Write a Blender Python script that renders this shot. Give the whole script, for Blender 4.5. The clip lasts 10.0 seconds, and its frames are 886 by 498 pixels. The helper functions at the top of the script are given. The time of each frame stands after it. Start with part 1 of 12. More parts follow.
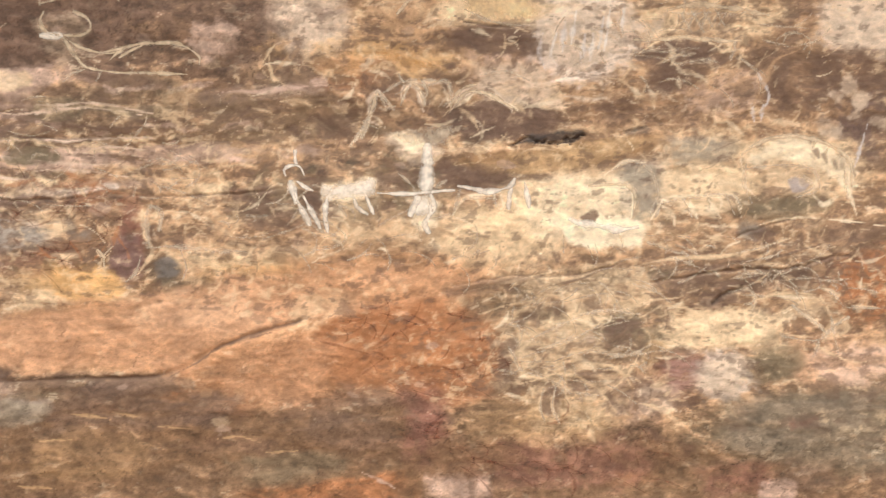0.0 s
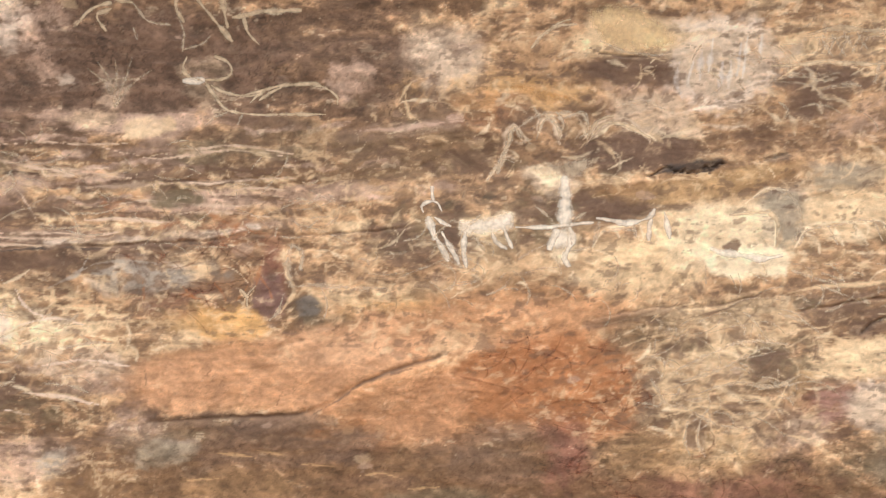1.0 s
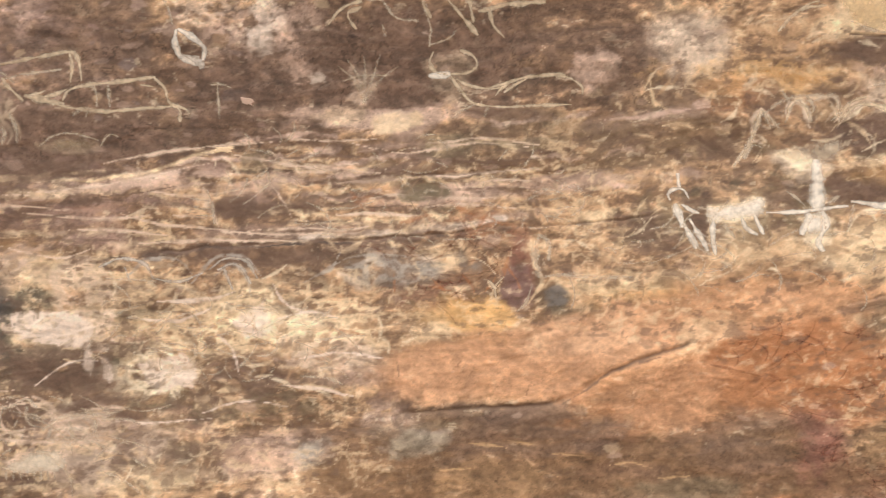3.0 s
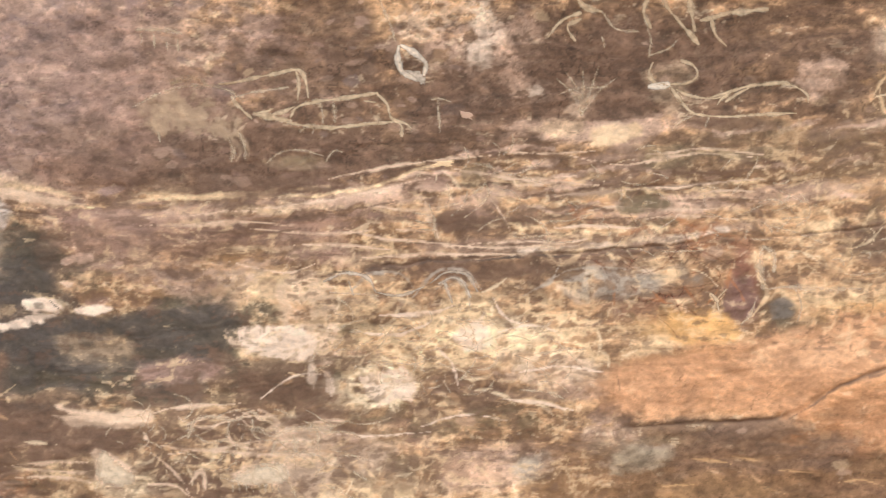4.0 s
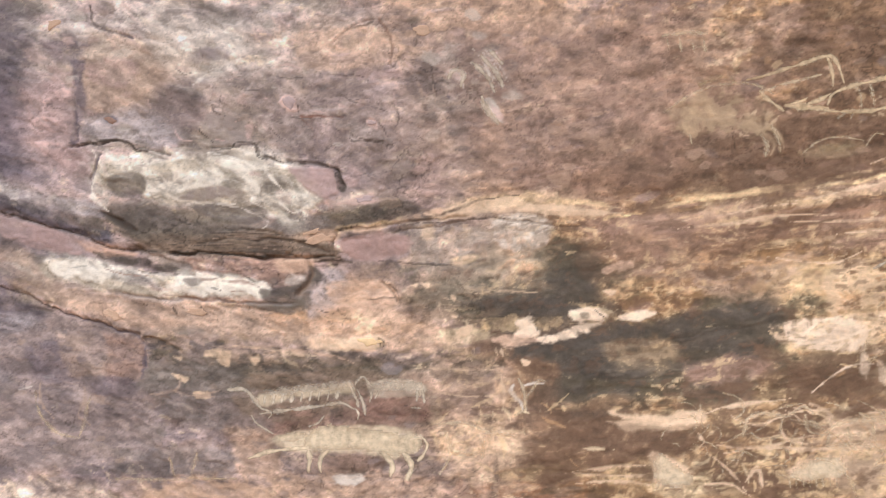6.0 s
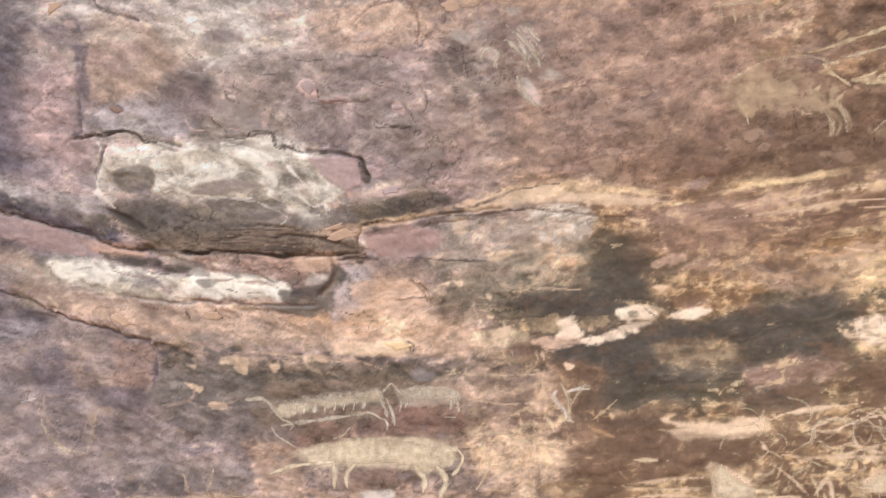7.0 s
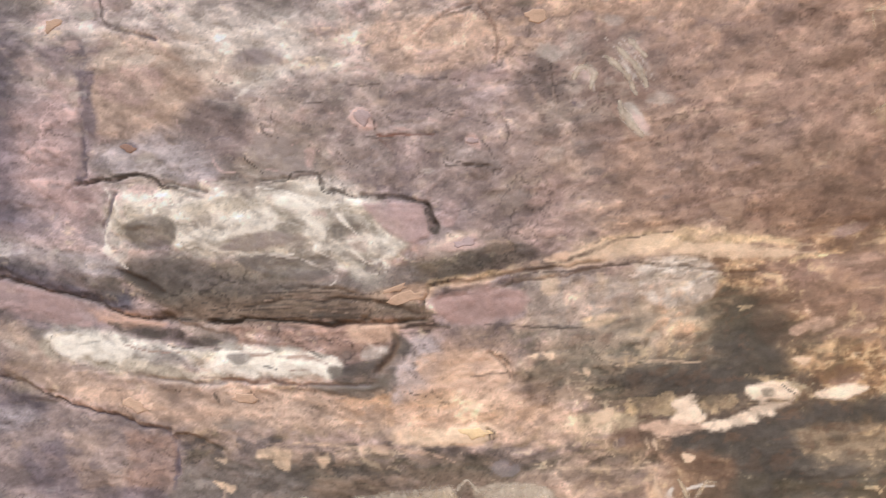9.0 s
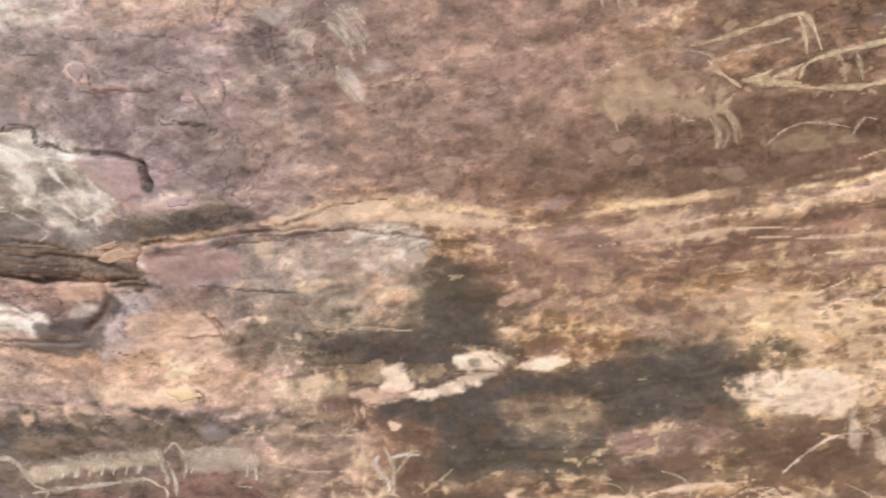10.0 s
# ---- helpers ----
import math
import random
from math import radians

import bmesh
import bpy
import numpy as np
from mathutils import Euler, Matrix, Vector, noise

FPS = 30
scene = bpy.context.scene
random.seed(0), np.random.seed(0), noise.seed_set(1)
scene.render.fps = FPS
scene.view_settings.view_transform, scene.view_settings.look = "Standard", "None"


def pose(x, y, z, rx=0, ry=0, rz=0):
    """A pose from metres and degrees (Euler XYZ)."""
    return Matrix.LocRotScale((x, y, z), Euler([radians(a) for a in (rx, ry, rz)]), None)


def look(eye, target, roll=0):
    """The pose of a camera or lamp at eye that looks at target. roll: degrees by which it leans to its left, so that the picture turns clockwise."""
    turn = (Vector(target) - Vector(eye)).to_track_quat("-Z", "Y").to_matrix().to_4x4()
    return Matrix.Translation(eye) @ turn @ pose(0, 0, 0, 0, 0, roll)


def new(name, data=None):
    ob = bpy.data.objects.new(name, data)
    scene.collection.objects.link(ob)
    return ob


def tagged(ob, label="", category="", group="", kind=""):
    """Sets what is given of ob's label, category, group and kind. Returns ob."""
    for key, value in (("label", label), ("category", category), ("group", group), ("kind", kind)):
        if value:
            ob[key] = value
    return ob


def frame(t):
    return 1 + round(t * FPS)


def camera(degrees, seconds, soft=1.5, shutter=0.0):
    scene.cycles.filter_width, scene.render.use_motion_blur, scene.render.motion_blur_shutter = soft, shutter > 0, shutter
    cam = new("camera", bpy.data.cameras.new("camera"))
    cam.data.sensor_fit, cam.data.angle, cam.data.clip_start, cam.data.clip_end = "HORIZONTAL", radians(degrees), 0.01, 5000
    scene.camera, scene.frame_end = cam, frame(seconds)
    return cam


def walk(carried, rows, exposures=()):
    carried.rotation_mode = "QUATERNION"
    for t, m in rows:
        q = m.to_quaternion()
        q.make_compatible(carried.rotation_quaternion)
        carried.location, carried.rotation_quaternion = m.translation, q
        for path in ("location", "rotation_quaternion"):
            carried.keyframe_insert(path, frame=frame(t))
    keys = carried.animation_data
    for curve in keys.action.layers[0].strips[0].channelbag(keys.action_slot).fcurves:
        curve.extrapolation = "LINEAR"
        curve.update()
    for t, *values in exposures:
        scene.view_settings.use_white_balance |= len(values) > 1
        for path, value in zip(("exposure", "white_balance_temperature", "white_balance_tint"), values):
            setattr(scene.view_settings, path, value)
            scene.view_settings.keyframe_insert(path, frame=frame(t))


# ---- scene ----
cam = camera(62.0, 10.0, soft=1.1, shutter=0.18)
PATH = [
    (0, (1.576, 0.301, 2.002), (1.598, 2.299, 2.104), 5.8),
    (0.5, (1.433, 0.304, 2.02), (1.409, 2.301, 2.139), 5.3),
    (1, (1.311, 0.302, 2.034), (1.249, 2.297, 2.158), 4.7),
    (1.5, (1.221, 0.3, 2.001), (1.132, 2.295, 2.107), 4.1),
    (2, (1.063, 0.292, 1.982), (0.923, 2.284, 2.083), 3.8),
    (2.2, (1.04, 0.29, 1.984), (0.897, 2.282, 2.081), 3.8),
    (3.3, (0.688, 0.267, 1.942), (0.501, 2.254, 2.079), 3.8),
    (3.5, (0.6, 0.263, 1.924), (0.394, 2.247, 2.067), 3.9),
    (4, (0.381, 0.235, 1.954), (0.112, 2.212, 2.09), 3.5),
    (4.5, (0.174, 0.206, 1.963), (-0.16, 2.172, 2.122), 3.1),
    (4.6, (0.08, 0.185, 1.966), (-0.246, 2.151, 2.132), 3.0),
    (4.7, (-0.009, 0.164, 1.97), (-0.354, 2.127, 2.137), 2.3),
    (4.8, (-0.085, 0.161, 1.975), (-0.451, 2.119, 2.153), 2.3),
    (5, (-0.181, 0.128, 1.988), (-0.592, 2.077, 2.162), 1.8),
    (5.5, (-0.449, 0.069, 1.944), (-0.933, 2.004, 2.096), 0.0),
    (6, (-0.636, 0.023, 1.934), (-1.167, 1.947, 2.062), -1.1),
    (6.2, (-0.665, 0.018, 1.906), (-1.207, 1.938, 2.043), -1.2),
    (7.3, (-0.753, 0.282, 1.944), (-1.322, 2.194, 2.092), -2.0),
    (7.5, (-0.798, 0.356, 1.977), (-1.373, 2.264, 2.141), -2.0),
    (8, (-1.02, 0.353, 1.968), (-1.624, 2.252, 2.139), -3.2),
    (8.5, (-1.049, 0.365, 1.978), (-1.655, 2.264, 2.142), -2.7),
    (9, (-0.931, 0.398, 2.039), (-1.52, 2.3, 2.223), -2.5),
    (9.5, (-0.751, 0.454, 2.008), (-1.289, 2.365, 2.247), -1.8),
    (10, (-0.483, 0.543, 1.945), (-1.014, 2.46, 2.155), -0.6),
]
walk(cam, [(t, look(eye, target, roll)) for t, eye, target, roll in PATH], [(0.0, 0.42, 6200, 10), (1.0, 0.36, 6200, 10), (2.0, 0.31, 6200, 10), (3.5, 0.43, 6200, 10), (4.5, 0.53, 6200, 10), (5.5, 0.49, 6200, 10), (7.5, 0.5, 6200, 10), (8.0, 0.42, 6200, 10), (8.5, 0.1, 6200, 10), (9.0, 0.46, 6200, 10), (9.5, 0.5, 6200, 10), (10.0, 0.42, 6200, 10)])

# ---- light: open shade under a bright sky, from behind the viewer ----
world = bpy.data.worlds.new("sky")
scene.world = world
world.use_nodes = True
wn = world.node_tree.nodes
sky = wn.new("ShaderNodeTexSky")
sky.sky_type, sky.sun_disc = "NISHITA", False
sky.sun_elevation, sky.sun_rotation = radians(58), radians(200)
sky.air_density, sky.dust_density = 1.0, 3.0
world.node_tree.links.new(sky.outputs[0], wn["Background"].inputs[0])
wn["Background"].inputs[1].default_value = 0.15
sun = new("sun", bpy.data.lights.new("sun", "SUN"))
sun.data.energy, sun.data.angle, sun.data.color = 1.8, radians(30), (1.0, 0.97, 0.93)
sun.matrix_world = look((-1.2, -4.0, 8.0), (0, 1.9, 2.0))

# ---- materials ----
def lin(r, g, b, pure=0.97):
    """A base colour from its everyday 0 to 255 notation; pure: how much of its saturation the dusty rock keeps."""
    c = [((v / 255 + 0.055) / 1.055) ** 2.4 for v in (r, g, b)]
    m = 0.3 * c[0] + 0.6 * c[1] + 0.1 * c[2]
    return tuple(m + pure * (v - m) for v in c)


PIGMENT = {
    "umber": lin(116, 91, 72), "brown": lin(140, 108, 78), "tan": lin(190, 151, 110), "cream": lin(232, 200, 154),
    "bright": lin(250, 226, 184), "orange": lin(206, 152, 104), "peach": lin(216, 170, 128), "rust": lin(174, 114, 70),
    "moss": lin(100, 90, 72), "olive": lin(122, 106, 80), "mauve": lin(150, 136, 134), "plum": lin(108, 97, 103),
    "pink": lin(184, 162, 157), "lime": lin(236, 225, 208), "grey": lin(160, 146, 128), "maroon": lin(132, 90, 72),
    # the darkest brown here also paints the shade inside cracks
    "blush": lin(236, 212, 184), "yellow": lin(222, 172, 108), "ochre": lin(172, 134, 92), "shadebrown": lin(70, 58, 50),
    "slate": lin(120, 110, 99), "russet": lin(156, 125, 108), "sand": lin(202, 169, 142), "blueshade": lin(104, 98, 102),
    "dusk": lin(103, 94, 100), "lilac": lin(140, 124, 130), "rosy": lin(180, 152, 145), "bone": lin(216, 204, 190), "ash": lin(158, 144, 136),
    # the darkest grey here also paints shade in slots and beside raised plates
    "haze": lin(164, 153, 152), "flesh": lin(212, 178, 152), "lead": lin(118, 108, 101), "shadegrey": lin(82, 74, 66), "fawn": lin(178, 153, 134),
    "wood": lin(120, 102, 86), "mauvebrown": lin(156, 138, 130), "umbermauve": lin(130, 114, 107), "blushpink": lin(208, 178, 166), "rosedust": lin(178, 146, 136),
    "brownolive": lin(142, 115, 84), "orangetan": lin(210, 168, 116), "ochretan": lin(188, 152, 106), "peachcream": lin(220, 190, 148), "orangewash": lin(200, 150, 108),
    "rustorange": lin(180, 122, 78), "ochrebrown": lin(164, 128, 88), "greyolive": lin(142, 124, 100), "maroonpink": lin(170, 130, 112), "palehide": lin(208, 190, 160),
    "mossgrey": lin(116, 107, 92), "buff": lin(224, 194, 162), "ivory": lin(240, 214, 186), "foot": lin(126, 95, 65), "greige": lin(162, 146, 120), "sandpale": lin(214, 188, 156), "khaki": lin(178, 153, 122), "paleash": lin(182, 168, 148), "maroonbrown": lin(126, 96, 84),
}


def noise_node(nt, scale, detail, vec, rough=0.6):
    n = nt.nodes.new("ShaderNodeTexNoise")
    n.inputs["Scale"].default_value, n.inputs["Detail"].default_value, n.inputs["Roughness"].default_value = scale, detail, rough
    nt.links.new(vec, n.inputs["Vector"])
    return n.outputs["Fac"]


def ramp(nt, fac, lo, hi, a=0.0, b=1.0):
    m = nt.nodes.new("ShaderNodeMapRange")
    m.inputs[1].default_value, m.inputs[2].default_value, m.inputs[3].default_value, m.inputs[4].default_value = lo, hi, a, b
    nt.links.new(fac, m.inputs[0])
    return m.outputs[0]


def math_node(nt, op, a, b):
    m = nt.nodes.new("ShaderNodeMath")
    m.operation = op
    for k, v in enumerate((a, b)):
        if isinstance(v, (int, float)):
            m.inputs[k].default_value = v
        else:
            nt.links.new(v, m.inputs[k])
    return m.outputs[0]


def rock_material(name, colour=None, bump=0.12):
    """Weathered sandstone: the mineral colour of the surface, with grain, pits and fine bedding streaks."""
    mat = bpy.data.materials.new(name)
    mat.use_nodes = True
    nt = mat.node_tree
    bsdf = nt.nodes["Principled BSDF"]
    place = nt.nodes.new("ShaderNodeNewGeometry").outputs["Position"]
    flat = nt.nodes.new("ShaderNodeMapping")
    flat.inputs["Scale"].default_value = (0.5, 1, 1.3)
    flat.inputs["Rotation"].default_value = (0, radians(5), 0)
    nt.links.new(place, flat.inputs["Vector"])
    grain = noise_node(nt, 420, 3, place)
    mottle = noise_node(nt, 60, 5, place, 0.7)
    bed = noise_node(nt, 95, 5, flat.outputs[0], 0.65)
    value = math_node(nt, "MULTIPLY", ramp(nt, grain, 0.3, 0.7, 0.92, 1.08), ramp(nt, mottle, 0.25, 0.75, 0.9, 1.1))
    value = math_node(nt, "MULTIPLY", value, ramp(nt, bed, 0.25, 0.75, 0.94, 1.06))
    mix = nt.nodes.new("ShaderNodeVectorMath")
    mix.operation = "SCALE"
    if colour:
        mix.inputs[0].default_value = colour
    else:
        at = nt.nodes.new("ShaderNodeAttribute")
        at.attribute_name = "mineral"
        nt.links.new(at.outputs["Color"], mix.inputs[0])
    nt.links.new(value, mix.inputs["Scale"])
    nt.links.new(mix.outputs[0], bsdf.inputs["Base Color"])
    nt.links.new(ramp(nt, mottle, 0.3, 0.7, 0.72, 0.95), bsdf.inputs["Roughness"])
    bsdf.inputs["Specular IOR Level"].default_value = 0.25
    h = math_node(nt, "ADD", math_node(nt, "MULTIPLY", mottle, 1.0), math_node(nt, "MULTIPLY", bed, 0.4))
    h = math_node(nt, "ADD", h, math_node(nt, "MULTIPLY", grain, 0.25))
    b = nt.nodes.new("ShaderNodeBump")
    b.inputs["Strength"].default_value, b.inputs["Distance"].default_value = bump, 0.006
    nt.links.new(h, b.inputs["Height"])
    nt.links.new(b.outputs[0], bsdf.inputs["Normal"])
    return mat


def paint_material(name, colour, cover=0.5, fade=0.16, solid=0.7):
    """Old mineral paint, worn through to the rock in flakes. cover: how much of it is left."""
    mat = bpy.data.materials.new(name)
    mat.use_nodes = True
    nt = mat.node_tree
    bsdf = nt.nodes["Principled BSDF"]
    place = nt.nodes.new("ShaderNodeNewGeometry").outputs["Position"]
    fine, coarse = noise_node(nt, 75, 4, place, 0.6), noise_node(nt, 28, 3, place)
    tone = ramp(nt, fine, 0.3, 0.7, 0.88, 1.1)
    mix = nt.nodes.new("ShaderNodeVectorMath")
    mix.operation = "SCALE"
    mix.inputs[0].default_value = colour
    nt.links.new(tone, mix.inputs["Scale"])
    nt.links.new(mix.outputs[0], bsdf.inputs["Base Color"])
    bsdf.inputs["Roughness"].default_value = 0.9
    bsdf.inputs["Specular IOR Level"].default_value = 0.15
    edge = nt.nodes.new("ShaderNodeAttribute")
    edge.attribute_name = "body"
    left = math_node(nt, "ADD", math_node(nt, "MULTIPLY", fine, 0.55), math_node(nt, "MULTIPLY", coarse, 0.45))
    left = math_node(nt, "ADD", left, math_node(nt, "MULTIPLY", math_node(nt, "SUBTRACT", edge.outputs["Fac"], 1.0), 0.36))
    alpha = ramp(nt, left, 1 - cover - fade, 1 - cover + fade, 0.0, solid)
    clear = nt.nodes.new("ShaderNodeBsdfTransparent")
    blend = nt.nodes.new("ShaderNodeMixShader")
    nt.links.new(alpha, blend.inputs[0])
    nt.links.new(clear.outputs[0], blend.inputs[1])
    nt.links.new(bsdf.outputs[0], blend.inputs[2])
    nt.links.new(blend.outputs[0], nt.nodes["Material Output"].inputs[0])
    return mat


ROCK = rock_material("sandstone")
CREAM = paint_material("cream_paint", lin(236, 210, 170), 0.69, 0.3, 0.72)
FAINT = paint_material("faint_cream_paint", lin(234, 211, 176), 0.6, 0.32, 0.62)
GHOST = paint_material("ghost_cream_paint", lin(232, 208, 172), 0.5, 0.3)
WHITE = paint_material("white_paint", lin(246, 230, 204), 0.75, 0.28, 0.88)
OCHRE = paint_material("ochre_paint", lin(192, 168, 132), 0.56, 0.28)
RED = paint_material("red_paint", lin(150, 90, 64), 0.46, 0.28)
BUFF = paint_material("buff_paint", lin(238, 208, 154), 0.6, 0.28)
HIDE = paint_material("pale_hide_paint", lin(226, 206, 174), 0.78, 0.32, 0.88)
PALE = paint_material("pale_grey_paint", lin(226, 210, 186), 0.66, 0.3, 0.74)

# ---- the rock face as a height field over x and z ----
X0, X1, Z0, Z1, STEP = -2.75, 2.9, 1.2, 2.92, 0.0032
NX, NZ = int((X1 - X0) / STEP) + 1, int((Z1 - Z0) / STEP) + 1
GX, GZ = np.meshgrid(X0 + STEP * np.arange(NX), Z0 + STEP * np.arange(NZ))


def base_y(x, z):
    """The gently curved, slightly overhanging face, which swings towards the viewer at its far left."""
    e, z = np.clip(x, -2.9, 2.9), np.clip(z, 0.0, 4.0) - 2.0
    a = (1.9686, 0.1514, -0.0489, 0.0012, -0.0985, 0.0124, -0.0087)
    return a[0] + a[1] * e + a[2] * e**2 + a[3] * e**3 + a[4] * z + a[5] * e * z + a[6] * z * z + 0.3 * (x - e) * np.where(x < 0, 1, -1)


def lattice(x, z, seed):
    table = np.random.default_rng(seed).random((128, 128)).astype(np.float32)
    xi, zi = np.floor(x).astype(np.int32), np.floor(z).astype(np.int32)
    fx, fz = (x - xi).astype(np.float32), (z - zi).astype(np.float32)
    fx, fz = fx * fx * (3 - 2 * fx), fz * fz * (3 - 2 * fz)
    a, b, c, d = xi & 127, (xi + 1) & 127, zi & 127, (zi + 1) & 127
    return (table[a, c] * (1 - fx) + table[b, c] * fx) * (1 - fz) + (table[a, d] * (1 - fx) + table[b, d] * fx) * fz


def fbm(x, z, sx, sz, octaves, seed, ridged=False, gain=0.55):
    total, weight, amp = 0, 0, 1.0
    for k in range(octaves):
        n = lattice(x / sx * 2**k + 13.7 * k, z / sz * 2**k + 7.3 * k, seed + k)
        total = total + amp * (1 - np.abs(2 * n - 1) if ridged else n)
        weight, amp = weight + amp, amp * gain
    return total / weight


def bedding(x):
    """The beds dip to the left of the cleft and climb gently to its right."""
    return 0.10 * (x + 1.35) + 0.16 * np.logaddexp(0, -(x + 1.35) / 0.08) * 0.08 * 2.2


def even(n):
    """A noise field with mean 0 and spread 1."""
    return ((n - n.mean()) / n.std()).astype(np.float32)


CURL = 0.022 * (fbm(GX, GZ, 0.05, 0.04, 3, 55) - 0.5)
WX = GX + 0.06 * (fbm(GX, GZ, 0.22, 0.22, 3, 50) - 0.5) + CURL
GS = GZ - bedding(GX) + 0.05 * (fbm(GX, GZ, 0.3, 0.2, 3, 60) - 0.5) + 0.018 * (fbm(GX, GZ, 0.045, 0.04, 3, 65) - 0.5)
N_BLOT = even(fbm(WX, GS, 0.11, 0.08, 5, 1))
N_FINE = even(fbm(GX, GS, 0.026, 0.02, 4, 11))
N_BED = even(fbm(WX, GS, 0.16, 0.03, 5, 21))
N_CRUST = even(fbm(WX, GS, 0.05, 0.03, 5, 71, gain=0.7))
N_VEIN = even(fbm(WX, GS, 0.06, 0.034, 4, 31, True, 0.65))
N_VEIN2 = even(fbm(WX + 3, GS, 0.034, 0.022, 3, 41, True, 0.65))
SHADE = (1 + 0.04 * N_FINE + 0.05 * N_CRUST + 0.04 * N_BLOT).astype(np.float32)
COL = np.zeros((NZ, NX, 3), np.float32)
RELIEF = np.zeros((NZ, NX), np.float32)


def smooth(a, b, v):
    t = np.clip((v - a) / (b - a), 0, 1)
    return t * t * (3 - 2 * t)


def curve(points, step=0.006):
    """A smooth line through a few points."""
    p = [Vector(q) for q in points]
    p = [2 * p[0] - p[1], *p, 2 * p[-1] - p[-2]]
    out = []
    for a, b, c, d in zip(p, p[1:], p[2:], p[3:]):
        n = max(2, int((c - b).length / step))
        for k in range(n):
            t = k / n
            out.append(0.5 * (2 * b + (c - a) * t + (2 * a - 5 * b + 4 * c - d) * t**2 + (3 * b - 3 * c + d - a) * t**3))
    return np.array([tuple(q) for q in (*out, p[-2])])


def window(xa, xb, za, zb):
    i, j = max(0, int((xa - X0) / STEP)), min(NX, int((xb - X0) / STEP) + 2)
    k, l = max(0, int((za - Z0) / STEP)), min(NZ, int((zb - Z0) / STEP) + 2)
    return np.s_[k:max(k, l), i:max(i, j)]


TEXTURE = {"blot": N_CRUST, "bed": N_BED, "vein": N_VEIN, "fine": N_FINE, "tangle": N_VEIN2}


def stain(x, z, rx, rz, turn, colour, amount=0.85, texture="bed", soft=0.4, ragged=1.3, bite=2.2):
    """A mineral stain or wash of pigment: an uneven patch that the rock's own texture breaks up."""
    r = 1.7 * max(rx, rz)
    w = window(x - r, x + r, z - r, z + r)
    dx, dz = GX[w] - x, GZ[w] - z
    c, s = np.cos(radians(turn)), np.sin(radians(turn))
    d = np.hypot((dx * c + dz * s) / rx, (dz * c - dx * s) / rz)
    d = d + ragged * (0.1 * N_BLOT[w] + 0.11 * N_CRUST[w] + 0.05 * N_FINE[w])
    t = TEXTURE[texture][w]
    hard = min(1.0, bite / 2.6)
    m = smooth(1 + soft, 1 - soft, d) * amount * (1 - hard + hard * smooth(-0.75, 0.35, t))
    COL[w] += np.clip(m, 0, 1)[..., None] * (np.array(PIGMENT[colour], np.float32) - COL[w])


def reach(points, width, wobble):
    """How far each place near a line is from it, and the part of the face that holds it."""
    line = curve(points, 0.012)
    (xa, za), (xb, zb) = line.min(0) - 4 * width - wobble, line.max(0) + 4 * width + wobble
    w = window(xa, xb, za, zb)
    px, pz = GX[w] + wobble * N_CRUST[w] * 0.12, GZ[w] + wobble * (0.3 * N_BLOT[w] + 0.12 * N_FINE[w] + 0.1 * N_CRUST[w])
    best, side = np.full(px.shape, 9.0), np.zeros(px.shape)
    for (ax, az), (bx, bz) in zip(line, line[1:]):
        ux, uz = bx - ax, bz - az
        n = max(ux * ux + uz * uz, 1e-9)
        t = np.clip(((px - ax) * ux + (pz - az) * uz) / n, 0, 1)
        d = np.hypot(px - ax - t * ux, pz - az - t * uz)
        near = d < best
        side = np.where(near, np.sign(ux * (pz - az) - uz * (px - ax)), side)
        best = np.where(near, d, best)
    return w, best, side


def groove(points, width, depth, wobble=0.01, colour=None, amount=0.8):
    """A crack, or with a negative depth a rounded rib, along a line."""
    width = width * 0.6 if width < 0.013 else width
    w, d, side = reach(points, width, wobble)
    m = np.exp(-(d / width) ** 2) * (np.clip(0.75 + 0.25 * N_BLOT[w], 0.15, 1.1) if width < 0.02 else 0.8)
    RELIEF[w] -= 0.42 * depth * m
    # the darkness inside the crack is painted into the colour too
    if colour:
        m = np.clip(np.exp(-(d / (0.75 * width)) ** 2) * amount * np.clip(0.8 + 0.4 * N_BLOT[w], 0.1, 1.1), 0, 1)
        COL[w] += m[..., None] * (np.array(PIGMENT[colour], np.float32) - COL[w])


def shelf(points, width, drop, wobble=0.012):
    """A step in the face: the rock on the line's left side stands proud and falls away over width."""
    w, d, side = reach(points, width, wobble)
    RELIEF[w] += 0.24 * drop * np.where(side > 0, 1, 0) * np.exp(-d / (width * 1.6)) * smooth(0, width * 0.25, d)


def streak(points, width, colour, amount=0.8, wobble=0.012, texture="bed"):
    w, d, side = reach(points, width, wobble)
    t = TEXTURE[texture][w]
    m = np.clip(smooth(width * 1.5, width * 0.4, d) * amount * np.clip(0.85 + 0.4 * t, 0, 1.3), 0, 1)
    COL[w] += m[..., None] * (np.array(PIGMENT[colour], np.float32) - COL[w])


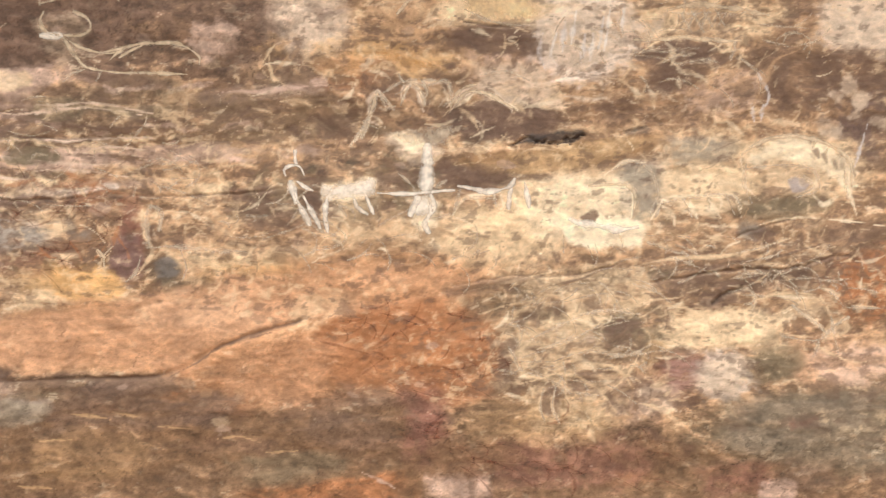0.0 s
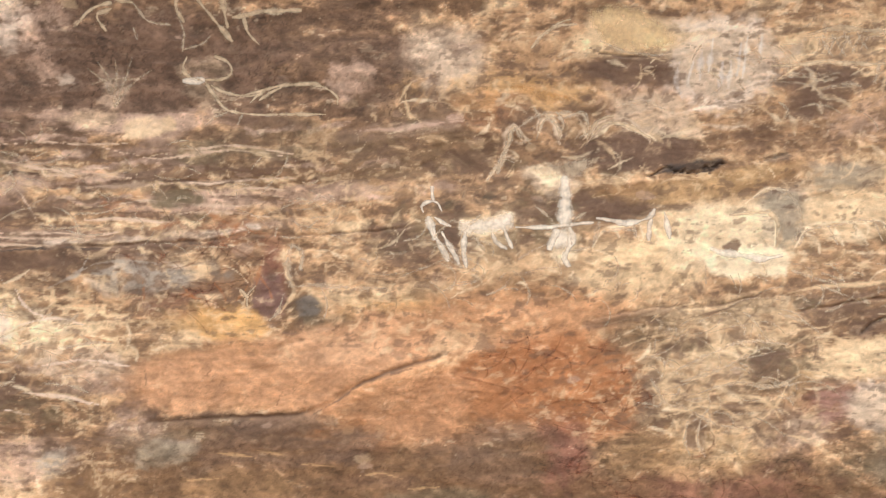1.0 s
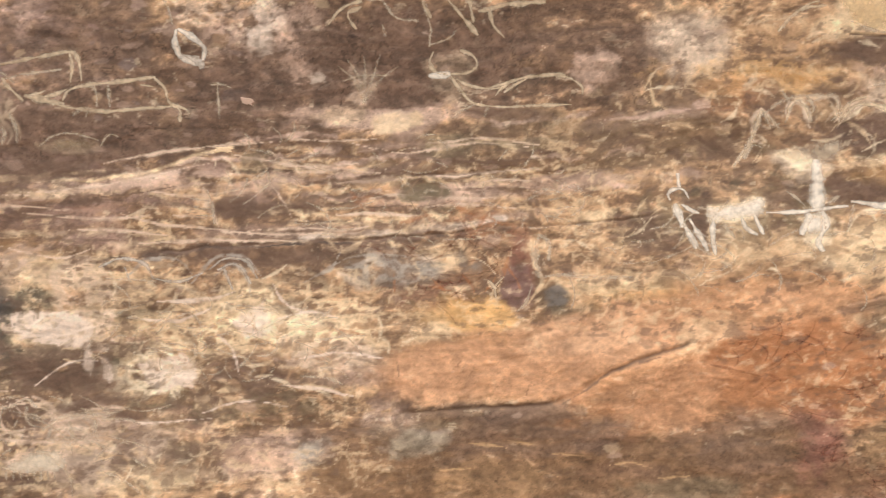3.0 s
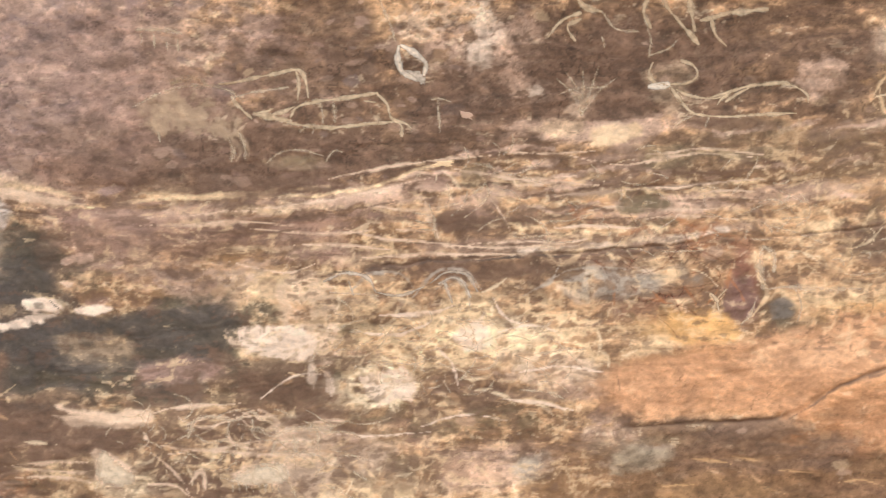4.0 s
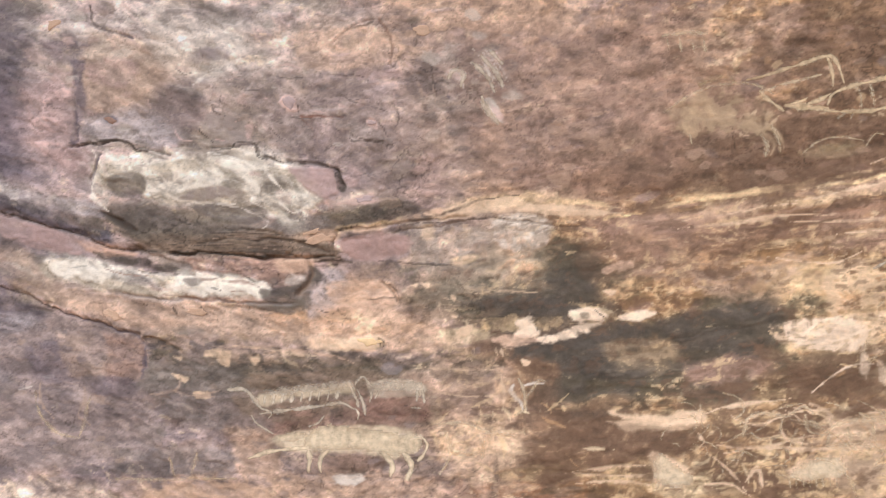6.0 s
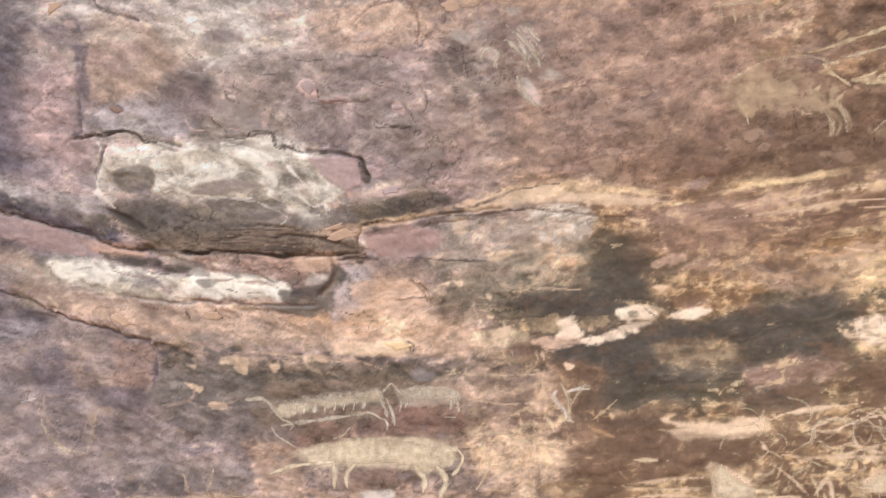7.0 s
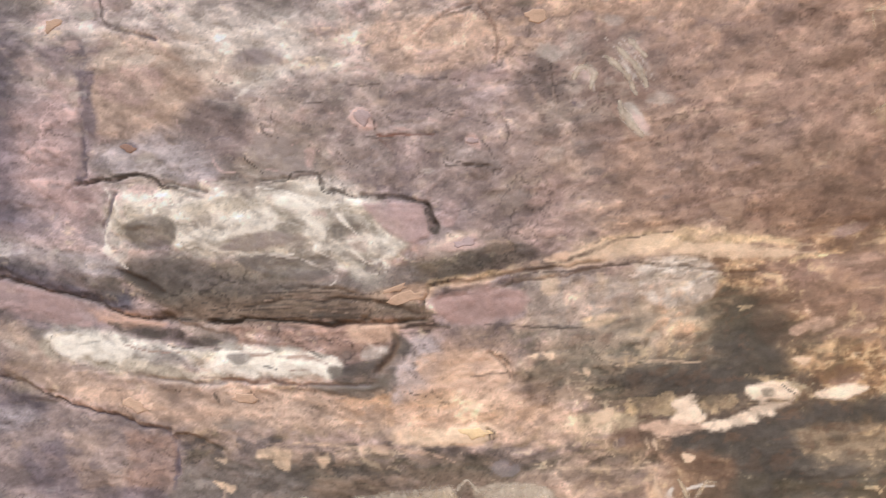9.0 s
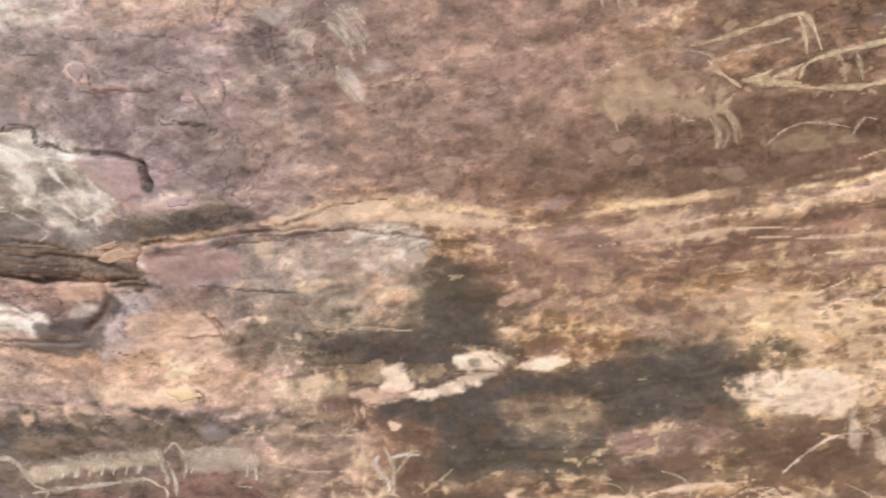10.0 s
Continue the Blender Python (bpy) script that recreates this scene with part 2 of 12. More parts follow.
def patch(outline, colour, amount=0.85, soft=0.008, rag=0.006, texture="blot", bite=0.4, lift=0.0):
    """A field of pigment or crust with a shape of its own, ragged at its rim; lift: how far a scab of it stands proud."""
    ring = curve((*outline, outline[0]), 0.014)
    (xa, za), (xb, zb) = ring.min(0) - 2 * soft - 3 * rag, ring.max(0) + 2 * soft + 3 * rag
    w = window(xa, xb, za, zb)
    px, pz = GX[w], GZ[w]
    best, inner = np.full(px.shape, 9.0), np.zeros(px.shape, bool)
    for (ax, az), (bx, bz) in zip(ring, ring[1:]):
        ux, uz = bx - ax, bz - az
        t = np.clip(((px - ax) * ux + (pz - az) * uz) / max(ux * ux + uz * uz, 1e-9), 0, 1)
        best = np.minimum(best, (px - ax - t * ux) ** 2 + (pz - az - t * uz) ** 2)
        if az != bz:
            inner ^= ((az > pz) != (bz > pz)) & (px < ax + (pz - az) / (bz - az) * ux)
    d = np.where(inner, 1, -1) * np.sqrt(best) + rag * (0.55 * N_CRUST[w] + 0.25 * N_FINE[w] + 0.4 * N_BLOT[w])
    m = smooth(-soft, soft, d) * amount * (1 - bite + bite * smooth(-0.9, 0.5, TEXTURE[texture][w]))
    COL[w] += np.clip(m, 0, 1)[..., None] * (np.array(PIGMENT[colour], np.float32) * SHADE[w][..., None] - COL[w])
    RELIEF[w] += lift * smooth(-0.0025, 0.0025, d)


def worn(points, width, colour, amount=0.8):
    """A hairline or an old brush line: uneven in width and rubbed away in places."""
    w, d, side = reach(points, width * 2, 0.006)
    (ax, az), (bx, bz) = points[0], points[-1]
    tip = np.minimum(np.hypot(GX[w] - ax, GZ[w] - az), np.hypot(GX[w] - bx, GZ[w] - bz))
    span = 0.4 * math.hypot(ax - bx, az - bz) + 0.004
    d = d / np.clip(1 + 0.4 * N_CRUST[w] + 0.25 * N_BLOT[w], 0.3, 1.8) / (0.3 + 0.7 * smooth(0, span, tip))
    m = np.clip(smooth(width * 1.35, width * 0.35, d) * amount * (0.45 + 0.55 * smooth(-1.1, 0.2, N_FINE[w] + 0.4 * N_VEIN2[w])), 0, 1)
    COL[w] += m[..., None] * (np.array(PIGMENT[colour], np.float32) - COL[w])


def mixed(a, b, m):
    return np.array(PIGMENT[a], np.float32) * (1 - m[..., None]) + np.array(PIGMENT[b], np.float32) * m[..., None]


# the ground colour of the face: brown sandstone with pale beds, mauve towards its left
COL[:] = mixed("brown", "tan", smooth(-0.5, 0.7, 0.5 * N_BED + 0.4 * N_VEIN + 0.6 * N_CRUST))
# the mauve also carries the left side's cool skylight as colour
LEFT = smooth(-0.55, -1.5, GX + 0.06 * N_BLOT)
COL += LEFT[..., None] * (mixed("mauve", "pink", smooth(-0.8, 1.2, N_CRUST)) - COL) * 0.85

# fine pale lines, left by centuries of overpainting, across the painted beds
PAINTED = smooth(-1.25, -0.6, GX + 0.08 * N_BLOT) * smooth(0.03, -0.03, GZ - np.interp(GX[0], (-1.2, -0.2, 0.4, 1.1, 1.6), (2.12, 2.2, 2.32, 2.42, 3.2))[None, :] + 0.02 * N_BLOT)
WASHED = np.exp(-(((GX - 0.95) / 0.5) ** 2 + ((GZ - 1.77) / 0.1) ** 2) ** 2)
PAINTED = PAINTED * (1 - 0.85 * WASHED)
LINES = smooth(0.75, 1.5, N_VEIN + 0.25 * N_FINE) * PAINTED * smooth(-1.2, 0.8, N_BLOT + 0.5 * N_BED)
COL += (0.5 * LINES)[..., None] * (np.array(PIGMENT["cream"], np.float32) - COL)
GAPS = smooth(0.9, 1.9, -N_VEIN2 - 0.3 * N_CRUST) * PAINTED
COL += (0.5 * GAPS)[..., None] * (np.array(PIGMENT["umber"], np.float32) - COL)

# patchwork of small weathered spots
def patchwork(count, xa, xb, za, zb, colours, seed, size=0.06, amount=0.6):
    rnd = random.Random(seed)
    for _ in range(count):
        r = size * rnd.uniform(0.3, 1.3)
        stain(rnd.uniform(xa, xb), rnd.uniform(za, zb), r, r * rnd.uniform(0.25, 0.7), rnd.uniform(-5, 18), rnd.choice(colours), amount * rnd.uniform(0.5, 1.2),
              rnd.choice(("blot", "blot", "fine", "vein")), rnd.uniform(0.12, 0.5), 1.7, rnd.uniform(0.4, 1.8))


patchwork(150, -2.7, -1.1, 1.5, 2.75, ("mauve", "pink", "grey", "plum", "sand", "mauve", "plum", "olive"), 5, 0.07, 0.6)
patchwork(120, -1.4, -0.2, 2.1, 2.75, ("russet", "sand", "umber", "mauve", "russet", "umber", "pink"), 6, 0.06)
patchwork(60, -0.5, 1.2, 2.3, 2.75, ("umber", "brown", "umber", "olive"), 7, 0.06, 0.5)
patchwork(170, -1.2, 1.2, 1.35, 2.3, ("umber", "brown", "tan", "cream", "sand", "olive", "russet"), 8, 0.055, 0.6)
patchwork(150, 1.0, 2.8, 1.4, 2.8, ("umber", "tan", "cream", "cream", "brown", "olive", "ochre"), 9, 0.06, 0.6)

# large fields of the upper face
stain(-0.071, 2.356, 0.559, 0.158, 9, "umber", 0.9, "blot", 0.3, 1.0, 1.0)
stain(0.651, 2.544, 0.578, 0.173, 4, "umber", 0.9, "blot", 0.3, 1.0, 1.0)
stain(1.386, 2.385, 0.597, 0.08, 6, "umber", 0.7, "bed")
stain(-0.692, 2.393, 0.387, 0.198, -2, "russet", 0.85, "blot", 0.5, 1.2, 1.2)
stain(-0.301, 2.272, 0.261, 0.092, 2, "umber", 0.9, "blot", 0.35, 1.0, 0.8)
stain(-1.213, 2.381, 0.286, 0.16, -1, "mauve", 0.7, "fine")
stain(-1.234, 2.474, 0.169, 0.08, -1, "pink", 0.7, "vein")
stain(-0.42, 2.487, 0.189, 0.078, -3, "umber", 0.5, "blot")
stain(-1.035, 2.562, 0.26, 0.039, 3, "sand", 0.6, "vein")
stain(-0.831, 2.464, 0.156, 0.079, -2, "russet", 0.6, "vein")
stain(-0.657, 2.285, 0.116, 0.04, -2, "sand", 0.5, "vein", 0.5, 1.8, 3)
stain(-0.879, 2.266, 0.117, 0.067, -2, "mauve", 0.6, "blot")
stain(0.222, 2.552, 0.093, 0.079, 5, "sand", 0.7, "fine", 0.5, 1.8, 3)
stain(0.333, 2.468, 0.053, 0.033, 4, "sand", 0.7, "fine", 0.5, 1.8, 3)
stain(-0.391, 2.47, 0.19, 0.075, 26, "russet", 0.6, "vein", 0.5, 1.6, 3)
stain(1, 2.539, 0.08, 0.06, 3, "brown", 0.8, "blot")
stain(1.211, 2.601, 0.08, 0.066, 3, "sand", 0.8, "blot", 0.5, 1.2, 1.2)
stain(1.426, 2.573, 0.184, 0.066, 3, "ochre", 0.75, "vein", 0.5, 1.4, 2.5)

# right of the upper face
stain(2.04, 2.628, 0.646, 0.201, 9, "tan", 0.75, "vein", 0.5, 1.2, 2.2)
stain(2.022, 2.165, 0.76, 0.15, 10, "tan", 0.8, "vein", 0.5, 1.2, 1.8)
stain(1.37, 2.525, 0.175, 0.037, 0, "yellow", 0.7, "vein", 0.5, 1.4, 2.5)
stain(1.242, 2.59, 0.08, 0.059, 7, "sand", 0.8, "blot", 0.5, 1.2, 1.2)
stain(1.721, 2.684, 0.163, 0.037, 6, "cream", 0.85, "blot", 0.3, 1.2, 1.2)
stain(1.889, 2.64, 0.115, 0.1, 6, "blush", 0.8, "vein", 0.4, 1.4, 1.6)
stain(1.71, 2.528, 0.109, 0.047, 6, "sand", 0.7, "vein", 0.4, 1.4, 2)
stain(2.166, 2.707, 0.16, 0.053, 5, "cream", 0.7, "tangle", 0.4, 1.4, 2)
stain(2.109, 2.615, 0.094, 0.032, 10, "umber", 0.9, "blot", 0.3, 1.2, 1)
stain(2.16, 2.525, 0.134, 0.034, 13, "tan", 0.7, "vein")
stain(2.46, 2.586, 0.144, 0.067, 5, "brown", 0.85, "vein")
stain(2.574, 2.502, 0.078, 0.08, 5, "plum", 0.5, "fine")
stain(2.537, 2.719, 0.104, 0.066, 5, "blush", 0.9, "blot", 0.3, 1.2, 1)
stain(1.695, 2.411, 0.15, 0.04, 6, "umber", 0.9, "blot", 0.3, 1.2, 1)
stain(1.652, 2.292, 0.136, 0.034, 10, "umber", 0.85, "bed", 0.3, 1.2, 1)
stain(1.467, 2.231, 0.122, 0.081, 6, "olive", 0.6, "vein")
stain(1.226, 2.192, 0.121, 0.067, 6, "olive", 0.7, "vein")
stain(1.866, 2.351, 0.204, 0.03, 15, "ochre", 0.9, "bed", 0.3, 1.0, 1)
stain(1.919, 2.237, 0.177, 0.068, 6, "cream", 0.9, "blot", 0.35, 1.2, 1.2)
stain(1.952, 2.185, 0.122, 0.041, 6, "bright", 0.7, "vein", 0.4, 1.4, 2)
stain(1.712, 2.12, 0.151, 0.082, 6, "cream", 0.7, "blot", 0.4, 1.2, 1.2)
stain(1.724, 2.135, 0.096, 0.055, 6, "yellow", 0.5, "blot", 0.4, 1.2, 1.2)
stain(1.372, 2.085, 0.258, 0.052, 6, "tan", 0.7, "vein")
stain(2.061, 2.312, 0.068, 0.061, 6, "grey", 0.8, "blot", 0.35, 1.2, 1.2)
stain(2.174, 2.395, 0.081, 0.027, 5, "grey", 0.7, "bed")
stain(2.196, 2.318, 0.107, 0.054, 5, "cream", 0.8, "blot", 0.4, 1.2, 1.2)
stain(2.43, 2.381, 0.145, 0.067, 5, "cream", 0.75, "tangle", 0.4, 1.4, 2)
stain(2.192, 2.236, 0.134, 0.041, 6, "olive", 0.5, "vein")
stain(2.3, 2.11, 0.347, 0.041, 14, "olive", 0.8, "bed", 0.4, 1.4, 3)
stain(2.369, 2.09, 0.212, 0.024, 15, "umber", 0.75, "bed", 0.4, 1.4, 3)
stain(2.554, 2.217, 0.156, 0.067, 16, "brown", 0.6, "bed")
stain(2.591, 2.113, 0.078, 0.067, 6, "rust", 0.7, "tangle", 0.5, 1.4, 3)

# the streaked middle beds
stain(0.526, 2.382, 0.202, 0.037, 7, "sand", 0.8, "bed", 0.4, 1.4, 2.5)
stain(0.477, 2.284, 0.216, 0.03, 8, "sand", 0.7, "bed", 0.4, 1.4, 3)
stain(-0.127, 2.166, 0.415, 0.029, 9, "sand", 0.75, "bed", 0.4, 1.4, 3)
stain(0.805, 2.232, 0.404, 0.027, 9, "sand", 0.6, "bed", 0.4, 1.4, 3)
stain(0.216, 2.151, 0.1, 0.024, 8, "umber", 0.9, "blot", 0.3, 1.0, 1)
stain(0.403, 2.175, 0.061, 0.022, 8, "umber", 0.8, "blot", 0.3, 1.0, 1)
stain(0.617, 2.209, 0.068, 0.02, 4, "olive", 0.9, "blot", 0.3, 0.8, 1)
stain(0.647, 2.165, 0.061, 0.018, 4, "olive", 0.7, "blot", 0.3, 0.8, 1)
stain(0.221, 2.047, 0.295, 0.017, 7, "umber", 0.9, "bed", 0.3, 1.0, 1)
stain(0.543, 2.082, 0.176, 0.019, 8, "umber", 0.7, "bed", 0.3, 1.0, 1)
stain(0.406, 2.108, 0.445, 0.016, 8, "sand", 0.85, "bed", 0.4, 1.2, 2)
stain(-0.125, 2.113, 0.26, 0.027, 8, "russet", 0.7, "bed")
stain(0.546, 2.026, 0.149, 0.032, 4, "grey", 0.7, "vein", 0.4, 1.4, 2.5)
stain(0.632, 1.957, 0.122, 0.035, 4, "maroon", 0.6, "tangle", 0.4, 1.5, 3)
stain(0.857, 2.046, 0.03, 0.088, 4, "maroon", 0.8, "blot", 0.4, 1.2, 1.5)
stain(0.743, 2.14, 0.074, 0.035, 4, "rust", 0.6, "tangle", 0.5, 1.6, 3)
stain(0.47, 2.183, 0.081, 0.035, 4, "rust", 0.5, "tangle", 0.5, 1.6, 3)
stain(1.016, 2.084, 0.147, 0.054, 4, "tan", 0.7, "vein")
stain(0.742, 1.93, 0.122, 0.035, 4, "yellow", 0.85, "vein", 0.4, 1.2, 1.5)
stain(1.129, 1.996, 0.106, 0.03, 4, "yellow", 0.6, "vein", 0.4, 1.2, 1.5)
stain(0.929, 1.976, 0.034, 0.034, 4, "moss", 0.8, "blot", 0.4, 1.2, 1)
stain(1.415, 2.042, 0.194, 0.029, 8, "tan", 0.7, "blot")

# cream field under the beds
stain(0.232, 1.841, 0.39, 0.102, 4, "tan", 0.9, "vein", 0.4, 1.3, 2)
stain(0.203, 1.88, 0.322, 0.081, 4, "cream", 0.8, "tangle", 0.4, 1.5, 3)
stain(-0.118, 1.966, 0.169, 0.04, 4, "cream", 0.6, "tangle", 0.4, 1.5, 3)
stain(-0.003, 1.745, 0.106, 0.057, 4, "cream", 0.7, "vein", 0.2, 2.2, 2.4)
stain(-0.254, 1.83, 0.102, 0.032, 0, "cream", 0.8, "vein", 0.2, 2.2, 2.2)
stain(0.358, 1.768, 0.162, 0.054, 4, "umber", 0.6, "tangle", 0.4, 1.5, 3)
stain(0.135, 1.658, 0.241, 0.041, 4, "olive", 0.6, "vein", 0.4, 1.5, 3)
stain(0.328, 1.575, 0.176, 0.041, 4, "sand", 0.8, "blot", 0.4, 1.3, 1.5)
stain(0.449, 1.828, 0.095, 0.041, -6, "cream", 0.7, "tangle", 0.4, 1.5, 3)

# the dark grey-green fields
stain(-0.442, 1.839, 0.166, 0.078, 4, "moss", 0.95, "blot", 0.3, 1.1, 0.8)
stain(-0.756, 1.75, 0.197, 0.084, -1, "moss", 0.95, "blot", 0.3, 1.1, 0.8)
stain(-0.484, 1.719, 0.282, 0.061, -1, "moss", 0.8, "blot", 0.35, 1.1, 1)
stain(-0.663, 1.789, 0.072, 0.035, -1, "brown", 0.8, "vein", 0.4, 1.3, 2)
stain(-0.458, 1.745, 0.102, 0.03, -1, "russet", 0.7, "vein", 0.4, 1.3, 2)
stain(-1, 1.904, 0.118, 0.048, -12, "moss", 0.9, "blot", 0.35, 1.2, 1)
stain(-0.827, 1.955, 0.059, 0.095, -1, "moss", 0.9, "blot", 0.35, 1.2, 1)
stain(-0.666, 2.045, 0.13, 0.067, 7, "russet", 0.6, "bed")
stain(-1.035, 2.014, 0.184, 0.061, -1, "grey", 0.6, "vein", 0.4, 1.4, 2.5)
stain(-0.552, 1.989, 0.155, 0.053, 7, "olive", 0.5, "vein")
stain(-0.437, 1.973, 0.179, 0.032, 13, "ochre", 0.55, "tangle", 0.4, 1.4, 3)
stain(-0.926, 2.092, 0.066, 0.034, -1, "blush", 0.6, "vein", 0.4, 1.4, 2)

# lower left panels
stain(-1.456, 1.763, 0.432, 0.048, -1, "moss", 0.8, "bed", 0.4, 1.3, 1.5)
stain(-1.277, 1.649, 0.437, 0.069, -1, "umber", 0.7, "blot", 0.4, 1.3, 1.2)
stain(-1.251, 1.648, 0.08, 0.028, -1, "maroon", 0.35, "blot")
stain(-1.36, 1.589, 0.212, 0.055, -1, "sand", 0.6, "tangle", 0.4, 1.4, 2.5)
stain(-1.041, 1.589, 0.106, 0.062, -1, "sand", 0.6, "tangle", 0.4, 1.4, 2.5)
stain(-0.683, 1.599, 0.143, 0.048, -9, "umber", 0.9, "blot", 0.35, 1.2, 1.2)
stain(-0.335, 1.603, 0.24, 0.067, 0, "tan", 0.85, "tangle", 0.4, 1.4, 2.5)
stain(-0.322, 1.616, 0.239, 0.067, 0, "cream", 0.6, "vein", 0.4, 1.6, 3.5)
stain(-0.429, 1.475, 0.32, 0.047, 0, "tan", 0.85, "vein", 0.4, 1.4, 2.5)
stain(-0.887, 1.463, 0.159, 0.041, -1, "rust", 0.4, "tangle", 0.4, 1.4, 2.5)
stain(-1.615, 1.477, 0.326, 0.039, -2, "sand", 0.8, "vein", 0.4, 1.4, 2)
stain(-2.061, 1.479, 0.197, 0.041, -2, "blush", 0.6, "blot", 0.4, 1.4, 2)
stain(-0.253, 1.816, 0.118, 0.042, -1, "cream", 0.8, "vein", 0.25, 2.2, 2.4)
stain(-0.283, 1.607, 0.269, 0.054, 3, "tan", 0.8, "tangle", 0.4, 1.4, 3)
stain(-0.226, 1.488, 0.362, 0.047, 3, "cream", 0.75, "vein", 0.4, 1.4, 2.5)
stain(-0.152, 1.573, 0.078, 0.027, 3, "bright", 0.5, "vein", 0.4, 1.4, 2.5)
stain(0.063, 1.49, 0.16, 0.041, 3, "olive", 0.6, "vein")

# the orange wash and the rust field under it
stain(1.006, 1.826, 0.443, 0.089, 7, "orange", 0.95, "blot", 0.25, 0.8, 0.6)
stain(1.083, 1.878, 0.12, 0.051, 4, "peach", 0.8, "blot", 0.5, 0.9, 0.8)
stain(1.419, 1.982, 0.258, 0.051, 8, "orange", 0.85, "blot", 0.4, 0.9, 0.8)
stain(1.319, 1.915, 0.079, 0.035, 16, "cream", 0.7, "blot", 0.5, 1.2, 1.2)
stain(1.514, 2.038, 0.246, 0.038, 8, "orange", 0.75, "blot", 0.5, 1.0, 1)
stain(1.218, 1.7, 0.312, 0.075, 10, "orange", 0.7, "blot", 0.5, 1.2, 1.5)
stain(1.532, 1.854, 0.254, 0.103, 10, "rust", 0.9, "vein", 0.35, 1.1, 1.2)
stain(1.319, 1.792, 0.163, 0.055, 6, "orange", 0.5, "vein", 0.35, 1.1, 2)
stain(1.578, 1.679, 0.083, 0.103, 6, "maroon", 0.75, "blot", 0.5, 1.1, 1.5)
stain(1.388, 1.64, 0.233, 0.048, 5, "brown", 0.8, "bed", 0.4, 1.2, 2)
stain(0.982, 1.636, 0.439, 0.044, 5, "brown", 0.85, "bed", 0.4, 1.2, 2)
stain(0.794, 1.511, 0.431, 0.061, 5, "ochre", 0.7, "bed", 0.4, 1.2, 2)
stain(1.195, 1.518, 0.299, 0.041, 5, "olive", 0.7, "bed", 0.4, 1.2, 2)
stain(1.35, 1.474, 0.178, 0.025, 7, "rust", 0.8, "blot", 0.4, 1.0, 1)
stain(0.612, 1.614, 0.095, 0.03, 4, "grey", 0.85, "bed", 0.4, 1.0, 1)
stain(0.356, 1.57, 0.054, 0.019, 4, "grey", 0.7, "bed", 0.4, 1.0, 1)
stain(0.758, 1.665, 0.163, 0.033, 4, "olive", 0.75, "bed", 0.4, 1.2, 2)
stain(0.848, 1.535, 0.447, 0.041, 4, "ochre", 0.7, "bed", 0.4, 1.2, 2)

# lower right: tangled cream over brown, wine red and grey washes
stain(1.928, 1.894, 0.191, 0.151, 6, "tan", 0.85, "tangle", 0.4, 1.3, 2)
stain(1.907, 1.961, 0.246, 0.069, 12, "cream", 0.6, "tangle", 0.4, 1.4, 3)
stain(2.026, 1.939, 0.054, 0.033, 6, "olive", 0.8, "blot", 0.4, 1.2, 1)
stain(1.965, 1.808, 0.034, 0.025, 6, "umber", 0.8, "blot", 0.4, 1.2, 1)
stain(1.789, 1.839, 0.027, 0.055, 6, "umber", 0.6, "blot", 0.4, 1.2, 1)
stain(1.879, 1.709, 0.206, 0.055, 6, "ochre", 0.7, "tangle", 0.4, 1.3, 2)
stain(2.262, 1.963, 0.147, 0.046, 11, "cream", 0.95, "blot", 0.35, 1.0, 0.8)
stain(2.287, 1.979, 0.094, 0.025, 11, "bright", 0.6, "blot", 0.5, 1.0, 0.8)
stain(2.186, 1.852, 0.065, 0.055, 6, "maroon", 0.7, "fine", 0.5, 1.2, 1.5)
stain(2.286, 1.863, 0.074, 0.052, 6, "blush", 0.75, "blot", 0.3, 1.8, 1)
stain(2.416, 1.904, 0.053, 0.048, 6, "olive", 0.6, "blot", 0.4, 1.2, 1)
stain(2.56, 1.919, 0.117, 0.054, 6, "peach", 0.6, "vein", 0.4, 1.2, 1.5)
stain(2.092, 1.773, 0.109, 0.055, 6, "sand", 0.5, "vein", 0.4, 1.2, 1.5)
stain(2.513, 1.737, 0.302, 0.102, 15, "olive", 0.8, "bed", 0.4, 1.2, 1.2)
stain(1.947, 1.578, 0.452, 0.052, 8, "maroon", 0.6, "tangle", 0.4, 1.2, 2)
stain(1.65, 1.508, 0.124, 0.025, 10, "peach", 0.5, "vein", 0.4, 1.2, 2)
stain(2.391, 1.634, 0.239, 0.035, 7, "maroon", 0.45, "fine", 0.4, 1.2, 2)

# the cleft and the mauve blocks at the left
stain(-2.136, 2.38, 0.146, 0.278, -2, "plum", 0.9, "blot", 0.5, 1.0, 0.8)
stain(-1.977, 2.315, 0.103, 0.13, -2, "pink", 0.6, "blot", 0.5, 1.1, 1)
stain(-1.772, 2.486, 0.171, 0.08, -2, "sand", 0.6, "vein", 0.4, 1.2, 1.6)
stain(-1.579, 2.498, 0.125, 0.06, -3, "grey", 0.6, "vein", 0.4, 1.2, 1.6)
stain(-1.684, 2.393, 0.058, 0.06, -3, "plum", 0.6, "blot", 0.5, 1.0, 0.8)
stain(-1.804, 2.338, 0.105, 0.05, -2, "grey", 0.6, "blot", 0.5, 1.1, 1)
stain(-1.572, 2.347, 0.077, 0.045, -3, "grey", 0.55, "vein", 0.5, 1.1, 1)
stain(-1.418, 2.339, 0.126, 0.07, -3, "mauve", 0.5, "fine", 0.4, 1.4, 2.5)
stain(-1.671, 2.211, 0.212, 0.063, -11, "lime", 0.9, "vein", 0.35, 1.2, 1.8)
stain(-1.545, 2.215, 0.145, 0.071, -24, "lime", 0.7, "vein", 0.4, 1.3, 2.2)
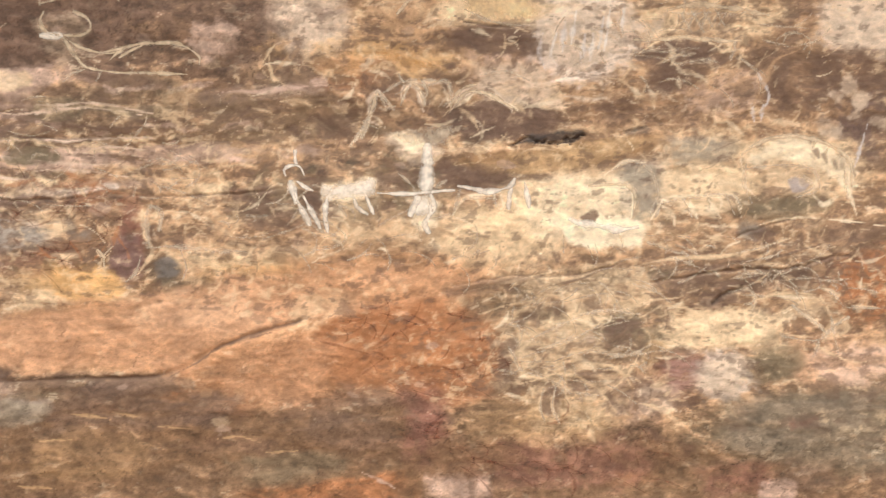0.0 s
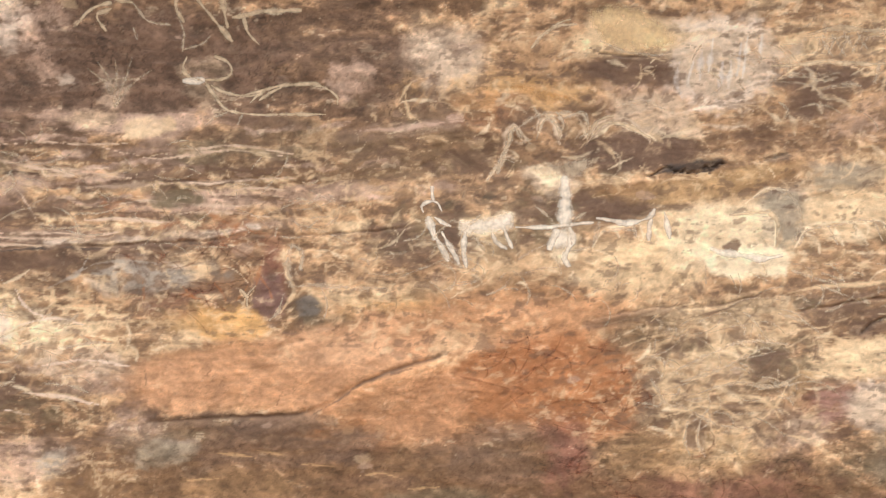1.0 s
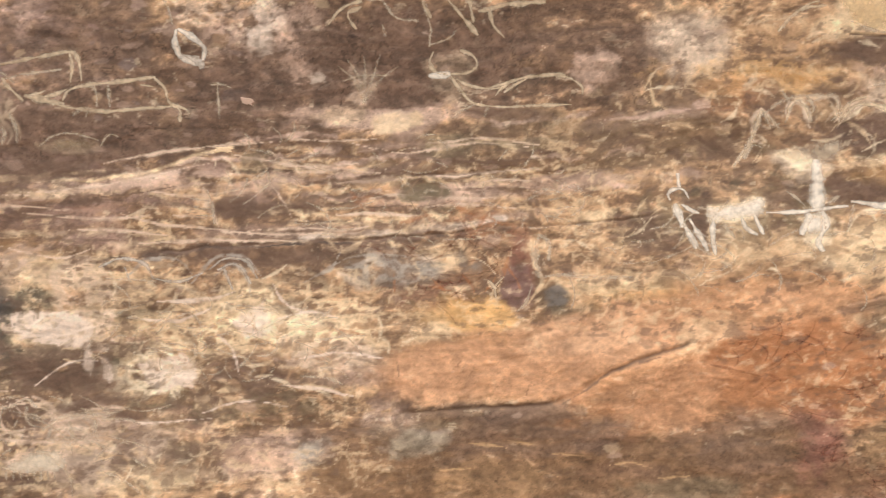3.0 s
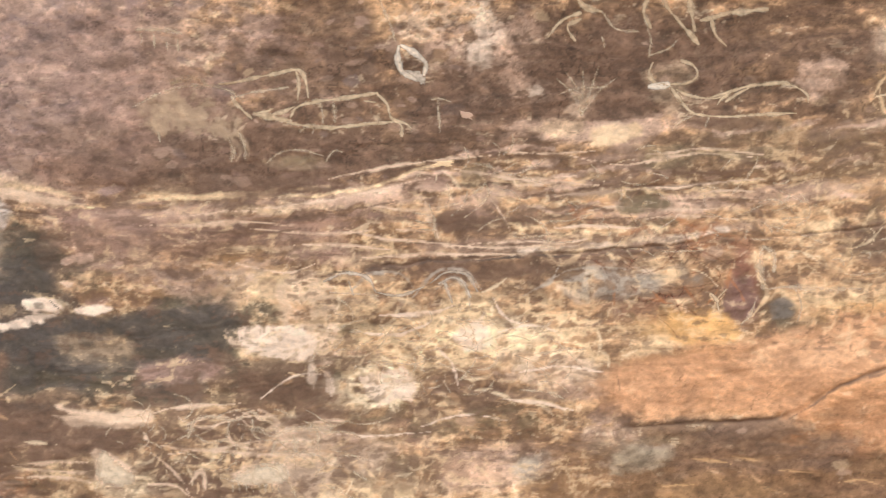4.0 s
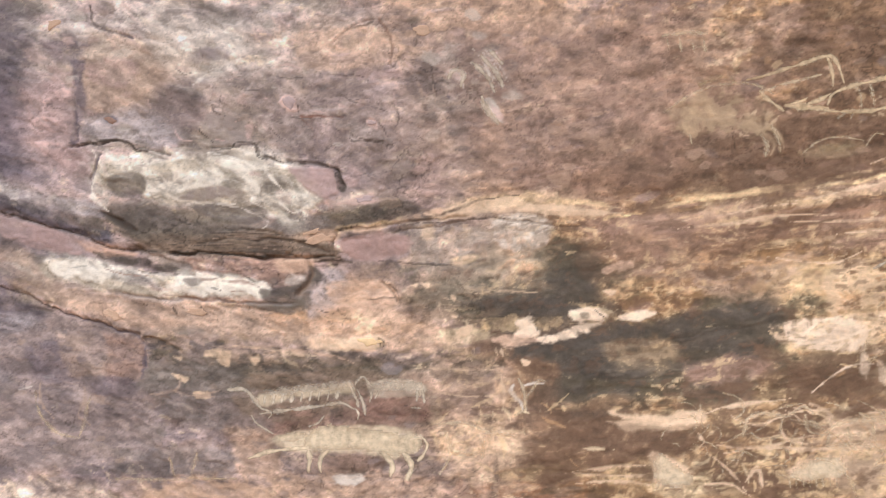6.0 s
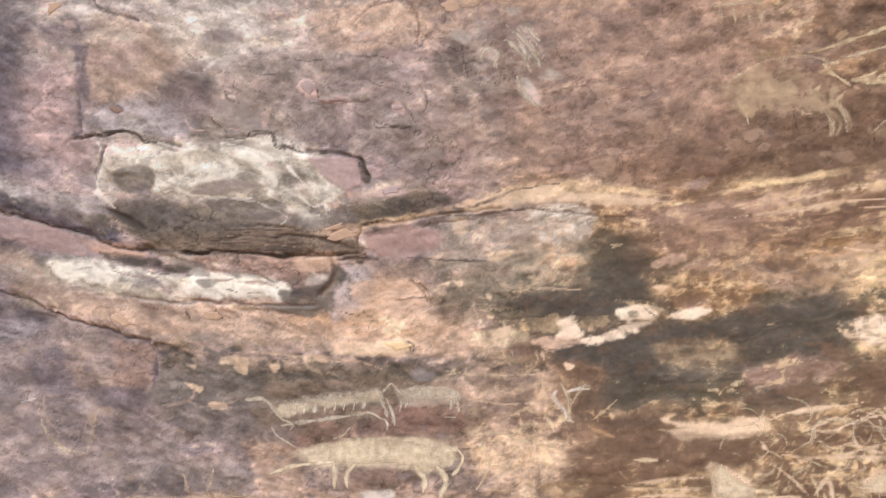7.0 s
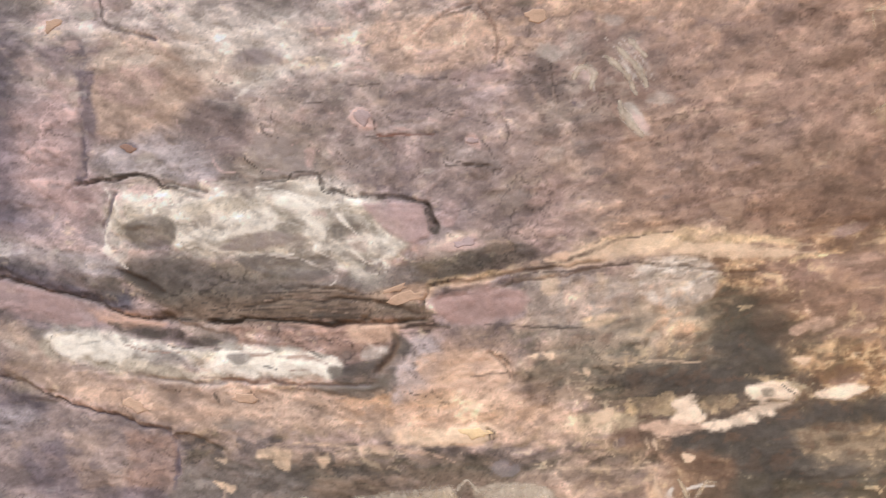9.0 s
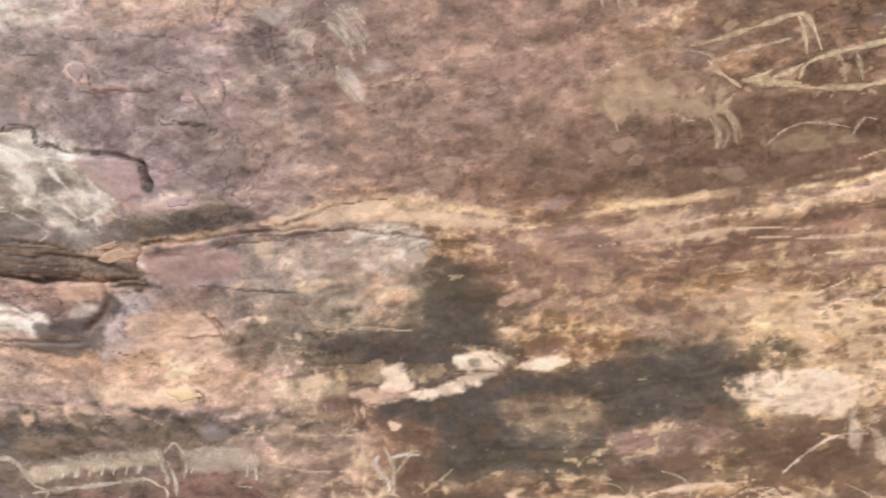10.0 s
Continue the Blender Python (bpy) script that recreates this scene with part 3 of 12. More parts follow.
stain(-1.488, 2.197, 0.039, 0.022, -3, "grey", 0.7, "blot", 0.4, 1.3, 1.2)
stain(-1.816, 2.212, 0.043, 0.03, -3, "mauve", 0.9, "blot", 0.3, 1.0, 0.6)
stain(-1.673, 2.185, 0.088, 0.016, 8, "grey", 0.6, "blot", 0.3, 1.0, 1)
stain(-1.7, 2.105, 0.193, 0.043, -7, "olive", 0.85, "blot", 0.35, 1.0, 0.8)
stain(-1.629, 2.137, 0.116, 0.024, -3, "grey", 0.55, "blot", 0.4, 1.0, 0.8)
stain(-1.379, 2.216, 0.044, 0.03, -3, "pink", 0.9, "blot", 0.3, 0.8, 0.6)
stain(-1.284, 2.171, 0.054, 0.018, 7, "blush", 0.7, "fine", 0.4, 1.3, 1.5)
streak(((-2.185, 2.258), (-2.079, 2.216), (-1.98, 2.178), (-1.888, 2.155)), 0.016, "grey", 0.55)
# bluish shade above the cleft, painted as a band
streak(((-2.189, 2.213), (-2.112, 2.165), (-2.013, 2.13)), 0.03, "blueshade", 0.8)
stain(-1.969, 2.093, 0.178, 0.027, -22, "pink", 0.8, "bed", 0.4, 1.0, 1.5)
stain(-2.162, 2.122, 0.055, 0.05, -3, "grey", 0.5, "vein", 0.4, 1.0, 1.5)
stain(-1.92, 2.009, 0.133, 0.037, -11, "lime", 0.8, "vein", 0.4, 1.3, 2)
stain(-1.633, 1.972, 0.127, 0.025, -6, "lime", 1.0, "vein", 0.35, 1.2, 1.5)
stain(-1.642, 1.975, 0.088, 0.015, -6, "bright", 0.6, "vein", 0.35, 1.2, 1.5)
stain(-1.841, 2.033, 0.067, 0.012, -8, "shadebrown", 0.8, "fine", 0.5, 1.4, 2)
stain(-1.974, 2.044, 0.047, 0.01, -14, "shadebrown", 0.7, "fine", 0.5, 1.4, 2)
stain(-1.478, 1.953, 0.044, 0.016, 8, "shadebrown", 0.8, "fine", 0.5, 1.2, 1)
stain(-1.567, 2.063, 0.214, 0.024, -5, "brown", 0.8, "bed", 0.4, 1.0, 1.5)
stain(-1.462, 2.022, 0.049, 0.024, -3, "peach", 0.6, "bed", 0.4, 1.0, 1.5)
stain(-1.399, 2.077, 0.059, 0.018, 10, "sand", 0.9, "bed", 0.3, 0.8, 0.8)
stain(-1.56, 1.899, 0.391, 0.049, -7, "sand", 0.75, "vein", 0.4, 1.2, 1.5)
stain(-1.918, 1.917, 0.105, 0.029, -22, "sand", 0.6, "vein", 0.4, 1.2, 1.5)
stain(-1.342, 1.929, 0.127, 0.061, -3, "sand", 0.85, "blot", 0.4, 1.1, 1)
stain(-1.337, 1.868, 0.157, 0.043, -7, "peach", 0.75, "blot", 0.5, 1.1, 1)
stain(-1.307, 1.877, 0.088, 0.027, -7, "cream", 0.6, "blot", 0.5, 1.1, 1.2)
stain(-1.152, 1.844, 0.088, 0.02, -2, "sand", 0.8, "vein", 0.4, 1.1, 1.2)
stain(-1.264, 2.053, 0.073, 0.03, 5, "pink", 0.9, "blot", 0.3, 0.8, 0.6)
stain(-1.118, 2.051, 0.087, 0.04, -3, "grey", 0.6, "vein", 0.4, 1.3, 1.8)
stain(-1.277, 2.135, 0.108, 0.022, 11, "moss", 0.85, "blot", 0.4, 1.1, 0.8)
stain(-2.064, 1.781, 0.282, 0.113, -3, "plum", 0.8, "blot", 0.3, 1.1, 1)
stain(-2.137, 1.898, 0.105, 0.04, 18, "grey", 0.5, "vein", 0.4, 1.2, 1.5)
stain(-1.922, 1.763, 0.106, 0.062, -3, "russet", 0.5, "blot", 0.5, 1.2, 1)
stain(-1.559, 1.791, 0.226, 0.037, -6, "moss", 0.75, "bed", 0.4, 1.2, 1.2)
stain(-1.079, 1.917, 0.125, 0.061, -9, "moss", 0.65, "fine", 0.5, 1.3, 1.5)

# darker foot of the face and paler brow at its left
stain(1.538, 1.522, 1.239, 0.104, 8, "brown", 0.55, "bed", 0.6, 1.2, 2)
stain(2.352, 1.623, 0.534, 0.082, 9, "olive", 0.5, "bed", 0.6, 1.2, 2)
stain(-1.99, 1.613, 0.373, 0.164, -2, "plum", 0.55, "blot", 0.6, 1.1, 1.2)
stain(-1.702, 2.546, 0.375, 0.118, 0, "lime", 0.4, "vein", 0.6, 1.2, 1.5)
stain(-1.308, 2.542, 0.206, 0.066, -1, "blush", 0.45, "vein", 0.6, 1.2, 2)
stain(-1.287, 1.455, 0.665, 0.042, -1, "umber", 0.4, "blot", 0.6, 1.2, 2)

stain(1.19, 1.573, 0.678, 0.083, 7, "brown", 0.6, "bed", 0.6, 1.2, 1.2)
stain(0.979, 1.606, 0.673, 0.068, 6, "brown", 0.6, "bed", 0.6, 1.2, 1.2)
stain(-0.234, 1.663, 0.516, 0.04, 5, "olive", 0.4, "bed", 0.6, 1.2, 1.5)
stain(-0.493, 1.475, 0.387, 0.054, 2, "olive", 0.5, "bed", 0.6, 1.2, 1.5)
stain(1.278, 1.737, 0.29, 0.06, 19, "orange", 0.6, "vein", 0.5, 1.1, 1.2)

# cream clumps and dark gaps of the painted beds
stain(0.202, 1.907, 0.08, 0.054, 8, "cream", 0.8, "vein", 0.35, 1.1, 1.2)
stain(0.311, 1.874, 0.081, 0.041, 8, "bright", 0.6, "vein", 0.35, 1.1, 2)
stain(0.233, 1.828, 0.202, 0.038, 8, "cream", 0.7, "tangle", 0.35, 1.1, 2)
stain(-0.113, 1.852, 0.157, 0.035, 8, "cream", 0.6, "vein", 0.35, 1.1, 2)
stain(0.21, 1.758, 0.083, 0.046, 8, "umber", 0.7, "blot", 0.35, 1.1, 1.5)
stain(0.292, 1.734, 0.068, 0.027, 8, "umber", 0.6, "bed", 0.35, 1.1, 1.5)
stain(-0.055, 1.874, 0.059, 0.011, 8, "olive", 0.8, "blot", 0.35, 1.1, 1)
stain(0.309, 1.914, 0.043, 0.016, 8, "umber", 0.7, "blot", 0.35, 1.1, 1)
stain(-0.254, 1.834, 0.098, 0.035, 8, "cream", 0.7, "tangle", 0.15, 2.4, 2.6)
stain(-0.016, 1.741, 0.098, 0.049, 8, "bright", 0.8, "tangle", 0.15, 2.4, 2.4)
stain(-0.083, 1.78, 0.066, 0.019, 8, "olive", 0.8, "blot", 0.35, 1.1, 1.2)
stain(-0.361, 1.653, 0.139, 0.016, 7, "cream", 0.7, "bed", 0.35, 1.1, 1.5)
stain(-0.253, 1.525, 0.181, 0.032, 7, "cream", 0.7, "vein", 0.35, 1.1, 1.8)
stain(-0.016, 1.472, 0.199, 0.033, 7, "cream", 0.6, "vein", 0.35, 1.1, 1.8)
stain(-0.27, 1.614, 0.039, 0.032, 7, "umber", 0.7, "blot", 0.35, 1.1, 1)
stain(-0.182, 1.65, 0.042, 0.016, 7, "umber", 0.7, "blot", 0.35, 1.1, 1)
stain(0.074, 1.545, 0.056, 0.027, 7, "olive", 0.7, "blot", 0.35, 1.1, 1)
stain(0.249, 1.54, 0.108, 0.033, 8, "peach", 0.6, "blot", 0.35, 1.1, 1)
stain(0.459, 1.781, 0.081, 0.054, 8, "sand", 0.6, "blot", 0.35, 1.1, 1)
stain(-0.419, 1.839, 0.131, 0.061, 8, "moss", 0.9, "blot", 0.35, 1.1, .6)
stain(-0.414, 1.72, 0.088, 0.04, 8, "brown", 0.7, "bed", 0.35, 1.1, 1)
stain(-0.237, 1.737, 0.122, 0.048, 8, "moss", 0.85, "blot", 0.35, 1.1, .8)
stain(-0.999, 1.929, 0.086, 0.033, 3, "moss", 0.9, "blot", 0.35, 1.1, .6)
stain(-0.813, 1.954, 0.081, 0.068, 3, "moss", 0.95, "blot", 0.35, 1.1, .6)
stain(-0.919, 1.8, 0.079, 0.038, 3, "shadebrown", 0.6, "blot", 0.35, 1.1, 1)
stain(-0.809, 1.75, 0.112, 0.068, 3, "moss", 0.95, "blot", 0.35, 1.1, .6)
stain(-0.748, 1.613, 0.151, 0.052, 4, "umber", 0.9, "blot", 0.35, 1.1, .8)
stain(-0.617, 1.632, 0.081, 0.02, 4, "cream", 0.85, "vein", 0.35, 1.1, 1.5)
stain(-0.295, 1.66, 0.214, 0.012, 4, "tan", 0.8, "bed", 0.35, 1.1, 1.5)
stain(-0.363, 1.54, 0.241, 0.024, 4, "cream", 0.7, "vein", 0.35, 1.1, 2)
stain(-0.885, 1.502, 0.08, 0.019, 4, "cream", 0.7, "vein", 0.35, 1.1, 2)
stain(-0.713, 1.5, 0.082, 0.025, 4, "cream", 0.7, "vein", 0.35, 1.1, 2)
stain(-0.564, 1.486, 0.091, 0.041, 4, "bright", 0.6, "vein", 0.35, 1.1, 1.6)
stain(-0.403, 1.473, 0.092, 0.032, 4, "umber", 0.8, "tangle", 0.35, 1.1, 1.5)
stain(-0.323, 1.599, 0.02, 0.016, 4, "umber", 0.8, "blot", 0.35, 1.1, 1)
stain(-0.282, 1.615, 0.028, 0.02, 4, "umber", 0.8, "blot", 0.35, 1.1, 1)
stain(-0.45, 1.608, 0.041, 0.019, 4, "olive", 0.8, "blot", 0.35, 1.1, 1)
stain(-1.083, 1.835, 0.082, 0.019, 3, "bright", 0.8, "vein", 0.35, 1.1, 1)
stain(-1.068, 1.583, 0.093, 0.041, 3, "tan", 0.7, "tangle", 0.35, 1.1, 2)
stain(-0.663, 1.786, 0.068, 0.032, 3, "tan", 0.5, "vein", 0.35, 1.1, 2)
stain(-0.444, 1.756, 0.09, 0.03, 3, "russet", 0.7, "vein", 0.35, 1.1, 1.5)
stain(1.66, 2.614, 0.115, 0.024, 10, "umber", 0.8, "blot", 0.35, 1.1, 1)
stain(1.641, 2.666, 0.122, 0.029, 10, "cream", 0.9, "blot", 0.35, 1.1, 1)
stain(1.845, 2.602, 0.068, 0.08, 10, "blush", 0.7, "vein", 0.35, 1.1, 1.6)
stain(1.941, 2.659, 0.054, 0.067, 10, "blush", 0.7, "vein", 0.35, 1.1, 1.6)
stain(2.122, 2.62, 0.097, 0.024, 9, "umber", 0.9, "blot", 0.35, 1.1, .6)
stain(2.102, 2.553, 0.074, 0.032, 9, "umber", 0.8, "blot", 0.35, 1.1, 1)
stain(2.204, 2.549, 0.107, 0.022, 9, "tan", 0.8, "vein", 0.35, 1.1, 1.5)
stain(2.291, 2.614, 0.082, 0.024, 9, "umber", 0.75, "blot", 0.35, 1.1, 1)
stain(2.424, 2.556, 0.079, 0.08, 9, "brown", 0.8, "vein", 0.35, 1.1, 1)
stain(1.681, 2.417, 0.143, 0.046, 10, "umber", 0.95, "blot", 0.35, 1.1, .6)
stain(1.962, 2.472, 0.108, 0.03, 10, "brown", 0.8, "bed", 0.35, 1.1, 1)
stain(1.866, 2.346, 0.224, 0.03, 10, "ochre", 0.95, "bed", 0.35, 1.1, .8)
stain(1.708, 2.284, 0.123, 0.019, 10, "umber", 0.7, "bed", 0.35, 1.1, 1)
stain(1.931, 2.252, 0.136, 0.06, 10, "cream", 0.9, "blot", 0.35, 1.1, .8)
stain(1.972, 2.185, 0.116, 0.025, 10, "bright", 0.9, "vein", 0.35, 1.1, 1.2)
stain(2.054, 2.275, 0.057, 0.062, 10, "grey", 0.85, "blot", 0.35, 1.1, .8)
stain(2.187, 2.304, 0.094, 0.046, 10, "cream", 0.8, "blot", 0.35, 1.1, .8)
stain(2.4, 2.416, 0.138, 0.027, 9, "cream", 0.8, "vein", 0.35, 1.1, 1.4)
stain(2.388, 2.28, 0.112, 0.024, 10, "olive", 0.85, "blot", 0.35, 1.1, 1)
stain(2.336, 2.207, 0.056, 0.019, 10, "umber", 0.8, "blot", 0.35, 1.1, 1)
stain(2.435, 2.341, 0.079, 0.046, 9, "tan", 0.6, "tangle", 0.35, 1.1, 2)
stain(1.71, 2.134, 0.15, 0.055, 10, "cream", 0.7, "blot", 0.35, 1.1, .8)
stain(1.363, 2.18, 0.149, 0.041, 10, "olive", 0.5, "vein", 0.35, 1.1, 1.5)
stain(1.36, 2.207, 0.068, 0.035, 10, "cream", 0.7, "blot", 0.35, 1.1, 1)
stain(1.149, 2.157, 0.067, 0.038, 10, "olive", 0.6, "vein", 0.35, 1.1, 1.5)
stain(1.425, 2.104, 0.204, 0.033, 10, "tan", 0.7, "vein", 0.35, 1.1, 1.5)
stain(1.081, 2.021, 0.12, 0.035, 10, "cream", 0.6, "vein", 0.35, 1.1, 2)
stain(0.648, 1.889, 0.076, 0.034, 10, "cream", 0.6, "vein", 0.35, 1.1, 2)
stain(0.759, 1.934, 0.116, 0.021, 10, "yellow", 0.8, "blot", 0.35, 1.1, 1)
stain(0.863, 2.019, 0.029, 0.08, 10, "maroon", 0.8, "blot", 0.35, 1.1, .8)
stain(0.952, 1.974, 0.032, 0.032, 10, "moss", 0.8, "blot", 0.35, 1.1, .8)
stain(0.612, 2.019, 0.101, 0.032, 10, "grey", 0.6, "bed", 0.35, 1.1, 1.5)
stain(0.624, 2.205, 0.164, 0.021, 11, "sand", 0.7, "bed", 0.35, 1.1, 1.5)
stain(0.706, 2.287, 0.204, 0.029, 11, "umber", 0.7, "bed", 0.35, 1.1, 1.5)
stain(1.158, 2.347, 0.174, 0.04, 10, "umber", 0.7, "bed", 0.35, 1.1, 1.2)
stain(1.112, 2.415, 0.159, 0.016, 11, "sand", 0.7, "bed", 0.35, 1.1, 1.5)
stain(0.574, 2.382, 0.05, 0.036, 12, "sand", 0.8, "blot", 0.35, 1.1, 1)
stain(1.285, 2.144, 0.054, 0.054, 10, "umber", 0.6, "blot", 0.35, 1.1, 1)
stain(1.918, 1.99, 0.259, 0.055, 10, "tan", 0.7, "tangle", 0.35, 1.1, 1.6)
stain(1.885, 1.973, 0.025, 0.014, 10, "umber", 0.8, "blot", 0.35, 1.1, .6)
stain(2.032, 1.953, 0.061, 0.03, 10, "olive", 0.8, "vein", 0.35, 1.1, 1)
stain(2.248, 2.03, 0.04, 0.016, 10, "shadebrown", 0.7, "blot", 0.35, 1.1, .8)
stain(2.291, 2.069, 0.16, 0.016, 10, "umber", 0.7, "bed", 0.35, 1.1, 1.2)
stain(2.483, 2.142, 0.079, 0.032, 10, "umber", 0.7, "tangle", 0.35, 1.1, 1.5)
stain(2.286, 1.983, 0.114, 0.03, 10, "cream", 0.95, "blot", 0.35, 1.1, .4)
stain(2.291, 1.877, 0.064, 0.046, 10, "blush", 0.6, "vein", 0.25, 2.0, 1.4)
stain(2.189, 1.88, 0.074, 0.033, 10, "maroon", 0.5, "blot", 0.35, 1.1, 1)
stain(2.404, 1.889, 0.08, 0.035, 10, "olive", 0.7, "blot", 0.35, 1.1, 1)
stain(2.549, 1.898, 0.078, 0.032, 10, "peach", 0.7, "vein", 0.35, 1.1, 1)
stain(2.501, 1.722, 0.263, 0.081, 11, "olive", 0.8, "bed", 0.35, 1.1, .8)
stain(2.509, 1.771, 0.053, 0.016, 11, "maroon", 0.6, "blot", 0.35, 1.1, 1)
stain(1.944, 1.612, 0.301, 0.047, 10, "maroon", 0.65, "bed", 0.35, 1.1, 1.2)
stain(2.098, 1.58, 0.082, 0.022, 10, "rust", 0.7, "blot", 0.35, 1.1, 1)
stain(2.391, 1.627, 0.08, 0.027, 11, "maroon", 0.6, "blot", 0.35, 1.1, 1)

# long pale and dark bedding lines of the middle beds
for pts, colour, wide in (
    (((0.039, 2.232), (0.21, 2.264), (0.396, 2.296)), "sand", 0.007),
    (((0.213, 2.205), (0.346, 2.223), (0.48, 2.24)), "sand", 0.006),
    (((0.165, 2.113), (0.27, 2.131), (0.377, 2.147)), "cream", 0.005),
    (((0.322, 2.178), (0.402, 2.192), (0.508, 2.212)), "sand", 0.006),
    (((0.561, 2.232), (0.669, 2.248), (0.803, 2.266)), "cream", 0.005),
    (((0.579, 2.169), (0.673, 2.183), (0.753, 2.199)), "sand", 0.005),
    (((0.749, 2.269), (0.869, 2.287), (1.002, 2.305)), "cream", 0.005),
    (((-0.121, 2.04), (-0.031, 2.053), (0.061, 2.066)), "cream", 0.006),
    (((-0.376, 2.033), (-0.25, 2.047), (-0.123, 2.066)), "cream", 0.007),
    (((0.32, 2.21), (0.534, 2.241), (0.802, 2.275)), "umber", 0.005),
    (((-0.12, 1.998), (0.063, 2.027), (0.221, 2.055)), "umber", 0.006),
    (((-0.502, 2.116), (-0.317, 2.13), (-0.1, 2.152)), "cream", 0.008),
    (((-0.428, 2.087), (-0.253, 2.106), (-0.086, 2.129)), "umber", 0.007),
    (((0.041, 2.203), (0.159, 2.228), (0.291, 2.243)), "umber", 0.006),
    (((0.398, 2.259), (0.531, 2.281), (0.665, 2.301)), "sand", 0.007),
    (((0.353, 2.091), (0.541, 2.117), (0.756, 2.145)), "cream", 0.004),
    (((0.867, 2.314), (1.001, 2.328), (1.133, 2.349)), "sand", 0.005),
    (((1.07, 2.289), (1.202, 2.307), (1.331, 2.331)), "tan", 0.008),
    (((0.939, 2.241), (1.072, 2.26), (1.204, 2.273)), "sand", 0.006),
    (((0.405, 2.138), (0.539, 2.152), (0.674, 2.156)), "cream", 0.005),
    (((0.155, 2.294), (0.287, 2.318), (0.394, 2.328)), "sand", 0.006),
    (((0.61, 2.32), (0.744, 2.336), (0.853, 2.332)), "cream", 0.005),
    (((0.768, 2.385), (0.902, 2.406), (1.008, 2.425)), "sand", 0.006),
):
    streak(pts, wide, colour, 0.85, 0.02, "vein")

# dark grey-green fields, whole, with tan islands
stain(-0.6, 1.754, 0.252, 0.084, 0, "moss", 0.9, "blot", 0.3, 1.4, 0.5)
stain(-0.492, 1.857, 0.185, 0.046, 6, "moss", 0.85, "blot", 0.3, 1.4, 0.5)
stain(-0.888, 1.938, 0.173, 0.046, 0, "moss", 0.85, "blot", 0.3, 1.5, 0.7)
stain(-0.807, 1.999, 0.066, 0.068, 0, "moss", 0.9, "blot", 0.3, 1.4, 0.5)
stain(-0.683, 1.603, 0.146, 0.041, -8, "umber", 0.85, "blot", 0.3, 1.4, 0.7)
stain(-0.659, 1.795, 0.082, 0.03, 0, "tan", 0.6, "vein", 0.3, 1.6, 1.6)
stain(-0.468, 1.735, 0.105, 0.03, 0, "russet", 0.75, "vein", 0.3, 1.6, 1.6)
stain(-0.903, 1.869, 0.12, 0.014, 4, "cream", 0.9, "blot", 0.12, 2.2, 0.6)
stain(-0.783, 1.887, 0.059, 0.015, 4, "bright", 0.9, "blot", 0.1, 2.4, 0.5)


# the cleft with its shade painted in, its lime crust and pocket
stain(-2.122, 2.34, 0.137, 0.109, -2, "plum", 0.6, "blot", 0.6, 0.6, 0.4)
stain(-2, 2.265, 0.102, 0.04, -13, "plum", 0.5, "blot", 0.6, 0.6, 0.4)
stain(-1.728, 2.117, 0.144, 0.049, -11, "slate", 0.8, "blot", 0.35, 0.5, 0.3)
stain(-1.816, 2.212, 0.04, 0.03, -3, "mauve", 0.9, "blot", 0.3, 0.5, 0.3)
streak(((-2.185, 2.263), (-2.133, 2.233), (-2.071, 2.208), (-1.989, 2.18), (-1.888, 2.155), (-1.867, 2.169)), 0.009, "lime", 0.5, 0.012, "blot")
# the band of bluish shade again, wider and stronger
streak(((-2.189, 2.213), (-2.138, 2.183), (-2.057, 2.155), (-1.967, 2.121), (-1.884, 2.094)), 0.028, "blueshade", 0.9, 0.01, "blot")
streak(((-2.136, 2.201), (-2.055, 2.177), (-1.964, 2.145), (-1.89, 2.124)), 0.018, "slate", 0.7, 0.014, "blot")
streak(((-1.822, 2.248), (-1.738, 2.222), (-1.661, 2.212), (-1.574, 2.214), (-1.523, 2.234)), 0.022, "lime", 0.9, 0.016, "blot")
streak(((-1.695, 2.272), (-1.618, 2.267), (-1.54, 2.273), (-1.464, 2.241), (-1.409, 2.198)), 0.024, "lime", 0.8, 0.02, "blot")
streak(((-1.778, 2.2), (-1.722, 2.18), (-1.654, 2.189)), 0.014, "lime", 0.7, 0.012, "blot")
streak(((-1.538, 2.174), (-1.521, 2.203), (-1.534, 2.224)), 0.014, "lime", 0.7, 0.012, "blot")
stain(-1.624, 2.193, 0.068, 0.014, 6, "grey", 0.7, "blot", 0.4, 0.6, 0.5)
stain(-1.598, 2.154, 0.068, 0.014, -3, "slate", 0.8, "blot", 0.4, 0.6, 0.4)
stain(-1.492, 2.202, 0.037, 0.024, -3, "slate", 0.7, "blot", 0.5, 0.8, 0.8)
stain(-1.642, 1.975, 0.127, 0.023, -5, "lime", 0.9, "blot", 0.4, 1.0, 1)
stain(-1.919, 2.014, 0.104, 0.027, -11, "lime", 0.8, "blot", 0.4, 1.0, 1)
stain(-1.597, 2.049, 0.234, 0.014, -5, "umber", 0.8, "bed", 0.4, 0.8, 1)
stain(-1.369, 2.216, 0.044, 0.028, -3, "pink", 0.85, "blot", 0.3, 0.5, 0.3)
stain(-1.274, 2.054, 0.073, 0.03, 3, "pink", 0.9, "blot", 0.3, 0.5, 0.3)
stain(-1.409, 2.081, 0.064, 0.016, 10, "sand", 0.9, "blot", 0.3, 0.5, 0.3)
stain(-1.302, 1.943, 0.069, 0.026, 8, "peach", 0.8, "blot", 0.35, 0.8, 0.5)
stain(-0.985, 2.159, 0.124, 0.016, 2, "cream", 0.75, "bed", 0.4, 0.8, 1)
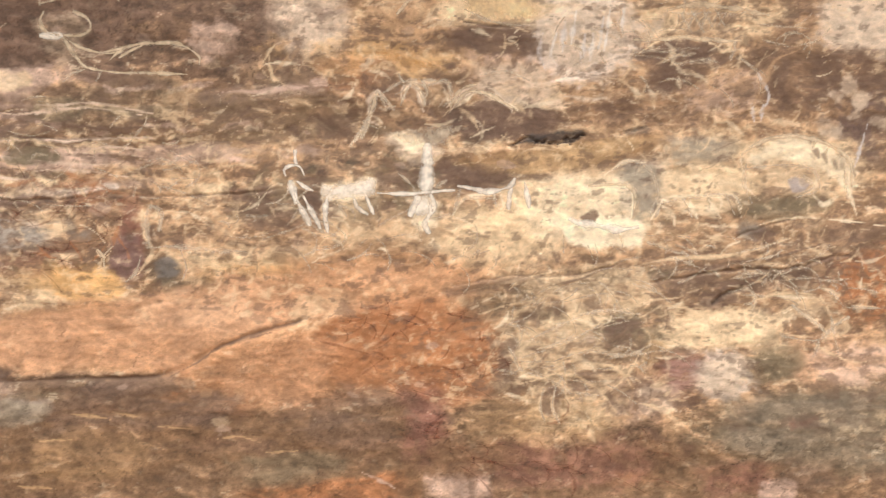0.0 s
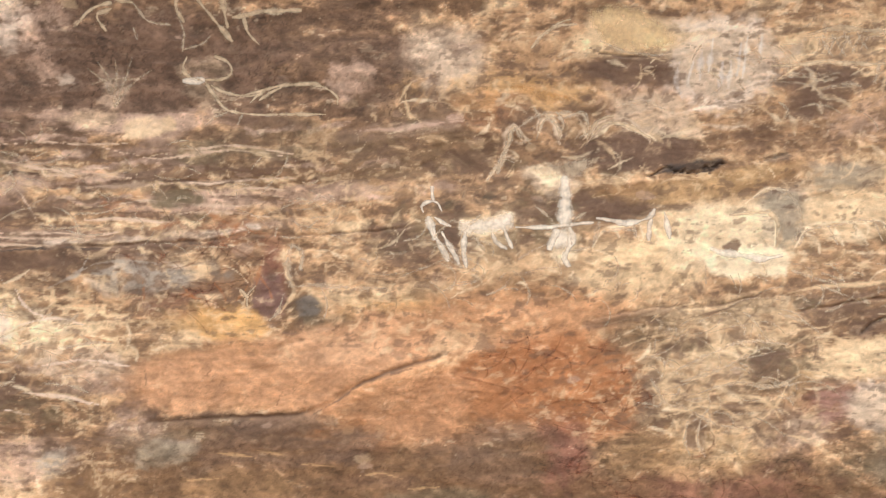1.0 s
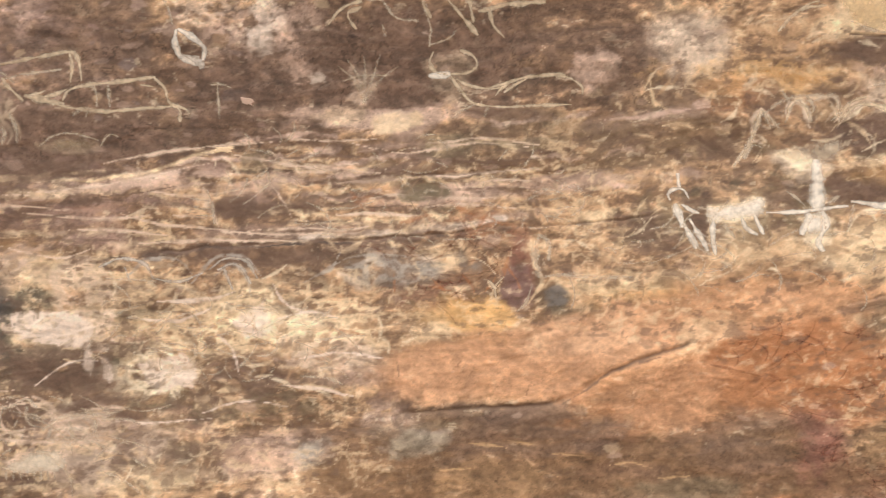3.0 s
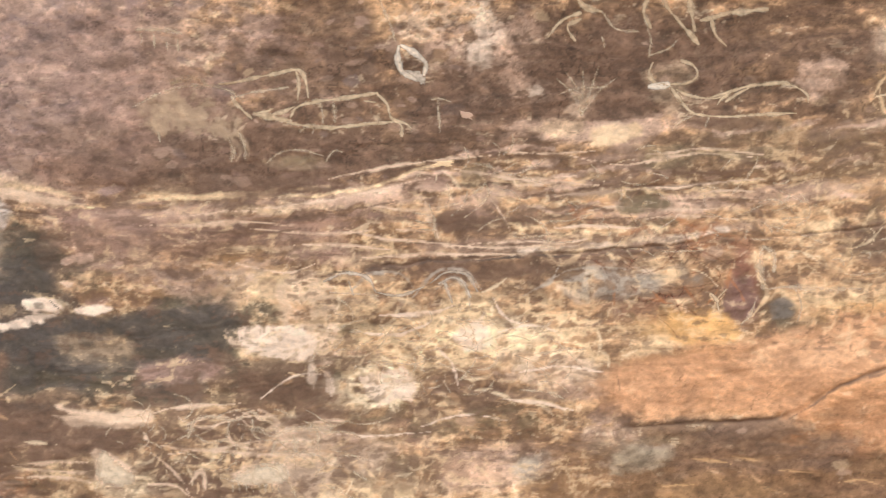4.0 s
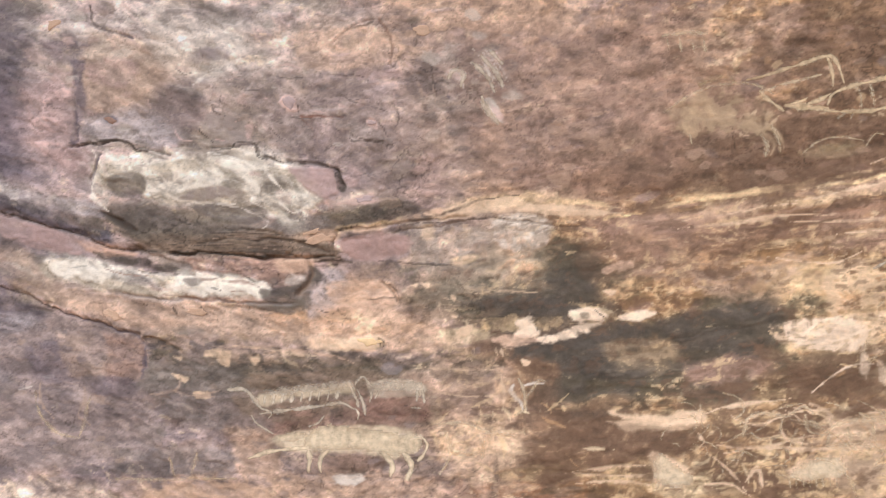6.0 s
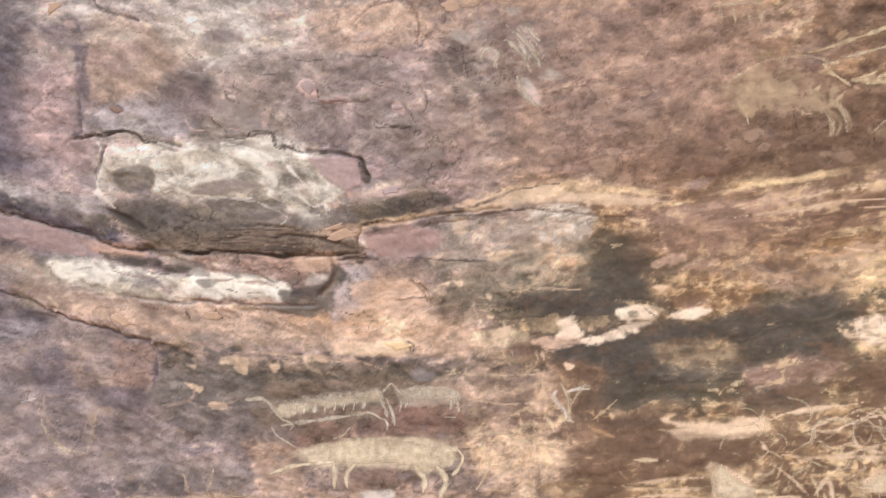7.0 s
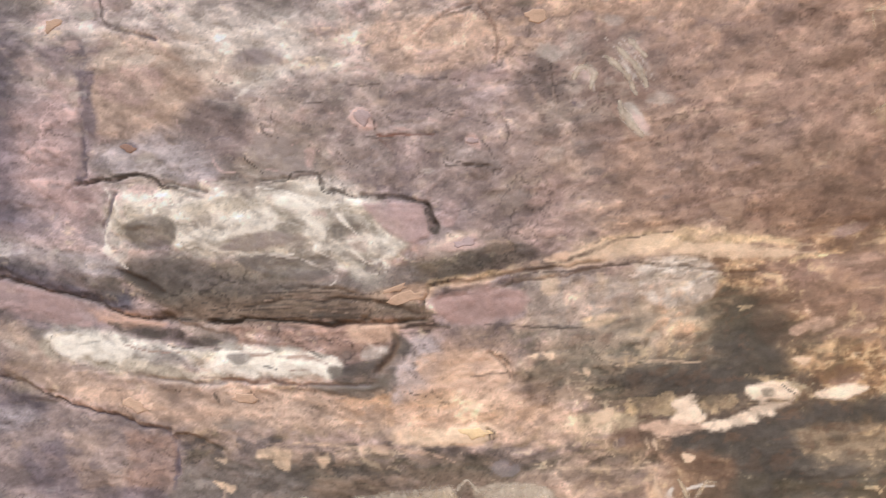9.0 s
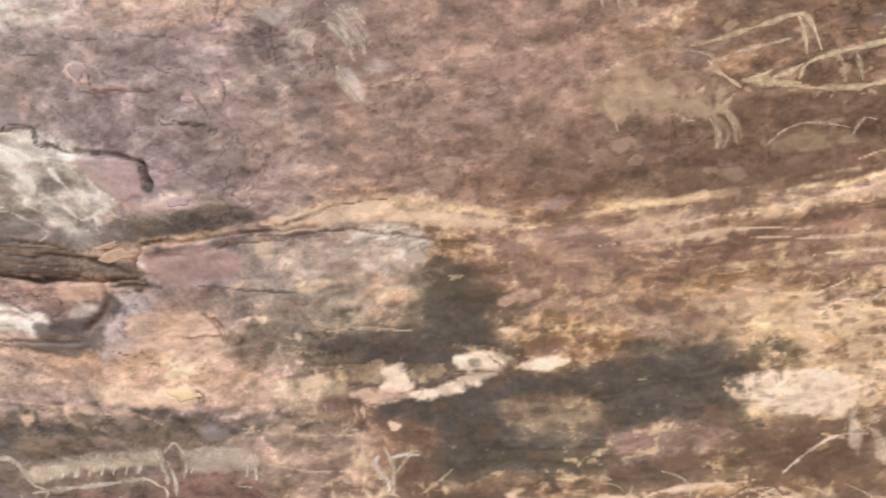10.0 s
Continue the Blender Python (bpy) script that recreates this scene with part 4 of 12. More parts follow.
stain(-0.922, 2.101, 0.057, 0.03, -3, "blush", 0.6, "vein", 0.4, 1.0, 1.5)
stain(-1.153, 2.098, 0.017, 0.02, -3, "blush", 0.7, "blot", 0.4, 0.8, 0.5)
stain(-1.062, 2.023, 0.035, 0.01, 10, "cream", 0.9, "blot", 0.3, 0.6, 0.3)
stain(-0.972, 1.927, 0.105, 0.04, -3, "moss", 0.9, "blot", 0.4, 0.9, 0.6)
stain(-0.826, 1.986, 0.056, 0.09, -3, "moss", 0.85, "blot", 0.5, 0.9, 0.6)
stain(-1.276, 2.15, 0.108, 0.018, 11, "moss", 0.8, "blot", 0.4, 0.8, 0.6)
stain(-2.136, 1.908, 0.113, 0.03, 10, "grey", 0.5, "vein", 0.5, 1.0, 1.2)
for k in range(9):
    z = 2.062 - 0.006 * k + 0.004 * math.sin(3.1 * k)
    streak([(-1.70 + 0.03 * (k % 3), z + 0.012), (-1.58, z - 0.004), (-1.46, z + 0.003 * (k % 2)), (-1.36 + 0.012 * (k % 4), z - 0.004)], 0.0028, "shadebrown", 0.75, 0.01, "bed")
for k in range(26):
    a, b = -1.75 + 0.045 * k + 0.02 * math.sin(5.3 * k), 1.905 + 0.028 * math.sin(2.7 * k)
    streak([(a, b + 0.012), (a + 0.008, b), (a + 0.004 + 0.01 * math.sin(k), b - 0.014)], 0.0024, "shadebrown", 0.5, 0.008, "blot")

stain(-1.831, 2.033, 0.057, 0.01, -7, "shadebrown", 0.8, "fine", 0.4, 1.6, 1)
stain(-1.888, 2.048, 0.038, 0.009, -7, "shadebrown", 0.7, "fine", 0.4, 1.6, 1)
stain(-1.756, 2.013, 0.027, 0.007, -3, "shadebrown", 0.8, "fine", 0.4, 1.6, 1)
stain(-1.695, 1.993, 0.021, 0.006, -3, "olive", 0.7, "fine", 0.4, 1.6, 1)
stain(-1.768, 1.981, 0.025, 0.01, -3, "slate", 0.7, "fine", 0.4, 1.6, 1)
stain(-2.035, 2.047, 0.019, 0.008, -3, "shadebrown", 0.6, "fine", 0.4, 1.6, 1)
stain(-1.589, 2.028, 0.146, 0.012, -5, "russet", 0.7, "bed", 0.4, 1.2, 1)
stain(-1.462, 2.022, 0.044, 0.02, -3, "peach", 0.6, "vein", 0.4, 1.2, 1)
stain(-1.492, 1.955, 0.044, 0.014, 3, "plum", 0.8, "blot", 0.4, 1.2, 0.6)
stain(-1.49, 1.921, 0.098, 0.014, 1, "slate", 0.6, "blot", 0.5, 1.0, 0.6)
stain(-1.838, 2.119, 0.038, 0.009, -28, "shadebrown", 0.75, "blot", 0.3, 0.8, 0.4)
stain(-2.013, 2.326, 0.102, 0.11, -2, "pink", 0.4, "blot", 0.6, 0.8, 0.6)
stain(-2.162, 2.122, 0.037, 0.04, -3, "lime", 0.4, "vein", 0.4, 1.2, 2)

# paler brow and darker middle
stain(-0.955, 2.554, 0.347, 0.103, 5, "pink", 0.5, "vein", 0.6, 1.2, 1.5)
stain(-0.494, 2.494, 0.185, 0.07, 6, "sand", 0.5, "vein", 0.5, 1.4, 2)
stain(0.197, 2.545, 0.133, 0.079, 5, "sand", 0.5, "fine", 0.5, 1.6, 2)
stain(-1.365, 2.45, 0.542, 0.159, -1, "pink", 0.35, "vein", 0.6, 1.2, 1.5)
stain(-1.234, 2.198, 0.213, 0.06, -3, "pink", 0.35, "vein", 0.6, 1.2, 1.5)
stain(-1.611, 2.116, 0.194, 0.061, -3, "grey", 0.25, "blot", 0.6, 1.2, 1.5)
stain(0.453, 2.077, 0.31, 0.08, 9, "umber", 0.5, "bed", 0.6, 1.2, 2.2)
stain(0.856, 2.354, 0.401, 0.053, 9, "umber", 0.4, "bed", 0.6, 1.2, 2.2)
stain(1.402, 1.624, 0.246, 0.082, 5, "umber", 0.5, "bed", 0.6, 1.2, 1.5)
stain(0.368, 2.076, 0.316, 0.053, 8, "umber", 0.5, "bed", 0.6, 1.2, 2.2)

# dark gaps and red smears low on the painted beds
stain(1.914, 1.893, 0.246, 0.165, 6, "umber", 0.6, "tangle", 0.5, 1.2, 2.6)
stain(1.934, 1.964, 0.273, 0.11, 12, "olive", 0.6, "bed", 0.5, 1.2, 2.6)
stain(2.298, 2.124, 0.4, 0.068, 14, "umber", 0.5, "tangle", 0.5, 1.2, 2.6)
stain(1.459, 1.601, 0.355, 0.068, 5, "maroon", 0.5, "vein", 0.6, 1.2, 1.5)
stain(1.426, 1.667, 0.273, 0.055, 5, "umber", 0.5, "bed", 0.6, 1.2, 1.5)
stain(1.518, 1.88, 0.163, 0.068, 5, "rust", 0.5, "tangle", 0.5, 1.2, 1.5)
stain(1.577, 1.686, 0.055, 0.097, 6, "maroon", 0.7, "blot", 0.5, 1.2, 0.8)
stain(1.444, 1.638, 0.165, 0.033, 6, "slate", 0.6, "bed", 0.5, 1.2, 1.2)
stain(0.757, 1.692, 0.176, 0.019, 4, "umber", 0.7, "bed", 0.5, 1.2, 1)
stain(-0.232, 1.63, 0.297, 0.027, 5, "umber", 0.5, "tangle", 0.5, 1.2, 2.6)
stain(-0.291, 1.512, 0.295, 0.04, 5, "umber", 0.45, "tangle", 0.5, 1.2, 2.6)
stain(-0.362, 1.556, 0.292, 0.094, 2, "umber", 0.5, "tangle", 0.5, 1.2, 2.6)

# pale lips of the ledges, the light they catch from above painted on
streak(((-1.349, 2.091), (-1.24, 2.116), (-1.141, 2.135), (-1.052, 2.163), (-0.946, 2.177), (-0.833, 2.16), (-0.723, 2.139)), 0.007, "cream", 0.9)
streak(((-1.092, 2.15), (-0.994, 2.167), (-0.9, 2.154), (-0.834, 2.151)), 0.014, "cream", 0.7)
streak(((-0.729, 2.107), (-0.598, 2.134), (-0.482, 2.158), (-0.342, 2.171), (-0.217, 2.184), (-0.133, 2.198)), 0.0045, "cream", 0.95)
streak(((-0.503, 2.151), (-0.356, 2.163), (-0.23, 2.171), (-0.128, 2.182), (0.001, 2.222), (0.078, 2.255), (0.156, 2.284)), 0.0045, "cream", 0.95)
streak(((-0.502, 2.116), (-0.317, 2.138), (-0.127, 2.159), (0.028, 2.204)), 0.012, "sand", 0.7)
streak(((0.327, 2.078), (0.487, 2.11), (0.676, 2.132), (0.81, 2.158)), 0.008, "blush", 0.7)
stain(-0.924, 1.86, 0.04, 0.02, -2, "cream", 1.0, "blot", 0.1, 2.6, 0.6)
stain(-0.785, 1.887, 0.051, 0.02, -8, "cream", 1.0, "blot", 0.1, 2.6, 0.6)
stain(-0.666, 1.881, 0.029, 0.008, -1, "cream", 1.0, "blot", 0.1, 2.6, 0.6)

# scattered pale flecks of lime and dust over all of it
RAW = even(fbm(WX + 9, GS, 0.03, 0.017, 4, 81, gain=0.7))
FLECK = smooth(1.5, 2.1, RAW + 0.35 * N_CRUST)
COL += (0.28 * FLECK)[..., None] * (np.array(PIGMENT["bright"], np.float32) - COL)
SPOT = smooth(1.2, 2.3, -RAW - 0.4 * N_VEIN) * (1 - LEFT * 0.5)
COL += (0.25 * SPOT)[..., None] * (np.array(PIGMENT["umber"], np.float32) - COL)
TONE = 1 + 0.05 * N_FINE + 0.05 * N_BED + 0.07 * N_CRUST + 0.04 * N_VEIN2
DEPTH = np.clip(COL @ np.array((0.3, 0.6, 0.1), np.float32) / 0.3, 0.2, 3.0) ** 0.1
TONE = TONE + LEFT * (0.04 * N_CRUST + 0.03 * N_FINE) + 0.03 * N_CRUST * (1 - PAINTED)
COL *= (DEPTH * np.clip(TONE, 0.55, 1.5))[..., None]

# speckle of the weathered upper face, and crisp scabs at the left
stain(-0.82, 2.41, 0.545, 0.225, -2, "sand", 0.30, "fine", 0.6, 1.2, 2.6)
stain(-0.782, 2.396, 0.544, 0.225, -2, "umber", 0.24, "tangle", 0.6, 1.2, 2.6)
stain(-0.973, 2.481, 0.157, 0.079, 8, "mauve", 0.5, "vein", 0.5, 1.4, 2)
stain(-1.067, 2.431, 0.078, 0.053, -1, "blush", 0.30, "tangle", 0.5, 1.6, 2.6)
stain(-1.023, 2.446, 0.077, 0.068, 27, "lime", 0.27, "tangle", 0.5, 1.6, 2.6)
stain(-1.315, 2.404, 0.29, 0.12, -3, "plum", 0.30, "tangle", 0.6, 1.4, 2.6)
stain(-1.509, 2.414, 0.251, 0.12, -3, "blush", 0.24, "fine", 0.6, 1.4, 2.6)
stain(-1.676, 2.482, 0.191, 0.06, -3, "lime", 0.4, "vein", 0.6, 1.4, 2.2)
stain(-1.098, 2.06, 0.174, 0.06, 1, "blush", 0.24, "fine", 0.6, 1.4, 2.6)
stain(-1.077, 1.948, 0.193, 0.081, -7, "sand", 0.30, "fine", 0.6, 1.6, 2.6)
stain(-1.558, 1.806, 0.294, 0.041, -6, "sand", 0.27, "fine", 0.6, 1.6, 2.6)
stain(-1.31, 1.826, 0.323, 0.018, -5, "cream", 0.36, "tangle", 0.4, 1.6, 2.4)
stain(-1.662, 2.21, 0.192, 0.051, -11, "lime", 0.5, "vein", 0.5, 1.2, 2)
stain(-1.633, 1.974, 0.117, 0.014, -6, "bright", 0.6, "vein", 0.4, 1.4, 1.6)
stain(1.197, 1.728, 0.288, 0.08, 17, "rust", 0.35, "vein", 0.5, 1.2, 1.5)
def scabs(count, xa, xb, za, zb, colours, seed, size):
    rnd = random.Random(seed)
    for _ in range(count):
        r = size * rnd.uniform(0.35, 1.4)
        stain(rnd.uniform(xa, xb), rnd.uniform(za, zb), r, r * rnd.uniform(0.3, 0.8), rnd.uniform(-20, 25), rnd.choice(colours), rnd.uniform(0.2, 0.55), "blot", 0.2, 2.8, 0.8)


scabs(70, -2.4, -1.0, 1.55, 2.65, ("pink", "sand", "plum", "grey", "umber", "blush"), 15, 0.026)
scabs(60, -1.3, -0.1, 1.45, 2.6, ("sand", "umber", "russet"), 16, 0.02)
scabs(80, -0.2, 2.6, 1.5, 2.6, ("cream", "umber", "tan", "olive"), 17, 0.018)

# smooth planes of the left blocks
stain(-1.994, 2.325, 0.085, 0.119, 6, "pink", 0.55, "blot", 0.35, 1.4, 0.3)
stain(-2.123, 2.33, 0.082, 0.149, -2, "plum", 0.5, "blot", 0.5, 1.2, 0.3)
stain(-1.791, 2.477, 0.116, 0.068, 18, "sand", 0.45, "blot", 0.3, 1.6, 0.4)
stain(-1.684, 2.393, 0.058, 0.06, -3, "plum", 0.5, "blot", 0.4, 1.2, 0.4)
stain(-1.805, 2.333, 0.095, 0.04, -2, "grey", 0.5, "blot", 0.4, 1.4, 0.4)
stain(-1.573, 2.337, 0.068, 0.036, -3, "grey", 0.5, "blot", 0.3, 1.6, 0.4)
stain(-1.97, 2.087, 0.159, 0.022, -22, "pink", 0.5, "blot", 0.4, 1.2, 0.4)
stain(-1.649, 1.893, 0.253, 0.031, -6, "sand", 0.5, "blot", 0.4, 1.4, 0.5)
stain(-1.357, 1.864, 0.147, 0.035, -6, "peach", 0.5, "blot", 0.3, 1.6, 0.5)
stain(-2.044, 1.79, 0.207, 0.093, -14, "plum", 0.45, "blot", 0.5, 1.2, 0.4)
stain(-1.264, 2.053, 0.073, 0.028, 3, "pink", 0.7, "blot", 0.25, 1.0, 0.3)
stain(-1.41, 2.314, 0.049, 0.026, -3, "plum", 0.5, "blot", 0.3, 1.6, 0.5)
stain(-1.369, 2.214, 0.041, 0.026, -3, "pink", 0.7, "blot", 0.25, 1.0, 0.3)
stain(-1.766, 2.119, 0.096, 0.039, -11, "slate", 0.6, "blot", 0.3, 1.0, 0.3)
stain(-1.816, 2.212, 0.04, 0.028, -3, "mauve", 0.8, "blot", 0.2, 1.0, 0.3)

# hairline cracks, the shade inside them painted as thin dark lines
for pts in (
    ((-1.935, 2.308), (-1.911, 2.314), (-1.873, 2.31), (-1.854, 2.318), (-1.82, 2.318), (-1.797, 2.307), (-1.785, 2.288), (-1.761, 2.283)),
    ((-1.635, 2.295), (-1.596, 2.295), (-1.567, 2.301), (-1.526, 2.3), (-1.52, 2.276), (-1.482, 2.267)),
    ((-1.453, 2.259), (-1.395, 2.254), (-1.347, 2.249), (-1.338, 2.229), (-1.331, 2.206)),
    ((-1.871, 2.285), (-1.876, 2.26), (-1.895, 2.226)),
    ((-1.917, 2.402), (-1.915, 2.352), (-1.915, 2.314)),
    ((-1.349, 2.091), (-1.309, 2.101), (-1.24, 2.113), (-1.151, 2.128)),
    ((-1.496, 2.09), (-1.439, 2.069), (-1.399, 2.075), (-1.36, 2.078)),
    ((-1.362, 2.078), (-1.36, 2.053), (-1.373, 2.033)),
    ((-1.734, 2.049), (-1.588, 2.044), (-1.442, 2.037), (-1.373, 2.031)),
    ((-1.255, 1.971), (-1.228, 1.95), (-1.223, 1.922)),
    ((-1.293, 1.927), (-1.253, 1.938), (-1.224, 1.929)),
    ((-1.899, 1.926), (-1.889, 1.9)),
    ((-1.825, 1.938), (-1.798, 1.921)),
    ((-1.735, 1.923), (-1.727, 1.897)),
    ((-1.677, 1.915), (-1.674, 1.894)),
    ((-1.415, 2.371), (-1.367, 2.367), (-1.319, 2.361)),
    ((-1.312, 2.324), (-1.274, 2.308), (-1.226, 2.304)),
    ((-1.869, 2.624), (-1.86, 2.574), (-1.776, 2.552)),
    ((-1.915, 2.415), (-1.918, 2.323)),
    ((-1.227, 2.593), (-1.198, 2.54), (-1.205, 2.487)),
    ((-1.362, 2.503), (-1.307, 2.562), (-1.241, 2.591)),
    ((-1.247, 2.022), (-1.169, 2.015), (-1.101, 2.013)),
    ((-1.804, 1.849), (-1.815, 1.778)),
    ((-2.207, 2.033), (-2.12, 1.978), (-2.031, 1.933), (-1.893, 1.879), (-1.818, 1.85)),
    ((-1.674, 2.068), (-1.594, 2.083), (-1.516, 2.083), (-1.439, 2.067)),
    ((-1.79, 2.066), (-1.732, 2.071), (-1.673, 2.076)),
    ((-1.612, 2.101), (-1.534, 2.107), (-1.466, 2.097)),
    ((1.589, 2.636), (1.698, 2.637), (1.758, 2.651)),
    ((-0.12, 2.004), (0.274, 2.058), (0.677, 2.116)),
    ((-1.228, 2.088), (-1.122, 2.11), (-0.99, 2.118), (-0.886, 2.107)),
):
    streak(pts, 0.0027, "shadebrown", 0.75, 0.014, "blot")

stain(1.236, 1.601, 0.353, 0.096, 4, "brown", 0.5, "bed", 0.6, 1.2, 1.5)
stain(1.265, 1.575, 0.299, 0.069, 4, "umber", 0.35, "vein", 0.6, 1.2, 2)
stain(-0.357, 1.569, 0.295, 0.148, 3, "umber", 0.45, "tangle", 0.6, 1.2, 2.6)
stain(-0.996, 1.966, 0.147, 0.06, -1, "grey", 0.4, "vein", 0.6, 1.2, 2)

# russet and umber fields of the upper face
patch(((-1.185, 2.495), (-0.917, 2.505), (-0.938, 2.242), (-1.182, 2.186)), "fawn", 0.5, 0.03375, 0.01296, "vein", 0.5)
patch(((-1.186, 2.661), (-0.771, 2.699), (-0.755, 2.57), (-0.856, 2.536), (-1.016, 2.536), (-1.185, 2.495)), "sand", 0.7, 0.027, 0.01296, "vein", 0.8)
patch(((-1.161, 2.497), (-1.065, 2.519), (-0.967, 2.501), (-0.941, 2.438), (-1.014, 2.393), (-1.088, 2.4), (-1.16, 2.407)), "umbermauve", 0.6, 0.02025, 0.01296, "vein", 0.6)
patch(((-0.917, 2.505), (-0.614, 2.555), (-0.585, 2.425), (-0.658, 2.261), (-0.888, 2.246), (-0.952, 2.372)), "fawn", 0.5, 0.03375, 0.01296, "vein", 0.7)
patch(((-0.729, 2.533), (-0.589, 2.583), (-0.586, 2.451), (-0.647, 2.328), (-0.725, 2.336), (-0.74, 2.44)), "russet", 0.4, 0.02025, 0.0108, "blot", 0.7)
patch(((-0.589, 2.583), (-0.329, 2.626), (-0.249, 2.578), (-0.379, 2.517), (-0.562, 2.519)), "sand", 0.45, 0.0162, 0.0108, "vein", 0.8)
patch(((-0.594, 2.285), (-0.425, 2.309), (-0.211, 2.247), (-0.13, 2.225), (-0.235, 2.179), (-0.5, 2.169), (-0.657, 2.194), (-0.76, 2.201)), "umber", 0.85, 0.0162, 0.00864, "blot", 0.4)
patch(((-0.925, 2.243), (-0.787, 2.266), (-0.76, 2.201), (-0.887, 2.186)), "russet", 0.5, 0.0162, 0.00864, "blot", 0.4)
patch(((-0.25, 2.605), (-0.146, 2.677), (-0.052, 2.616), (-0.06, 2.496), (-0.138, 2.438), (-0.243, 2.419), (-0.376, 2.438), (-0.274, 2.537)), "umber", 0.8, 0.0162, 0.0108, "blot", 0.4)
patch(((-0.321, 2.361), (-0.186, 2.302), (-0.04, 2.31), (0.027, 2.3), (-0.025, 2.257), (-0.157, 2.221), (-0.317, 2.241)), "umber", 0.85, 0.0108, 0.00864, "blot", 0.4)
patch(((-0.763, 2.353), (-0.7, 2.364), (-0.705, 2.308), (-0.762, 2.296)), "mauve", 0.4, 0.0081, 0.00864, "blot", 0.4)
patch(((0.099, 2.504), (0.283, 2.525), (0.299, 2.446), (0.236, 2.377), (0.131, 2.359), (0.024, 2.367), (0.101, 2.437)), "umber", 0.8, 0.0162, 0.0108, "blot", 0.4)
patch(((0.281, 2.578), (0.593, 2.576), (0.6, 2.416), (0.354, 2.404), (0.311, 2.487)), "umber", 0.9, 0.0135, 0.00864, "blot", 0.2)
patch(((0.474, 2.638), (0.59, 2.642), (0.671, 2.553), (0.61, 2.498), (0.493, 2.507)), "umber", 0.85, 0.0135, 0.00864, "blot", 0.4)
patch(((0.632, 2.565), (0.76, 2.555), (0.738, 2.489), (0.674, 2.487), (0.621, 2.525)), "umber", 0.85, 0.0108, 0.00864, "blot", 0.4)
patch(((0.171, 2.679), (0.223, 2.695), (0.265, 2.63), (0.254, 2.584), (0.201, 2.581)), "blush", 0.5, 0.0135, 0.0108, "fine", 0.9)
patch(((0.426, 2.485), (0.47, 2.506), (0.473, 2.434), (0.437, 2.415)), "buff", 0.45, 0.0108, 0.00864, "fine", 0.5)
patch(((0.315, 2.391), (0.472, 2.401), (0.594, 2.405), (0.59, 2.35), (0.474, 2.353), (0.33, 2.344), (0.199, 2.317)), "sand", 0.6, 0.0081, 0.00864, "bed", 0.7)
patch(((0.001, 2.618), (0.092, 2.676), (0.147, 2.625), (0.096, 2.57), (0.017, 2.566)), "buff", 0.5, 0.0135, 0.0108, "tangle", 0.9)

# streaked middle beds
patch(((-0.239, 2.299), (0.025, 2.34), (0.21, 2.376), (0.159, 2.32), (0.028, 2.273), (-0.104, 2.233), (-0.21, 2.221)), "umber", 0.75, 0.0135, 0.00864, "blot", 0.4)
patch(((0.188, 2.268), (0.24, 2.284), (0.242, 2.231), (0.189, 2.228)), "olive", 0.7, 0.0108, 0.00864, "blot", 0.4)
patch(((0.011, 2.028), (0.17, 2.046), (0.329, 2.048), (0.498, 2.083), (0.626, 2.116), (0.627, 2.095), (0.434, 2.051), (0.238, 2), (0.118, 2.007)), "umber", 0.85, 0.0081, 0.00648, "blot", 0.4)
patch(((-0.576, 2.079), (-0.417, 2.068), (-0.311, 2.067), (-0.389, 2.022), (-0.548, 2.04)), "umber", 0.6, 0.0135, 0.00864, "bed", 0.7)
patch(((-0.231, 2.058), (-0.017, 2.056), (-0.043, 2.028), (-0.203, 2.019)), "russet", 0.5, 0.0108, 0.00864, "blot", 0.4)
patch(((-0.173, 1.94), (0.04, 1.952), (0.175, 1.932), (-0.011, 1.895), (-0.145, 1.901)), "umber", 0.5, 0.0135, 0.0108, "bed", 0.8)
patch(((0.435, 2.04), (0.616, 2.056), (0.644, 1.998), (0.464, 1.975)), "paleash", 0.5, 0.0135, 0.0108, "vein", 0.8)
patch(((0.82, 2.034), (0.87, 2.049), (0.886, 1.959), (0.837, 1.943)), "maroonbrown", 0.8, 0.0081, 0.00648, "blot", 0.4)
patch(((0.679, 1.94), (0.824, 1.955), (0.841, 1.901), (0.7, 1.879)), "yellow", 0.85, 0.0081, 0.00864, "vein", 0.4)

# cream overpainting and dark gaps under the beds
patch(((0.128, 1.765), (0.287, 1.79), (0.316, 1.725), (0.198, 1.674), (0.078, 1.683)), "umber", 0.75, 0.0135, 0.0108, "vein", 0.7)
patch(((-0.341, 1.766), (-0.222, 1.802), (-0.1, 1.768), (-0.122, 1.656), (-0.231, 1.677)), "umber", 0.7, 0.0135, 0.0108, "vein", 0.7)
patch(((-0.102, 1.836), (-0.008, 1.827), (0.021, 1.775), (-0.086, 1.755)), "umber", 0.55, 0.0108, 0.0108, "vein", 0.7)
patch(((0.285, 1.844), (0.482, 1.842), (0.497, 1.79), (0.34, 1.78)), "buff", 0.6, 0.0108, 0.0108, "tangle", 0.8)
patch(((-0.255, 1.976), (-0.149, 1.995), (-0.091, 1.89), (-0.224, 1.856)), "buff", 0.6, 0.0135, 0.0108, "tangle", 0.8)
patch(((-0.955, 1.57), (-0.809, 1.61), (-0.704, 1.574), (-0.613, 1.592), (-0.559, 1.551), (-0.742, 1.518), (-0.869, 1.472), (-0.946, 1.496)), "shadebrown", 0.45, 0.0108, 0.00864, "blot", 0.4)
